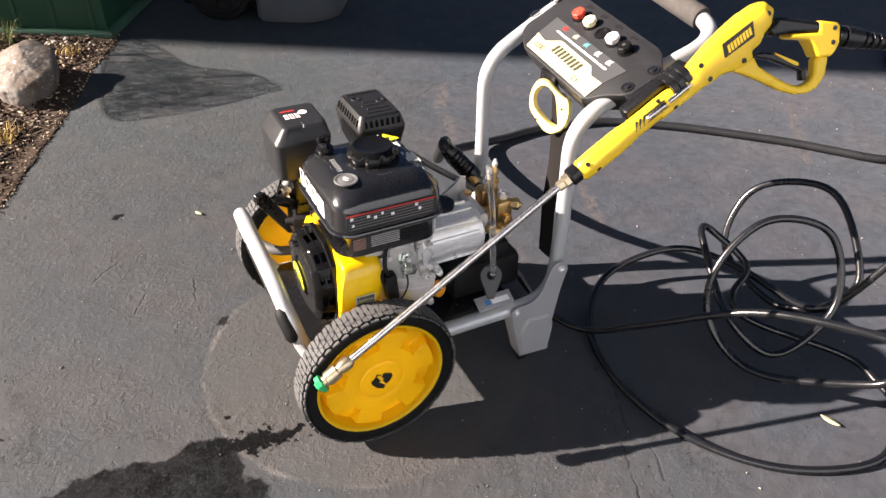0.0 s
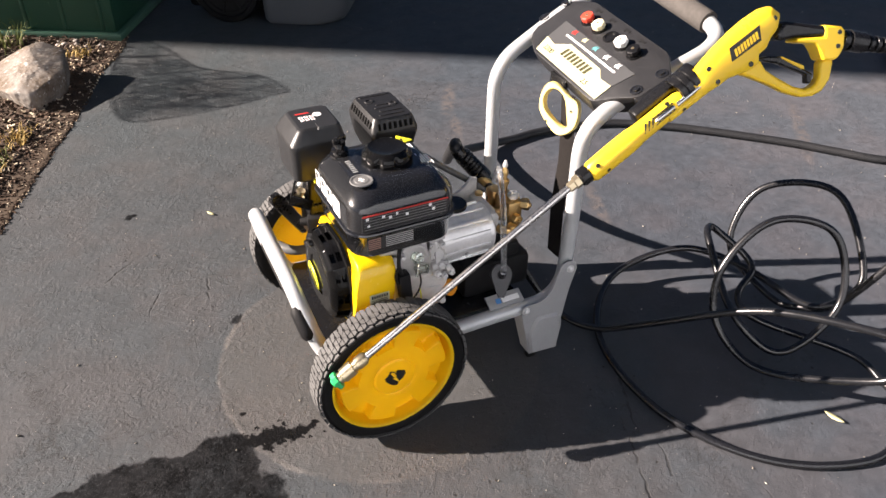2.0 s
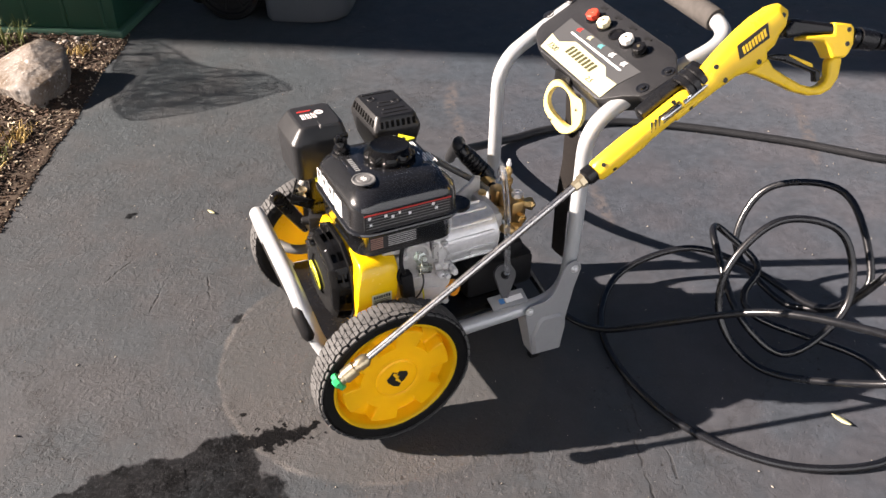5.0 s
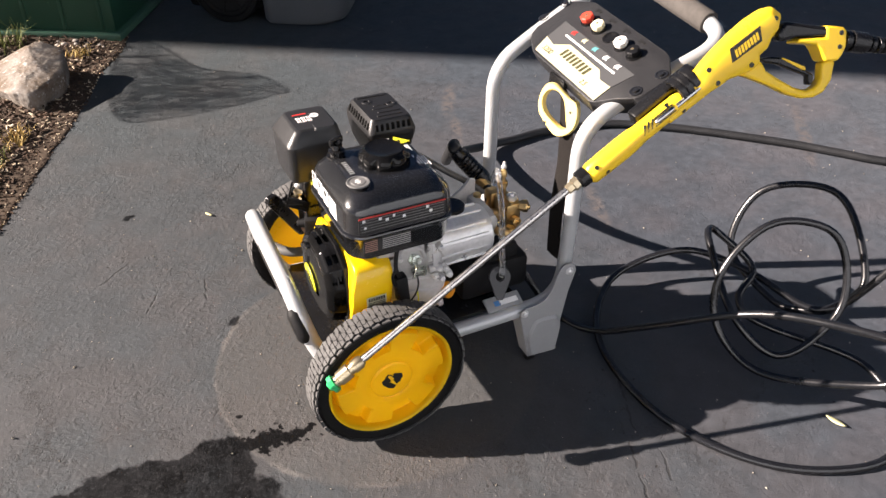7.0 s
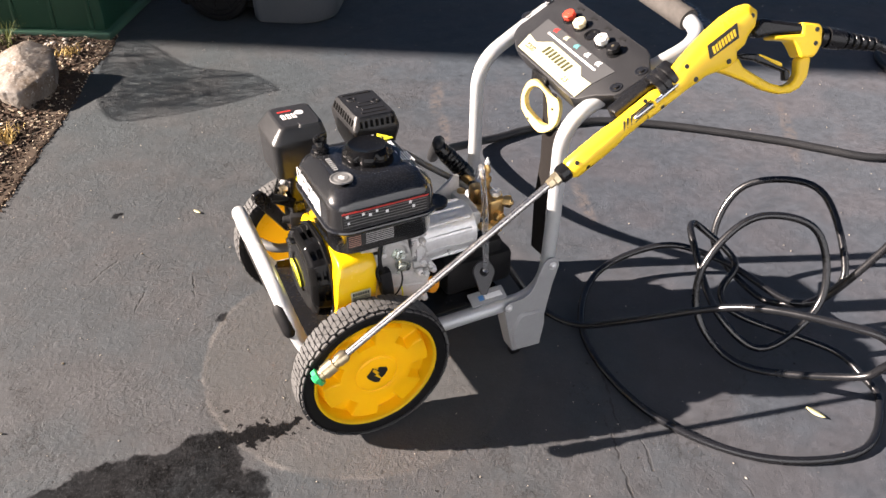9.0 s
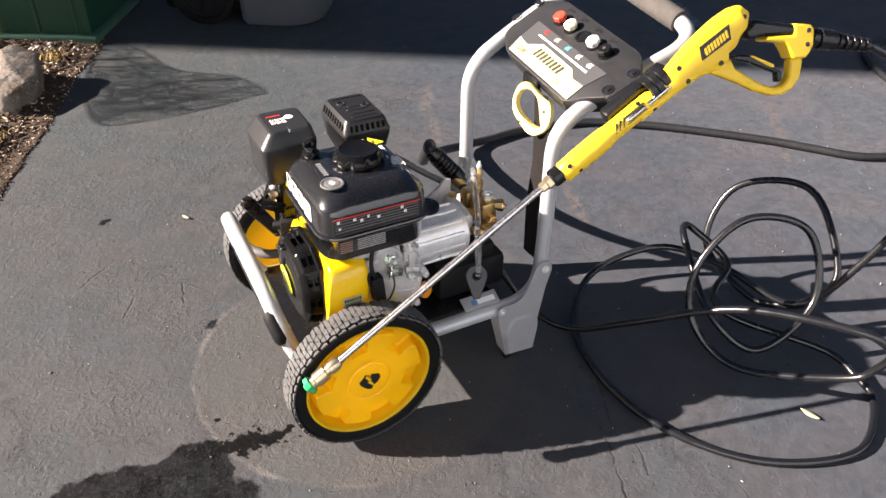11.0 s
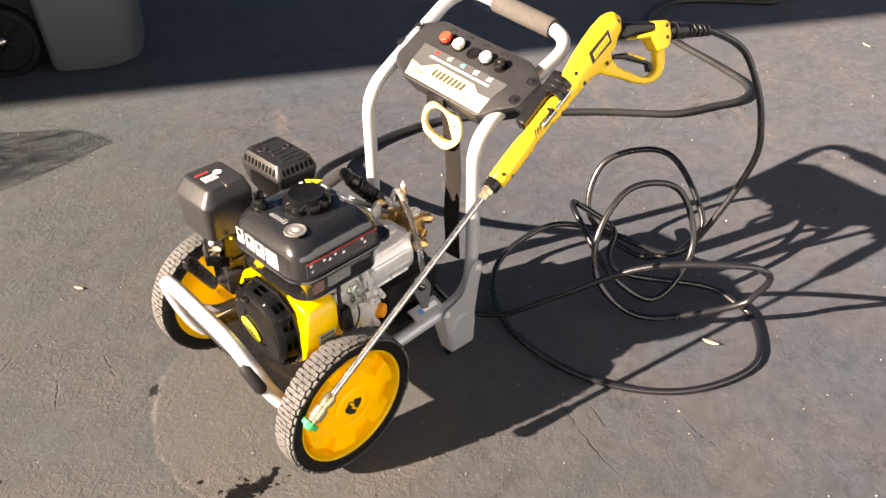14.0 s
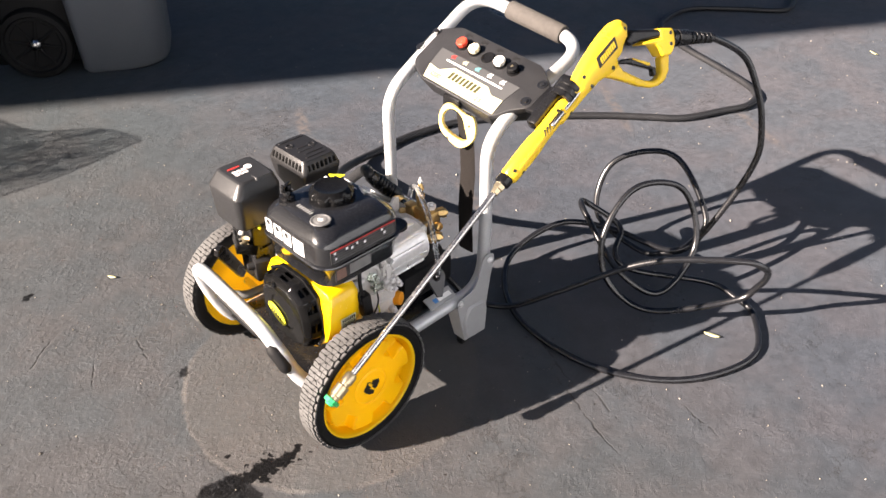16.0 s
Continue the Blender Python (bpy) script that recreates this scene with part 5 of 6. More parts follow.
# --- control panel ---
TH, TW = radians(27), radians(6)
PU, PN = Vector((math.cos(TH), 0, math.sin(TH))), Vector((-math.sin(TH), 0, math.cos(TH)))
PA = (-Y * math.cos(TW) - PU * math.sin(TW)).normalized()        # to the near side
PB = PN.cross(PA)                                                 # up the slope
PO = Vector((0.53, 0.205, 0.619)) + PU * -0.020


def at_panel(a, b, h=0.0):
    return PO + PA * -a + PB * b + PN * h


OUT = [(-0.195, 0.038), (-0.190, 0.045), (-0.145, 0.073), (-0.134, 0.077), (0.118, 0.077), (0.130, 0.073), (0.172, 0.047), (0.178, 0.038), (0.180, -0.020), (0.174, -0.031), (0.150, -0.051), (0.128, -0.080), (0.118, -0.0855), (-0.100, -0.0865), (-0.112, -0.084), (-0.149, -0.0695), (-0.162, -0.058), (-0.188, -0.020), (-0.193, -0.008)][::-1]
bm = bm_new()
loft(bm, [[PO + PA * a * k + PB * b * k + PN * h for a, b in OUT] for h, k in ((-0.050, 0.86), (-0.044, 0.92), (-0.018, 0.985), (-0.005, 1.0), (-0.001, 0.992), (0.0, 0.975))])
panel = part("control_panel", bm, PANEL, WASHER, "charcoal plastic panel with nozzle holders", 25)


def on_panel(name, outline, h0, h, mat, label=""):
    bm = bm_new()
    prism(bm, [(-a, b) for a, b in outline], PO + PN * h0, PA, PB, h)
    return part(name, bm, mat, panel, label)


on_panel("label_plate", [(0.130, 0.005), (-0.124, 0.005), (-0.118, -0.041), (-0.124, -0.0800), (0.104, -0.0805), (0.1196, -0.0446)], 0.0, 0.0012, DECAL_DARK, "dark grey printed label")
on_panel("cream_band", [(0.1190, -0.0446), (0.0834, -0.0487), (0.0531, -0.0272), (-0.0603, -0.0289), (-0.0837, -0.0429), (-0.1175, -0.0410), (-0.1235, -0.0795), (0.1040, -0.0800)], 0.0012, 0.0006, DECAL_CREAM, "cream band")
on_panel("white_line", [(0.0885, -0.0155), (-0.0905, -0.0150), (-0.0905, -0.0190), (0.0885, -0.0195)], 0.0012, 0.0006, DECAL_WHITE)
for k, mat in enumerate((DECAL_RED, DECAL_CREAM, DECAL_TEAL, DECAL_WHITE, DECAL_WHITE)):
    a = 0.0800 - 0.0400 * k
    on_panel("spray_icon", [(a + 0.007, -0.004), (a + 0.002, 0.003), (a + 0.001, -0.001), (a - 0.005, 0.004), (a - 0.004, -0.003), (a - 0.008, -0.008), (a + 0.001, -0.007), (a + 0.003, -0.010)], 0.0012, 0.0006, mat)
# a word in the maker's colour, as plain bars
for k in range(8):
    a = 0.042 - 0.0122 * k
    on_panel("print_bar", [(a + 0.0040, -0.0370), (a - 0.0040, -0.0370), (a - 0.0040, -0.0570), (a + 0.0040, -0.0570)], 0.0018, 0.0004, DECAL_OLIVE)
letters("rating_number", "3200", 0.017, at_panel(0.080, -0.0645, 0.0021), PA, PB, DECAL_OLIVE, panel)
letters("flow_number", "2.5", 0.015, at_panel(-0.066, -0.0680, 0.0021), PA, PB, DECAL_OLIVE, panel)
for k, (mat, lab) in enumerate(((RED, "red nozzle tip"), (CREAM, "yellow-cream nozzle tip"), (INK, "empty nozzle socket"), (WHITE, "white nozzle tip"), (BLACK, "black nozzle tip"))):
    a = 0.0887 - 0.0412 * k
    bm = bm_new()
    lathe(bm, at_panel(a, 0.034, 0.0), PN, [(0, 0.0155), (0.003, 0.0150), (0.003, 0.011), (0.001, 0.0105), (0.001, 0)], 20, cap=False)
    part("nozzle_socket", bm, BLACK, panel)
    if k != 2:
        bm = bm_new()
        lathe(bm, at_panel(a, 0.034, 0.001), PN, [(0, 0.010), (0.005, 0.0105), (0.006, 0.0135), (0.013, 0.0135), (0.015, 0.0115), (0.015, 0.0)], 8, cap=False)
        part("nozzle_tip", bm, mat, panel, lab, 30)
        bm = bm_new()
        lathe(bm, at_panel(a, 0.034, 0.0155), PN, [(0, 0.0035), (0.001, 0.003), (0.001, 0)], 10, cap=False)
        part("nozzle_orifice", bm, DULL_BRASS, panel)
for k in range(4):
    a = 0.0965 - 0.0515 * k
    on_panel("slot", [(a + 0.011, 0.0680), (a - 0.006, 0.0680), (a - 0.006, 0.0625), (a + 0.005, 0.0625), (a + 0.005, 0.0590), (a + 0.011, 0.0590)], 0.0, 0.0008, INK)
for a, b in ((0.185, 0.036), (0.184, -0.018), (-0.1605, 0.036), (-0.1615, -0.0165)):
    bm = bm_new()
    lathe(bm, at_panel(a, b, 0.0), PN, [(0, 0.0115), (0.0015, 0.0115), (0.002, 0.009), (0.001, 0.0085), (0.001, 0.006), (0.004, 0.005), (0.0045, 0)], 18, cap=False)
    part("screw", bm, GLOSS, panel)
bm = bm_new()
prism(bm, rrect(0.026, 0.008, 0.003), at_panel(0.0, -0.088, -0.03), PA, PN, 0.008, 0.002)
box(bm, at_panel(0.0, -0.092, -0.02), (0.01, 0.05, 0.03), 0.003)
part("strap_clip", bm, BLACK, panel)

# strap with its yellow pull
bm = bm_new()
sweep(bm, [(0.440, 0.180, 0.540), (0.437, 0.166, 0.47), (0.436, 0.160, 0.40), (0.432, 0.162, 0.30), (0.434, 0.158, 0.19)], 0.0225, 16, flat=0.09, up=(0, 1, 0))
strap = part("hose_strap", bm, WEBBING, WASHER, "black webbing strap", 60)
HC, HN = Vector((0.424, 0.190, 0.508)), Vector((-0.86, -0.42, 0.22)).normalized()
HU = HN.cross(Z).normalized()                # to the near side
HV = HU.cross(HN).normalized()
HV = HV if HV.z > 0 else -HV
OUTER = [(0.0296, 0.0432), (0.0102, 0.0490), (-0.0233, 0.0320), (-0.0402, 0.0275), (-0.0485, 0.0097), (-0.0490, -0.0158), (-0.0397, -0.0337), (-0.0217, -0.0449), (-0.0043, -0.0426), (0.0221, -0.0219), (0.0345, -0.0065), (0.0384, 0.0186)]
INNER = [(0.0200, 0.0330), (0.0030, 0.0365), (-0.0140, 0.0235), (-0.0245, -0.0040), (-0.0300, -0.0255), (-0.0140, -0.0262), (0.0190, -0.0070), (0.0285, 0.0148)]
bm = bm_new()
oo = curve([(a, b, 0) for a, b in OUTER], 4, True)
ii = curve([(a, b, 0) for a, b in INNER], 6, True)
rings = []
for src, h, k in ((ii, -0.007, 1.0), (oo, -0.007, 0.97), (oo, -0.003, 1.0), (oo, 0.003, 1.0), (oo, 0.007, 0.96), (ii, 0.007, 1.06), (ii, 0.004, 1.0), (ii, -0.007, 1.0)):
    rings.append([HC + HU * q.x * k + HV * q.y * k + HN * h for q in src])
loft(bm, rings, cap=False)
bmesh.ops.remove_doubles(bm, verts=bm.verts, dist=0.00005)
part("pull_handle", bm, PALE_YELLOW, strap, "pale yellow plastic pull handle", 50)
for a, b in ((-0.033, 0.006), (0.014, -0.026)):
    bm = bm_new()
    lathe(bm, HC + HU * a + HV * b + HN * 0.0065, HN, [(0, 0.0028), (0.001, 0.0024), (0.001, 0)], 10, cap=False)
    part("screw", bm, INK, strap)

# gun holder clip on the near leg
GA = Vector((0.851, -0.010, 0.525)).normalized()          # along the lance
GD = Vector((0.47, -0.45, -0.76))
GD = (GD - GD.dot(GA) * GA).normalized()                  # to the trigger's side
GW = GA.cross(GD)
G0 = Vector((0.325, -0.036, 0.503))


def gun_at(s, q=0.0, w=0.0):
    return G0 + GA * s + GD * q + GW * w


bm = bm_new()
box(bm, (0.505, 0.020, 0.598), (0.075, 0.05, 0.012), 0.004, Matrix.Rotation(-TH, 4, "Y"))
box(bm, gun_at(0.195, -0.018, 0.018), (0.13, 0.024, 0.026), 0.005, Matrix.Rotation(radians(-31.7), 4, "Y"))
box(bm, gun_at(0.165, -0.006, 0.034), (0.02, 0.030, 0.034), 0.004, Matrix.Rotation(radians(-31.7), 4, "Y"))
holder = part("gun_holder", bm, BLACK, WASHER, "black plastic gun holder")
bm = bm_new()
sleeve = [(0, 0.022)]
for k in range(3):
    sleeve += [(0.001 + 0.0135 * k, 0.0262), (0.010 + 0.0135 * k, 0.0272), (0.011 + 0.0135 * k, 0.0244), (0.0125 + 0.0135 * k, 0.0244)]
sleeve.append((0.0405, 0.022))
lathe(bm, gun_at(0.207, -0.0085, 0.008), GA, sleeve, 28, cap=False)
part("holder_clip", bm, BLACK, holder)

# ---- spray gun ----
GUN = thing("spray_gun", gun_at(0.2), "yellow spray gun with a long steel lance resting in its holder", "spray gun")
bm = bm_new()
sweep(bm, [gun_at(s, 0.003) for s in (0.012, 0.018, 0.05, 0.085, 0.105, 0.118, 0.17, 0.202, 0.210, 0.2145)], [0.014, 0.0182, 0.0192, 0.0194, 0.0188, 0.0168, 0.0166, 0.0162, 0.0140, 0.0090], 20, flat=0.95, up=GD)
fore = part("forend", bm, GUN_YELLOW, GUN, "yellow plastic fore-end", 45)
CQ, CW = 0.003 + 0.0158 * -0.28, 0.0158 * -0.90
for k, s in enumerate((0.122, 0.130, 0.138)):
    bm = bm_new()
    rod(bm, gun_at(s, CQ + 0.007, CW * 1.0), gun_at(s + 0.010, CQ - 0.006, CW * 1.0), 0.0019, seg=6)
    part("vent_slot", bm, INK, fore)
bm = bm_new()
sweep(bm, [gun_at(s, CQ + 0.002, CW * 1.03) for s in (0.148, 0.152, 0.184, 0.187)], [0.0024, 0.0044, 0.0044, 0.003], 10)
part("inner_tube", bm, STEEL, fore, "steel tube seen through the slot")
bm = bm_new()
rod(bm, gun_at(0.192, CQ + 0.003, CW * 0.98), gun_at(0.256, CQ + 0.003, CW * 0.98), 0.0044, seg=12)
part("inner_tube", bm, STEEL, fore, "steel tube seen through the slot")
bm = bm_new()
sweep(bm, [gun_at(s, 0.0120, -0.007) for s in (0.170, 0.20, 0.235, 0.262)], [0.0080, 0.0088, 0.0094, 0.0100], 14)
part("lower_rail", bm, GUN_YELLOW, fore, "", 50)
for k in range(4):
    bm = bm_new()
    rod(bm, gun_at(0.222 + 0.007 * k, 0.0055, -0.0150), gun_at(0.224 + 0.007 * k, 0.0010, -0.0155), 0.0020, seg=6)
    part("vent_slot", bm, INK, fore)
for q_ in (0.0076, -0.0044):
    bm = bm_new()
    rod(bm, gun_at(0.146, CQ + q_, CW * 1.02), gun_at(0.188, CQ + q_, CW * 1.02), 0.0013, seg=6)
    part("slot_edge", bm, INK, fore)
for s, q, w in ((0.028, -0.004, -0.0175), (0.040, 0.0150, -0.0130), (0.178, -0.012, -0.018), (0.198, 0.016, -0.014)):
    bm = bm_new()
    lathe(bm, gun_at(s, q, w), GD * q + GW * w, [(0, 0.004), (0.0012, 0.0036), (0.0012, 0)], 10, cap=False)
    part("screw", bm, INK, fore)
# body: rounded sections along the barrel between an upper and a lower line
UPPER = ((0.230, -0.0140), (0.246, -0.0205), (0.272, -0.0262), (0.302, -0.0318), (0.336, -0.0358), (0.366, -0.0366), (0.396, -0.0336), (0.412, -0.0273), (0.4182, -0.0120))
LOWER = ((0.230, 0.0195), (0.2725, 0.0246), (0.2894, 0.0250), (0.3066, 0.0310), (0.330, 0.0385), (0.3465, 0.0385), (0.3525, 0.0270), (0.3708, 0.0259), (0.3846, 0.0170), (0.3995, 0.0129), (0.4162, 0.0006), (0.4182, -0.0040))


def along(line, s):
    for (a, b), (c_, d_) in zip(line, line[1:]):
        if s <= c_:
            return b + (d_ - b) * (s - a) / (c_ - a)
    return line[-1][1]


def slab(outline, half, name, mat, parent, label="", bev=0.004):
    bm = bm_new()
    prism(bm, outline, gun_at(0, 0, -half), GA, GD, 2 * half)
    return part(name, bm, mat, parent, label, 40, bev)


bm = bm_new()
rings = []
for k in range(65):
    st = 0.230 + 0.1882 * k / 64
    q0, q1 = along(UPPER, st), along(LOWER, st)
    wide = 0.0190 * min(1.0, 0.80 + (st - 0.230) * 8, 0.45 + (0.4190 - st) * 32)
    ring = []
    for j in range(32):
        ca, sa = math.cos(2 * math.pi * j / 32), math.sin(2 * math.pi * j / 32)
        ring.append(gun_at(st, (q0 + q1) / 2 + (q1 - q0) / 2 * math.copysign(abs(ca) ** 0.72, ca), -0.0015 + wide * math.copysign(abs(sa) ** 0.72, sa)))
    rings.append(ring)
loft(bm, rings)
gun_body = part("gun_body", bm, GUN_YELLOW, GUN, "yellow moulded gun body", 60)
bm = bm_new()
prism(bm, [(0.0019, 0.3041), (-0.0190, 0.3121), (-0.0173, 0.3736), (0.0051, 0.3637)], gun_at(0, 0, -0.0204), GD, GA, 0.0014)
part("name_plate", bm, INK, gun_body, "black name plate")
for k in range(8):
    s = 0.3140 + 0.0062 * k
    bm = bm_new()
    prism(bm, [(-0.0120, s + 0.0030), (-0.0120, s + 0.0072), (-0.0005, s + 0.0042), (-0.0005, s)], gun_at(0, 0, -0.0219), GD, GA, 0.0006)
    part("name_bar", bm, GUN_YELLOW, gun_body)
for s, q in ((0.4030, -0.0092), (0.2662, -0.0130), (0.2676, 0.0140), (0.3302, 0.0265)):
    bm = bm_new()
    lathe(bm, gun_at(s, q, -0.0186), -GW, [(0, 0.0045), (0.0015, 0.004), (0.0015, 0)], 10, cap=False)
    part("screw", bm, INK, gun_body)
# grip: black core with a yellow end, and the guard
slab([(0.418, 0.0060), (0.4725, 0.0581), (0.4800, 0.0640), (0.4700, 0.0790), (0.4637, 0.0730), (0.4208, 0.0430), (0.3922, 0.0283), (0.3950, 0.0140)], 0.0150, "grip", BLACK, GUN, "black rubber grip", 0.008)
grip_end = slab([(0.4725, 0.0565), (0.4965, 0.0775), (0.4985, 0.0870), (0.4834, 0.1085), (0.4710, 0.1150), (0.4603, 0.1182), (0.4398, 0.1045), (0.4422, 0.0843), (0.4416, 0.0710), (0.4145, 0.0480), (0.4208, 0.0430), (0.4622, 0.0730)], 0.0172, "grip_end", GUN_YELLOW, GUN, "yellow grip end", 0.006)
for s, q in ((0.4876, 0.0825), (0.4734, 0.1002)):
    bm = bm_new()
    lathe(bm, gun_at(s, q, -0.0170), -GW, [(0, 0.0042), (0.0012, 0.0038), (0.0012, 0)], 10, cap=False)
    part("screw", bm, INK, grip_end)
slab([(0.3105, 0.0324), (0.3220, 0.0473), (0.3435, 0.0801), (0.3596, 0.1089), (0.3789, 0.1331), (0.3972, 0.1454), (0.4163, 0.1493), (0.4380, 0.1416), (0.4603, 0.1182), (0.4520, 0.1080), (0.4382, 0.1052), (0.4236, 0.1263), (0.4130, 0.1310), (0.4036, 0.1311), (0.3909, 0.1254), (0.3769, 0.1083), (0.3616, 0.0781), (0.3512, 0.0540), (0.3525, 0.0352), (0.335, 0.030)], 0.0105, "trigger_guard", GUN_YELLOW, GUN, "yellow trigger guard", 0.005)
trig = slab([(0.3542, 0.0325), (0.3685, 0.0396), (0.3879, 0.0557), (0.4072, 0.0933), (0.4181, 0.1139), (0.4084, 0.1267), (0.4003, 0.1224), (0.4081, 0.1094), (0.3911, 0.0849), (0.3736, 0.0586), (0.3579, 0.0433)], 0.0075, "trigger", BLACK, GUN, "black trigger", 0.003)
slab([(0.3866, 0.0544), (0.4117, 0.0928), (0.4087, 0.0978), (0.4035, 0.0925), (0.3839, 0.0554)], 0.0090, "trigger_lock", GUN_YELLOW, trig, "yellow lock tab", 0.001)
# lance
bm = bm_new()
lathe(bm, gun_at(0.015), -GA, [(0, 0.012), (0.003, 0.0160), (0.018, 0.0160), (0.020, 0.013), (0.022, 0.012), (0.022, 0)], 12, cap=False)
part("lance_collar", bm, BLACK, GUN)
bm = bm_new()
lathe(bm, gun_at(-0.006), -GA, [(0, 0.0115), (0.010, 0.0115), (0.012, 0.009), (0.022, 0.0085), (0.024, 0.006), (0.024, 0)], 6, cap=False)
part("lance_nut", bm, DULL_BRASS, GUN, "brass lance nut")
TIP = Vector((-0.123, -0.026, 0.213))
bm = bm_new()
lance_d = (TIP - gun_at(-0.02)).normalized()
rod(bm, gun_at(-0.02), TIP - lance_d * 0.05, 0.0062, seg=16)
part("lance", bm, STEEL, GUN, "bright steel lance tube")
bm = bm_new()
lathe(bm, TIP - lance_d * 0.070, lance_d, [(0, 0.008), (0.006, 0.0115), (0.020, 0.0115), (0.021, 0.0095), (0.027, 0.0095), (0.028, 0.013), (0.050, 0.013), (0.052, 0.010), (0.060, 0.010), (0.060, 0)], 18, cap=False)
part("quick_coupler", bm, DULL_BRASS, GUN, "plated brass quick coupler")
bm = bm_new()
lathe(bm, TIP - lance_d * 0.012, lance_d, [(0, 0.010), (0.001, 0.0155), (0.009, 0.0155), (0.010, 0.010), (0.014, 0.0075), (0.014, 0)], 10, cap=False)
part("green_nozzle", bm, GREEN_TIP, GUN, "green nozzle tip")
# swivel and strain relief
R0, RD = gun_at(0.492, 0.100), (gun_at(0.609, 0.214) - gun_at(0.492, 0.100)).normalized()
bm = bm_new()
lathe(bm, R0 - RD * 0.002, RD, [(0, 0.013), (0.002, 0.0175), (0.012, 0.0175), (0.013, 0.014), (0.016, 0.014), (0.017, 0.0185), (0.048, 0.0175), (0.050, 0.013), (0.050, 0)], 20, cap=False)
part("hose_swivel", bm, BLACK, GUN, "black ribbed swivel nut")
bm = bm_new()
prof = [(0, 0.012)]
for k in range(5):
    s = 0.002 + 0.014 * k
    r = 0.0150 - 0.0008 * k
    prof += [(s, r * 0.75), (s + 0.002, r), (s + 0.009, r), (s + 0.011, r * 0.75)]
prof.append((0.076, 0.009))
lathe(bm, R0 + RD * 0.048, RD, prof, 18)
part("strain_relief", bm, BLACK, GUN, "black strain relief sleeve")

# ---- hoses ----
FIRST = [(0.300, 0.235, 0.250), (0.400, 0.225, 0.120), (0.468, 0.170, 0.012), (0.510, 0.075, 0.016), (0.571, -0.025, 0.085), (0.676, -0.188, 0.204), (0.762, -0.358, 0.254), (0.800, -0.405, 0.240), (0.834, -0.408, 0.200), (0.852, -0.385, 0.142), (0.832, -0.348, 0.094),
         (0.732, -0.191, 0.030), (0.697, -0.081, 0.085), (0.719, -0.041, 0.195), (0.817, -0.052, 0.289)]
SECOND = [(0.921, -0.124, 0.271), (0.911, -0.192, 0.142), (0.797, -0.179, 0.042), (0.742, -0.083, 0.091), (0.768, 0.042, 0.178), (0.798, 0.088, 0.193), (0.834, 0.088, 0.173), (0.873, 0.007, 0.119), (0.811, -0.027, 0.081),
          (0.821, -0.084, 0.050), (0.931, -0.238, 0.036), (0.944, -0.313, 0.02), (0.923, -0.378, 0.009)]
THIRD = [(0.783, -0.445, 0.008), (0.596, -0.365, 0.008), (0.487, -0.182, 0.008), (0.506, 0.050, 0.009), (0.639, 0.190, 0.038), (0.805, 0.158, 0.090), (0.884, 0.036, 0.093), (0.928, -0.111, 0.075), (0.977, -0.159, 0.110),
         (1.016, -0.153, 0.171), (1.041, -0.020, 0.282), (0.960, 0.106, 0.243), (0.892, 0.094, 0.117)]
FOURTH = [(0.909, -0.032, 0.050), (0.932, -0.103, 0.059), (0.971, -0.167, 0.114), (1.041, -0.232, 0.329), (1.049, -0.223, 0.446), (1.033, -0.193, 0.540), (1.001, -0.160, 0.610)]
HOSE_THING = thing("pressure_hose", (0.75, -0.1, 0), "glossy black high-pressure hose in loose loops on asphalt", "hose")
run = curve(FIRST + SECOND + THIRD + FOURTH + [R0 + RD * 0.12, R0 + RD * 0.07], 9)
for k in range(40):                       # a stiff hose has no sharp turns
    w_ = 0.5 if k % 2 == 0 else -0.515
    run = [run[0]] + [b + ((a + c_) * 0.5 - b) * w_ for a, b, c_ in zip(run, run[1:], run[2:])] + [run[-1]]
bm = bm_new()
sweep(bm, run, 0.0078, 12)
part("hose_tube", bm, HOSE, HOSE_THING, "", 60)
bm = bm_new()
rod(bm, run[0], run[4], 0.0105, edge=0.001)
part("crimp_fitting", bm, STEEL, HOSE_THING, "crimped steel end fitting")
# worn pale print along the tube
for k0, k1 in ((40, 47), (96, 104), (150, 156), (215, 224), (262, 268)):
    for j in range(k0, k1, 2):
        a, c_ = run[j], run[j + 1]
        u_, v_, d_ = basis(c_ - a)
        bm = bm_new()
        o = a + (c_ - a) * 0.5 + v_ * 0.0074
        prism(bm, [(-0.003, -0.0009), (0.003, -0.0009), (0.003, 0.0009), (-0.003, 0.0009)], o, d_, u_, 0.0007)
        part("print_bar", bm, DECAL_WHITE, HOSE_THING)
SUPPLY = [(3.9, 0.95), (3.62, 0.86), (3.46, 0.70), (3.21, 0.62), (3.05, 0.79), (2.86, 0.965), (2.57, 0.93), (2.42, 0.74), (2.30, 0.47), (2.19, 0.27), (2.06, 0.222), (1.93, 0.270), (1.783, 0.335), (1.691, 0.437), (1.608, 0.535), (1.505, 0.636), (1.418, 0.716), (1.321, 0.795), (1.170, 0.892), (1.015, 0.930), (0.90, 0.938)]
bm = bm_new()
sweep(bm, curve([(x, y, 0.0135) for x, y in SUPPLY] + [(0.82, 0.930, 0.014), (0.744, 0.920, 0.020), (0.676, 0.893, 0.036), (0.585, 0.826, 0.077), (0.500, 0.741, 0.124), (0.452, 0.680, 0.158), (0.410, 0.606, 0.196), (0.374, 0.540, 0.238), (0.344, 0.472, 0.290), (0.312, 0.392, 0.356), (0.288, 0.338, 0.394), (0.274, 0.314, 0.401), (0.279, 0.309, 0.392)], 8), 0.0125, 14)
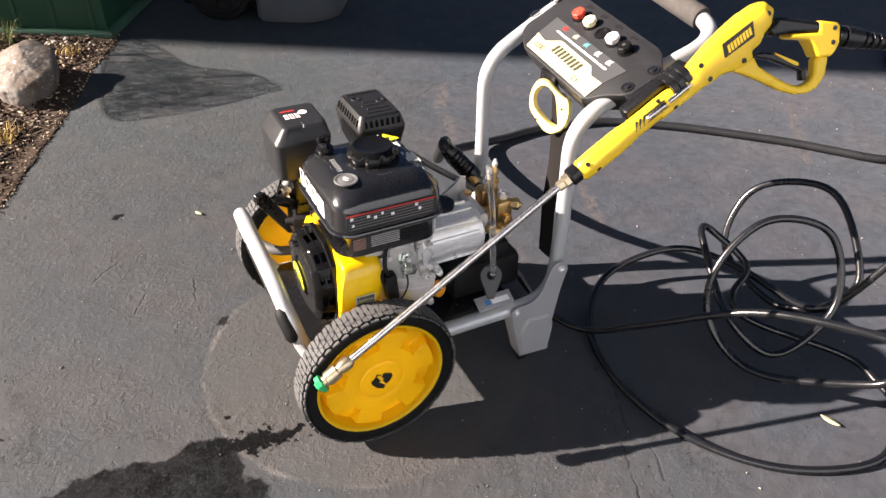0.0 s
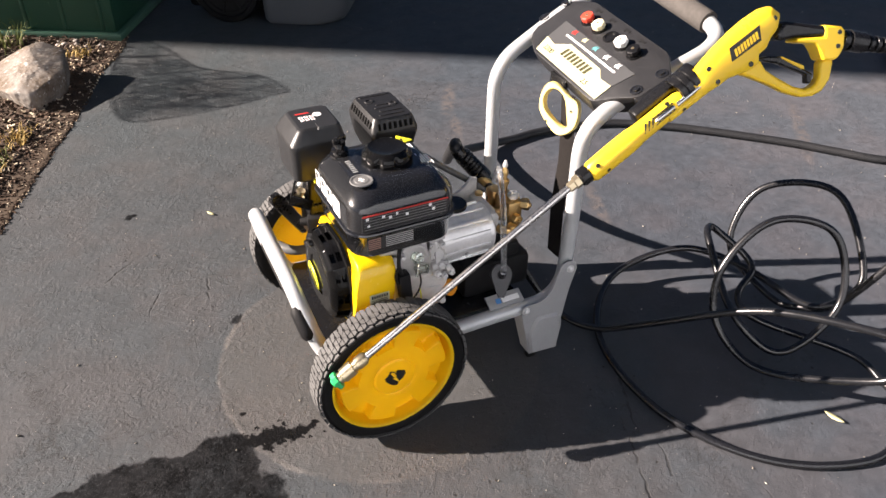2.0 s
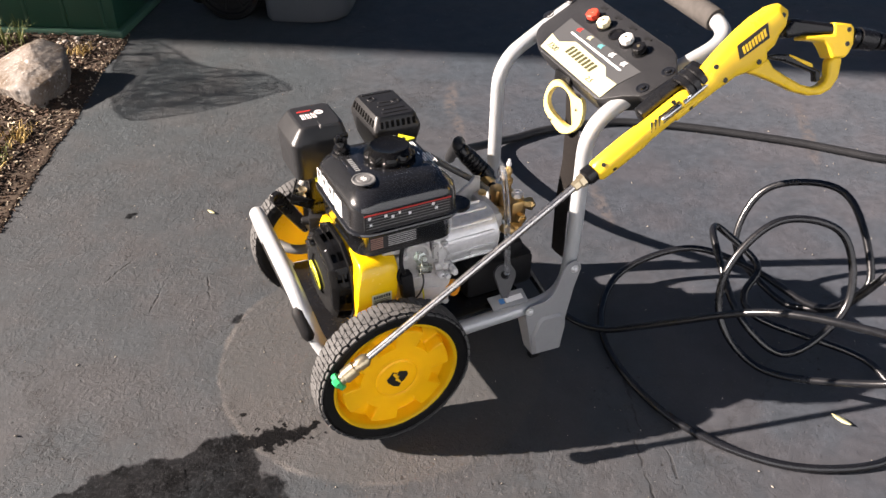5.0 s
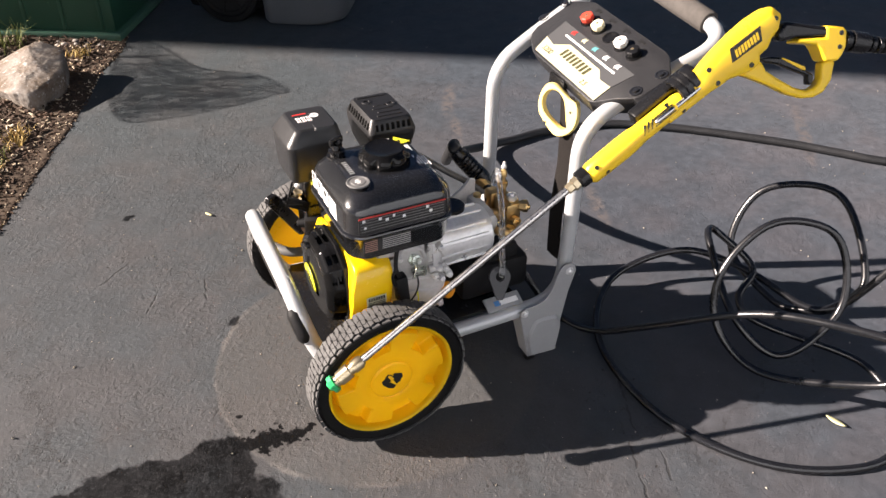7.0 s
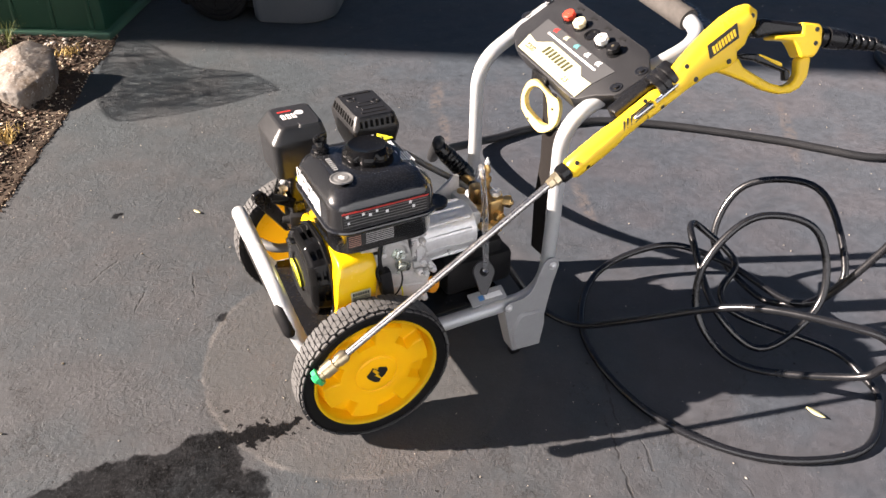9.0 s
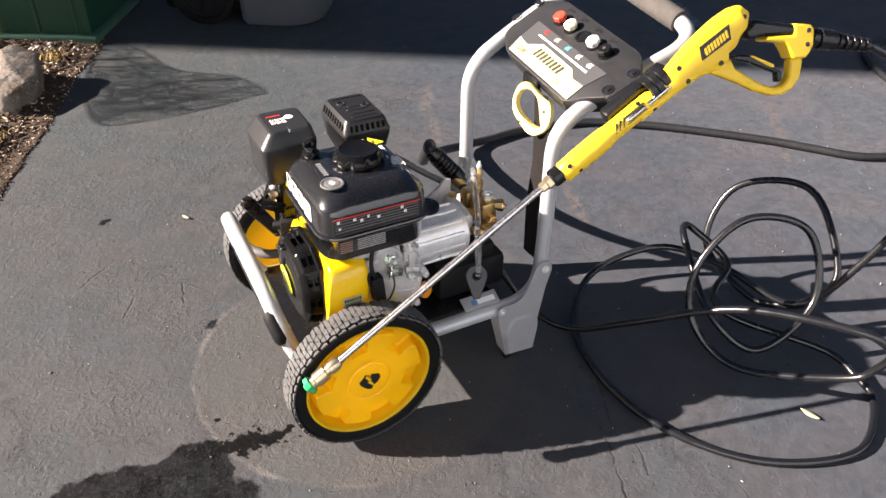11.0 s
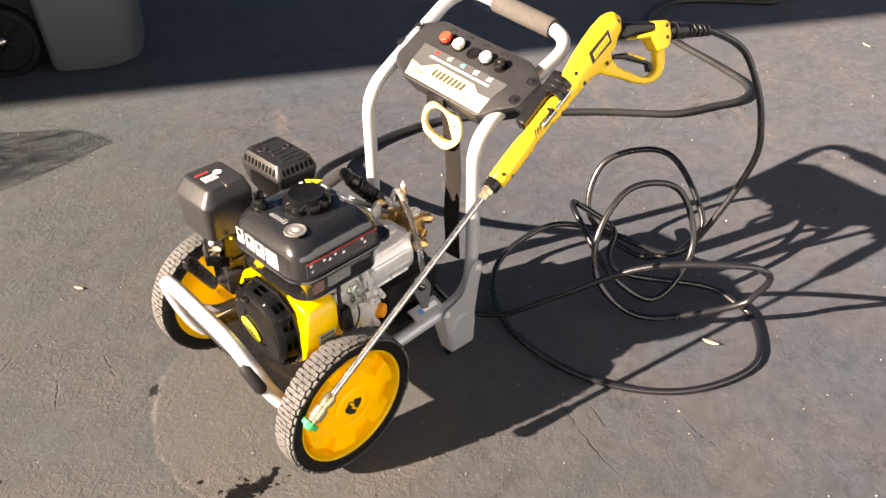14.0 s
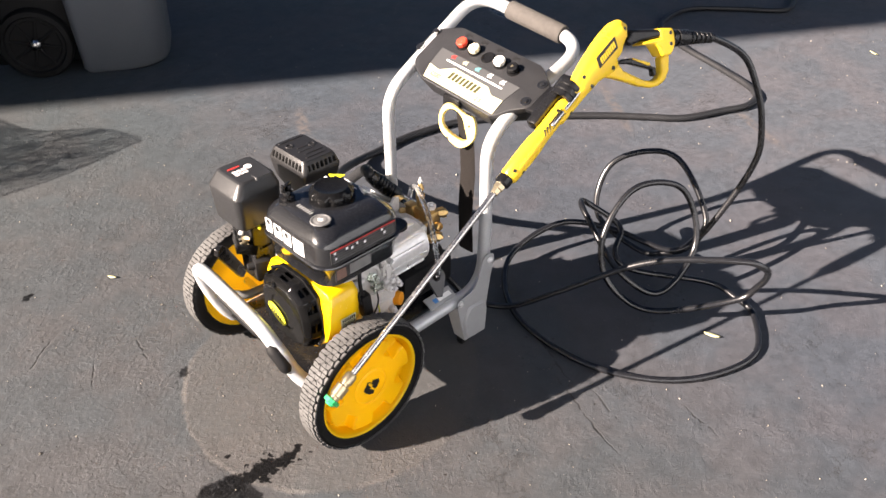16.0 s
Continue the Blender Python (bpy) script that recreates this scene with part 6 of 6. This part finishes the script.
GARDEN = thing("garden_hose", (1.38, 0.770, 0), "dull black rubber garden hose lying on asphalt", "hose")
part("hose_tube", bm, RUBBER_HOSE, GARDEN, "", 60)
bm = bm_new()
lathe(bm, (0.273, 0.311, 0.399), (0.60, -0.30, -0.74), [(-0.004, 0), (-0.003, 0.007), (0.0, 0.0125), (0.004, 0.0155), (0.020, 0.0165), (0.022, 0.014), (0.022, 0)], 16, cap=False)
part("coupling", bm, BLACK, GARDEN, "black hose coupling")

# ---- beside the driveway ----
ROCK = material("pale_boulder", (0.235, 0.215, 0.195), 0.88, second=(0.115, 0.080, 0.050), scale=12, amount=1.0, bump=1.0, bump_scale=70, wear=(0.40, 0.38, 0.355), wear_at=0.60)
BARK = material("bark_chip", (0.085, 0.050, 0.030), 0.9, second=(0.026, 0.017, 0.012), scale=30, amount=0.9)
STRAW = material("dry_chip", (0.55, 0.46, 0.34), 0.9, second=(0.26, 0.19, 0.11), scale=30)
GRASS = material("grass_blade", (0.10, 0.13, 0.025), 0.7, second=(0.20, 0.18, 0.05), scale=15)
DRY_GRASS = material("dry_grass_blade", (0.42, 0.30, 0.10), 0.8, second=(0.28, 0.19, 0.06), scale=15)
GREEN_BIN = material("green_bin_plastic", (0.012, 0.052, 0.033), 0.42, second=(0.018, 0.064, 0.040), scale=5, bump=0.2, bump_scale=250, wear=(0.06, 0.13, 0.09), wear_at=0.70)
GREY_BIN = material("grey_cart_plastic", (0.078, 0.086, 0.098), 0.6, second=(0.062, 0.069, 0.079), scale=5, bump=0.3, bump_scale=300)
LEAF = material("fallen_leaf", (0.62, 0.60, 0.34), 0.6, second=(0.50, 0.46, 0.22), scale=40)
PALE_BIT = material("pale_debris", (0.36, 0.33, 0.28), 0.8, second=(0.22, 0.20, 0.16), scale=60)
NET = material("black_shadow_netting", (0.02, 0.02, 0.02), 0.8)

# boulder: a blocky stone cut by flat breaks, narrower at its foot
FACETS = [(Vector(n).normalized(), h) for n, h in (((0.12, -0.22, 0.96), 0.068), ((-0.35, -0.06, 0.93), 0.060), ((-1.0, 0.0, 0.2), 0.15), ((1.0, -0.1, -0.1), 0.116), ((0.8, -0.6, -0.1), 0.107), ((0.0, -1.0, -0.15), 0.157), ((-0.6, -0.8, 0.0), 0.132), ((-0.89, -0.46, -0.5), 0.091), ((0.0, 1.0, 0.0), 0.16), ((0.6, 0.7, 0.3), 0.18), ((0.0, 0.0, -1.0), 0.08))]
bm = bm_new()
bmesh.ops.create_icosphere(bm, subdivisions=6, radius=1.0)
for v in bm.verts:
    d = v.co.normalized()
    r = sum(max(n.dot(d) / h, 0.0) ** 18 for n, h in FACETS) ** (-1 / 18)
    q = d * 1.0 + Vector((5, 2, 1))
    r *= 1 + 0.055 * noise.noise(q * 1.7) + 0.030 * noise.noise(q * 4.3) + 0.016 * noise.noise(q * 11) + 0.008 * noise.noise(q * 27)
    v.co = Vector((-0.512, 1.918, 0.040)) + d * r
tagged(part("boulder", bm, ROCK, angle=80), "pale beige weathered boulder sitting in the mulch bed", "rock")


def chips(name, mat, count, seed, size, label):
    """Loose flat chips strewn over the bed, as one mesh."""
    rnd = random.Random(seed)
    verts, faces = [], []
    for _ in range(count):
        y = rnd.uniform(0.55, 2.75)
        x = bed_x(y) + 0.004 - 0.75 * rnd.random() ** 1.2
        in_ = min(max((bed_x(y) - x - 0.01) / 0.12, 0.0), 1.0)
        tip_ = 5 + 25 * in_
        m = pose(x, y, 0.003 + in_ * rnd.uniform(0.004, 0.016), rnd.uniform(-tip_, tip_), rnd.uniform(-tip_, tip_), rnd.uniform(0, 360))
        big_ = size * (0.35 + 0.75 * in_)
        a, b, c = (rnd.uniform(0.5, 1.3) * big_, rnd.uniform(0.25, 0.6) * big_, 0.0018)
        k = len(verts)
        for p in ((-a, -b * 0.6, -c), (a * 0.8, -b, -c), (a, b * 0.7, -c), (-a * 0.7, b, -c), (-a, -b * 0.6, c), (a * 0.8, -b, c), (a, b * 0.7, c), (-a * 0.7, b, c)):
            verts.append(m @ Vector(p))
        faces += [tuple(k + i for i in f) for f in ((3, 2, 1, 0), (4, 5, 6, 7), (0, 1, 5, 4), (1, 2, 6, 5), (2, 3, 7, 6), (3, 0, 4, 7))]
    me = bpy.data.meshes.new(name)
    me.from_pydata(verts, [], faces)
    me.materials.append(mat)
    return tagged(new(name, me), label, "mulch", kind="stuff")


chips("bark_mulch", BARK, 8500, 5, 0.0095, "dark brown bark chips strewn over the bed")
chips("dry_mulch", STRAW, 2200, 9, 0.0075, "pale dry chips and leaf litter over the bed")


PEBBLE = material("pale_pebble", (0.33, 0.30, 0.27), 0.85, second=(0.18, 0.15, 0.12), scale=60, bump=0.5, bump_scale=200)
rnd = random.Random(31)
for k in range(10):
    x = rnd.uniform(-0.44, -0.24)
    y = 2.36 - 0.50 * (x + 0.34) + rnd.uniform(-0.075, 0.0)
    r = rnd.uniform(0.006, 0.014)
    bm = bm_new()
    bmesh.ops.create_icosphere(bm, subdivisions=2, radius=1.0)
    for v in bm.verts:
        d = v.co.normalized()
        v.co = Vector((x, y, 0.018)) + Vector((d.x, d.y * 0.8, d.z * 0.55)) * r * (1 + 0.25 * noise.noise(d * 1.6 + Vector((k, 0, 0))))
    tagged(part("pebble", bm, PEBBLE, angle=60), "small pale pebble lying among the bark chips", "pebble", "pebbles by the bin")


def blades(name, mat, spots, seed, label):
    rnd = random.Random(seed)
    bm = bm_new()
    for sx, sy, spread, n, tall in spots:
        for _ in range(n):
            x, y = sx + rnd.gauss(0, spread), sy + rnd.gauss(0, spread)
            if x > bed_x(y) - 0.10:
                continue
            a, l = rnd.uniform(0, 6.28), tall * rnd.uniform(0.5, 1.2)
            lean = rnd.uniform(0.25, 0.9)
            d = Vector((math.cos(a), math.sin(a), 0))
            s = Vector((-d.y, d.x, 0)) * 0.0022
            prev = None
            for k in range(4):
                t = k / 3
                p = Vector((x, y, 0.015)) + d * l * lean * t * t + Z * l * (t - 0.35 * lean * t * t)
                w = 1 - 0.85 * t
                cur = (bm.verts.new(p - s * w), bm.verts.new(p + s * w))
                if prev:
                    bm.faces.new((prev[0], prev[1], cur[1], cur[0]))
                prev = cur
    return tagged(part(name, bm, mat), label, "grass", kind="stuff")


blades("green_grass", GRASS, [(-0.71, 1.27, 0.05, 150, 0.04), (-0.65, 1.42, 0.04, 80, 0.035), (-0.58, 2.42, 0.05, 90, 0.09), (-0.19, 2.27, 0.014, 26, 0.035), (-0.76, 1.12, 0.06, 160, 0.05)], 3, "short green grass tufts at the edge of the bed")
blades("dry_grass", DRY_GRASS, [(-0.66, 1.30, 0.06, 150, 0.035), (-0.56, 1.55, 0.04, 90, 0.038), (-0.325, 2.20, 0.022, 70, 0.035), (-0.53, 1.55, 0.03, 80, 0.03), (-0.70, 1.5, 0.06, 90, 0.04)], 4, "straw-coloured dry grass tufts in the bed")


# green bin
def green_bin():
    c0 = Vector((-0.168, 2.312, 0))                 # front corner on the ground
    d = Vector((-0.420, 0.225, 0)).normalized()     # along the front
    n = Vector((-d.y, d.x, 0))
    n = n if n.y > 0 else -n
    wd, dp, ht = 1.05, 0.62, 0.62
    e = thing("storage_bin", c0 + d * wd / 2 + n * dp / 2, "dark green ribbed plastic storage bin behind the boulder", "storage bin")
    m = Matrix.Rotation(math.atan2(-d.y, -d.x), 4, "Z")
    bm = bm_new()
    box(bm, c0 + d * wd / 2 + n * dp / 2 + Z * (0.03 + ht / 2), (wd - 0.04, dp - 0.04, ht), 0.015, m)
    part("body", bm, GREEN_BIN, e)
    bm = bm_new()
    box(bm, c0 + d * wd / 2 + n * dp / 2 + Z * 0.017, (wd, dp, 0.030), 0.008, m)
    part("base_rim", bm, material("faded_green_plastic", (0.050, 0.120, 0.082), 0.5, second=(0.040, 0.100, 0.068), scale=6, bump=0.2), e, "paler green base rim")
    bm = bm_new()
    box(bm, c0 + d * wd / 2 + n * dp / 2 + Z * (0.05 + ht), (wd + 0.02, dp + 0.02, 0.05), 0.015, m)
    part("lid", bm, GREEN_BIN, e)
    for k in range(7):
        bm = bm_new()
        box(bm, c0 + d * (0.07 + 0.150 * k) + n * 0.018 + Z * (0.03 + ht / 2), (0.016, 0.016, ht - 0.02), 0.005, m)
        part("rib", bm, GREEN_BIN, e)


green_bin()


# grey two-wheeled cart
def refuse_cart():
    c0 = Vector((0.690, 2.108, 0))                  # where side and front would meet
    d = Vector((0.862, -0.507, 0)).normalized()     # along the side, to the front
    n = Vector((0.507, 0.862, 0)).normalized()
    e = thing("refuse_cart", c0 - d * 0.3 + n * 0.3, "grey plastic refuse cart with dark spoked wheels", "refuse cart")
    wc = (-0.488, 0.140)
    rings = []
    for z, grow in ((0.006, -0.012), (0.025, 0.0), (0.30, 0.010), (0.36, 0.012)):
        soft_, hard_ = rrect(0.168 + grow, 0.25 + grow, 0.15, 8), rrect(0.168 + grow, 0.25 + grow, 0.03, 8)
        rings.append([c0 + d * (a - 0.168) + n * (b + 0.25) + Z * z for a, b in (p if p[0] > 0 else q for p, q in zip(soft_, hard_))])
    bm = bm_new()
    loft(bm, rings)
    part("lower_body", bm, GREY_BIN, e, "", 50)
    rings = []
    for z, grow in ((0.355, 0.012), (0.37, 0.014), (0.90, 0.04), (0.98, 0.045)):
        rings.append([c0 + d * (a - 0.34) + n * (b + 0.25) + Z * z for a, b in rrect(0.34 + grow, 0.25 + grow, 0.10, 8)])
    bm = bm_new()
    loft(bm, rings)
    part("upper_body", bm, GREY_BIN, e, "", 50)
    bm = bm_new()
    box(bm, c0 - d * 0.34 + n * 0.25 + Z * 1.0, (0.82, 0.64, 0.05), 0.02, Matrix.Rotation(math.atan2(d.y, d.x), 4, "Z"))
    part("lid", bm, GREY_BIN, e)
    bm = bm_new()
    box(bm, c0 + d * -0.49 + n * 0.25 + Z * 0.20, (0.36, 0.40, 0.31), 0.03, Matrix.Rotation(math.atan2(d.y, d.x), 4, "Z"))
    part("wheel_well", bm, RUBBER, e, "black recessed wheel well")
    for off, s in ((0.012, -1), (0.488, 1)):
        c = c0 + d * wc[0] + n * off + Z * wc[1]
        ax = n * s
        bm = bm_new()
        lathe(bm, c - ax * 0.06, ax, [(0.0, 0.110), (0.005, 0.128), (0.02, 0.140), (0.05, 0.140), (0.062, 0.132), (0.064, 0.114), (0.055, 0.108), (0.0, 0.106)], 48, cap=False)
        w = part("wheel", bm, RUBBER, e, "dark tyre with spokes")
        bm = bm_new()
        lathe(bm, c - ax * 0.012, ax, [(0, 0.109), (0.006, 0.109), (0.006, 0.096), (0.001, 0.092), (0.0, 0.03)], 40, cap=False)
        part("rim", bm, RUBBER, w)
        for k in range(8):
            a = radians(45 * k + 12)
            u_, v_, _ = basis(ax)
            q = u_ * math.cos(a) + v_ * math.sin(a)
            bm = bm_new()
            rod(bm, c + q * 0.022 - ax * 0.008, c + q * 0.100 - ax * 0.008, 0.008, 0.005, 8)
            part("spoke", bm, RUBBER, w)
        bm = bm_new()
        lathe(bm, c - ax * 0.012, ax, [(0, 0.024), (0.010, 0.020), (0.016, 0.011), (0.020, 0.010), (0.022, 0.0)], 20, cap=False)
        part("hub_nut", bm, STEEL, w, "bright axle cap")


refuse_cart()


# netting on stakes, added unseen beside the bed to throw mottled shade on asphalt
def shadow_net():
    h = 0.60
    shift = Vector((-1.85 * h, 0.77 * h, h))
    hull = [(-0.271, 1.603), (-0.121, 1.549), (0.076, 1.555), (0.235, 1.588), (0.289, 1.606), (0.229, 1.785), (0.057, 1.929), (-0.021, 2.167), (-0.111, 2.325), (-0.169, 2.27), (-0.259, 1.95)]

    hull = [(v.x, v.y) for v in curve([(x, y, 0) for x, y in hull], 4, True)]

    def inside(x, y):
        c = False
        for (x1, y1), (x2, y2) in zip(hull, hull[1:] + hull[:1]):
            if (y1 > y) != (y2 > y) and x < (x2 - x1) * (y - y1) / (y2 - y1) + x1:
                c = not c
        return c
    e = thing("shadow_net", Vector((-1.25, 2.30, 0)), "unseen black netting on stakes, added to cast mottled shade on the asphalt", "garden net")
    rnd = random.Random(11)
    bm = bm_new()
    folds = [((-0.118, 2.17), (-0.06, 2.07), (-0.02, 1.93), (0.0, 1.78), (0.04, 1.65)), ((-0.22, 1.80), (-0.17, 1.72), (-0.10, 1.65), (0.0, 1.65), (0.10, 1.66))]
    for k in range(1100):
        # wandering strands across the net, bunched along two folds
        if k < 130:
            fold = folds[k % 2]
            j = rnd.randrange(4)
            (ax, ay), (bx, by) = fold[j], fold[j + 1]
            t = rnd.random()
            x, y = ax + (bx - ax) * t + rnd.gauss(0, 0.028), ay + (by - ay) * t + rnd.gauss(0, 0.028)
            a = math.atan2(by - ay, bx - ax) + rnd.gauss(0, 0.5)
            reach = 4
        else:
            x, y = rnd.uniform(-0.35, 0.30), rnd.uniform(1.5, 2.35)
            if x > 0.02 and rnd.random() < 0.45:
                continue
            a = rnd.gauss(-0.25, 0.35) if k % 5 else rnd.gauss(1.3, 0.4)
            reach = 24
        w = rnd.uniform(0.0003, 0.0010)
        prev = None
        for side in (1, -1):
            px, py, prev = x, y, None
            ang = a
            for _ in range(reach):
                ang += rnd.gauss(0, 0.10)
                if not inside(px, py):
                    break
                z = 0.03 * noise.noise((px * 4, py * 4, 0))
                q = Vector((px, py, 0)) + shift + Vector((-1.85 * z, 0.77 * z, z))
                s = Vector((-math.sin(ang), math.cos(ang), 0)) * w
                cur = (bm.verts.new(q - s), bm.verts.new(q + s))
                if prev:
                    bm.faces.new((prev[0], prev[1], cur[1], cur[0]))
                prev = cur
                px, py = px + side * 0.022 * math.cos(ang), py + side * 0.022 * math.sin(ang)
    tagged(part("net", bm, NET, e), kind="stuff")
    bm = bm_new()
    sweep(bm, [*(Vector((x, y, 0)) + shift for x, y in hull), Vector((hull[0][0], hull[0][1], 0)) + shift], 0.0025, 6)
    part("hem", bm, NET, e)
    for x, y in ((-0.11, 2.12), (-0.155, 2.25)):
        bm = bm_new()
        p = Vector((x, y, 0)) + shift
        rod(bm, (p.x, p.y, -0.02), p + Z * 0.01, 0.006)
        part("stake", bm, NET, e)


shadow_net()


# fallen leaves and crumbs on the asphalt
def leaf(x, y, length, turn, curl=0.15):
    bm = bm_new()
    n = 8
    m = pose(x, y, 0.004, 0, 0, turn)
    rows_ = []
    for k in range(n + 1):
        t = k / n
        w = 0.16 * length * math.sin(math.pi * t) ** 0.8 + 0.0004
        z = curl * length * (t - 0.5) ** 2
        rows_.append([bm.verts.new(m @ Vector((length * (t - 0.5), s * w, z + 0.15 * abs(s) * w))) for s in (-1, 0, 1)])
    for a, b in zip(rows_, rows_[1:]):
        for j in (0, 1):
            bm.faces.new((a[j], a[j + 1], b[j + 1], b[j]))
    ob = part("leaf", bm, LEAF, angle=80)
    mod = ob.modifiers.new("body", "SOLIDIFY")
    mod.thickness = 0.0006
    return tagged(ob, "narrow yellowish fallen leaf lying on the asphalt", "leaf", "fallen leaves")


leaf(0.790, -0.337, 0.040, -72, 0.2)
leaf(-0.142, 0.913, 0.026, -60)
leaf(2.96, 0.10, 0.05, 60)
leaf(0.892, -0.813, 0.03, 80)
leaf(1.46, -0.60, 0.03, 95)

rnd = random.Random(21)
verts, faces = [], []
for _ in range(900):
    x, y = rnd.uniform(-0.9, 3.2), rnd.uniform(-1.0, 2.2)
    if x < bed_x(y) + 0.02:
        continue
    s = rnd.uniform(0.0008, 0.0026) * (1.6 if rnd.random() < 0.06 else 1)
    m = pose(x, y, s * 0.5, rnd.uniform(0, 90), rnd.uniform(0, 90), rnd.uniform(0, 90))
    k = len(verts)
    verts += [m @ (Vector(p) * s) for p in ((1.4, 0, 0), (-1.4, 0, 0), (0, 0.8, 0), (0, -0.8, 0), (0, 0, 0.7), (0, 0, -0.7))]
    faces += [tuple(k + i for i in f) for f in ((0, 2, 4), (2, 1, 4), (1, 3, 4), (3, 0, 4), (2, 0, 5), (1, 2, 5), (3, 1, 5), (0, 3, 5))]
me = bpy.data.meshes.new("grit")
me.from_pydata(verts, [], faces)
me.materials.append(PALE_BIT)
tagged(new("grit", me), "pale crumbs of grit scattered on the asphalt", "grit", kind="stuff")
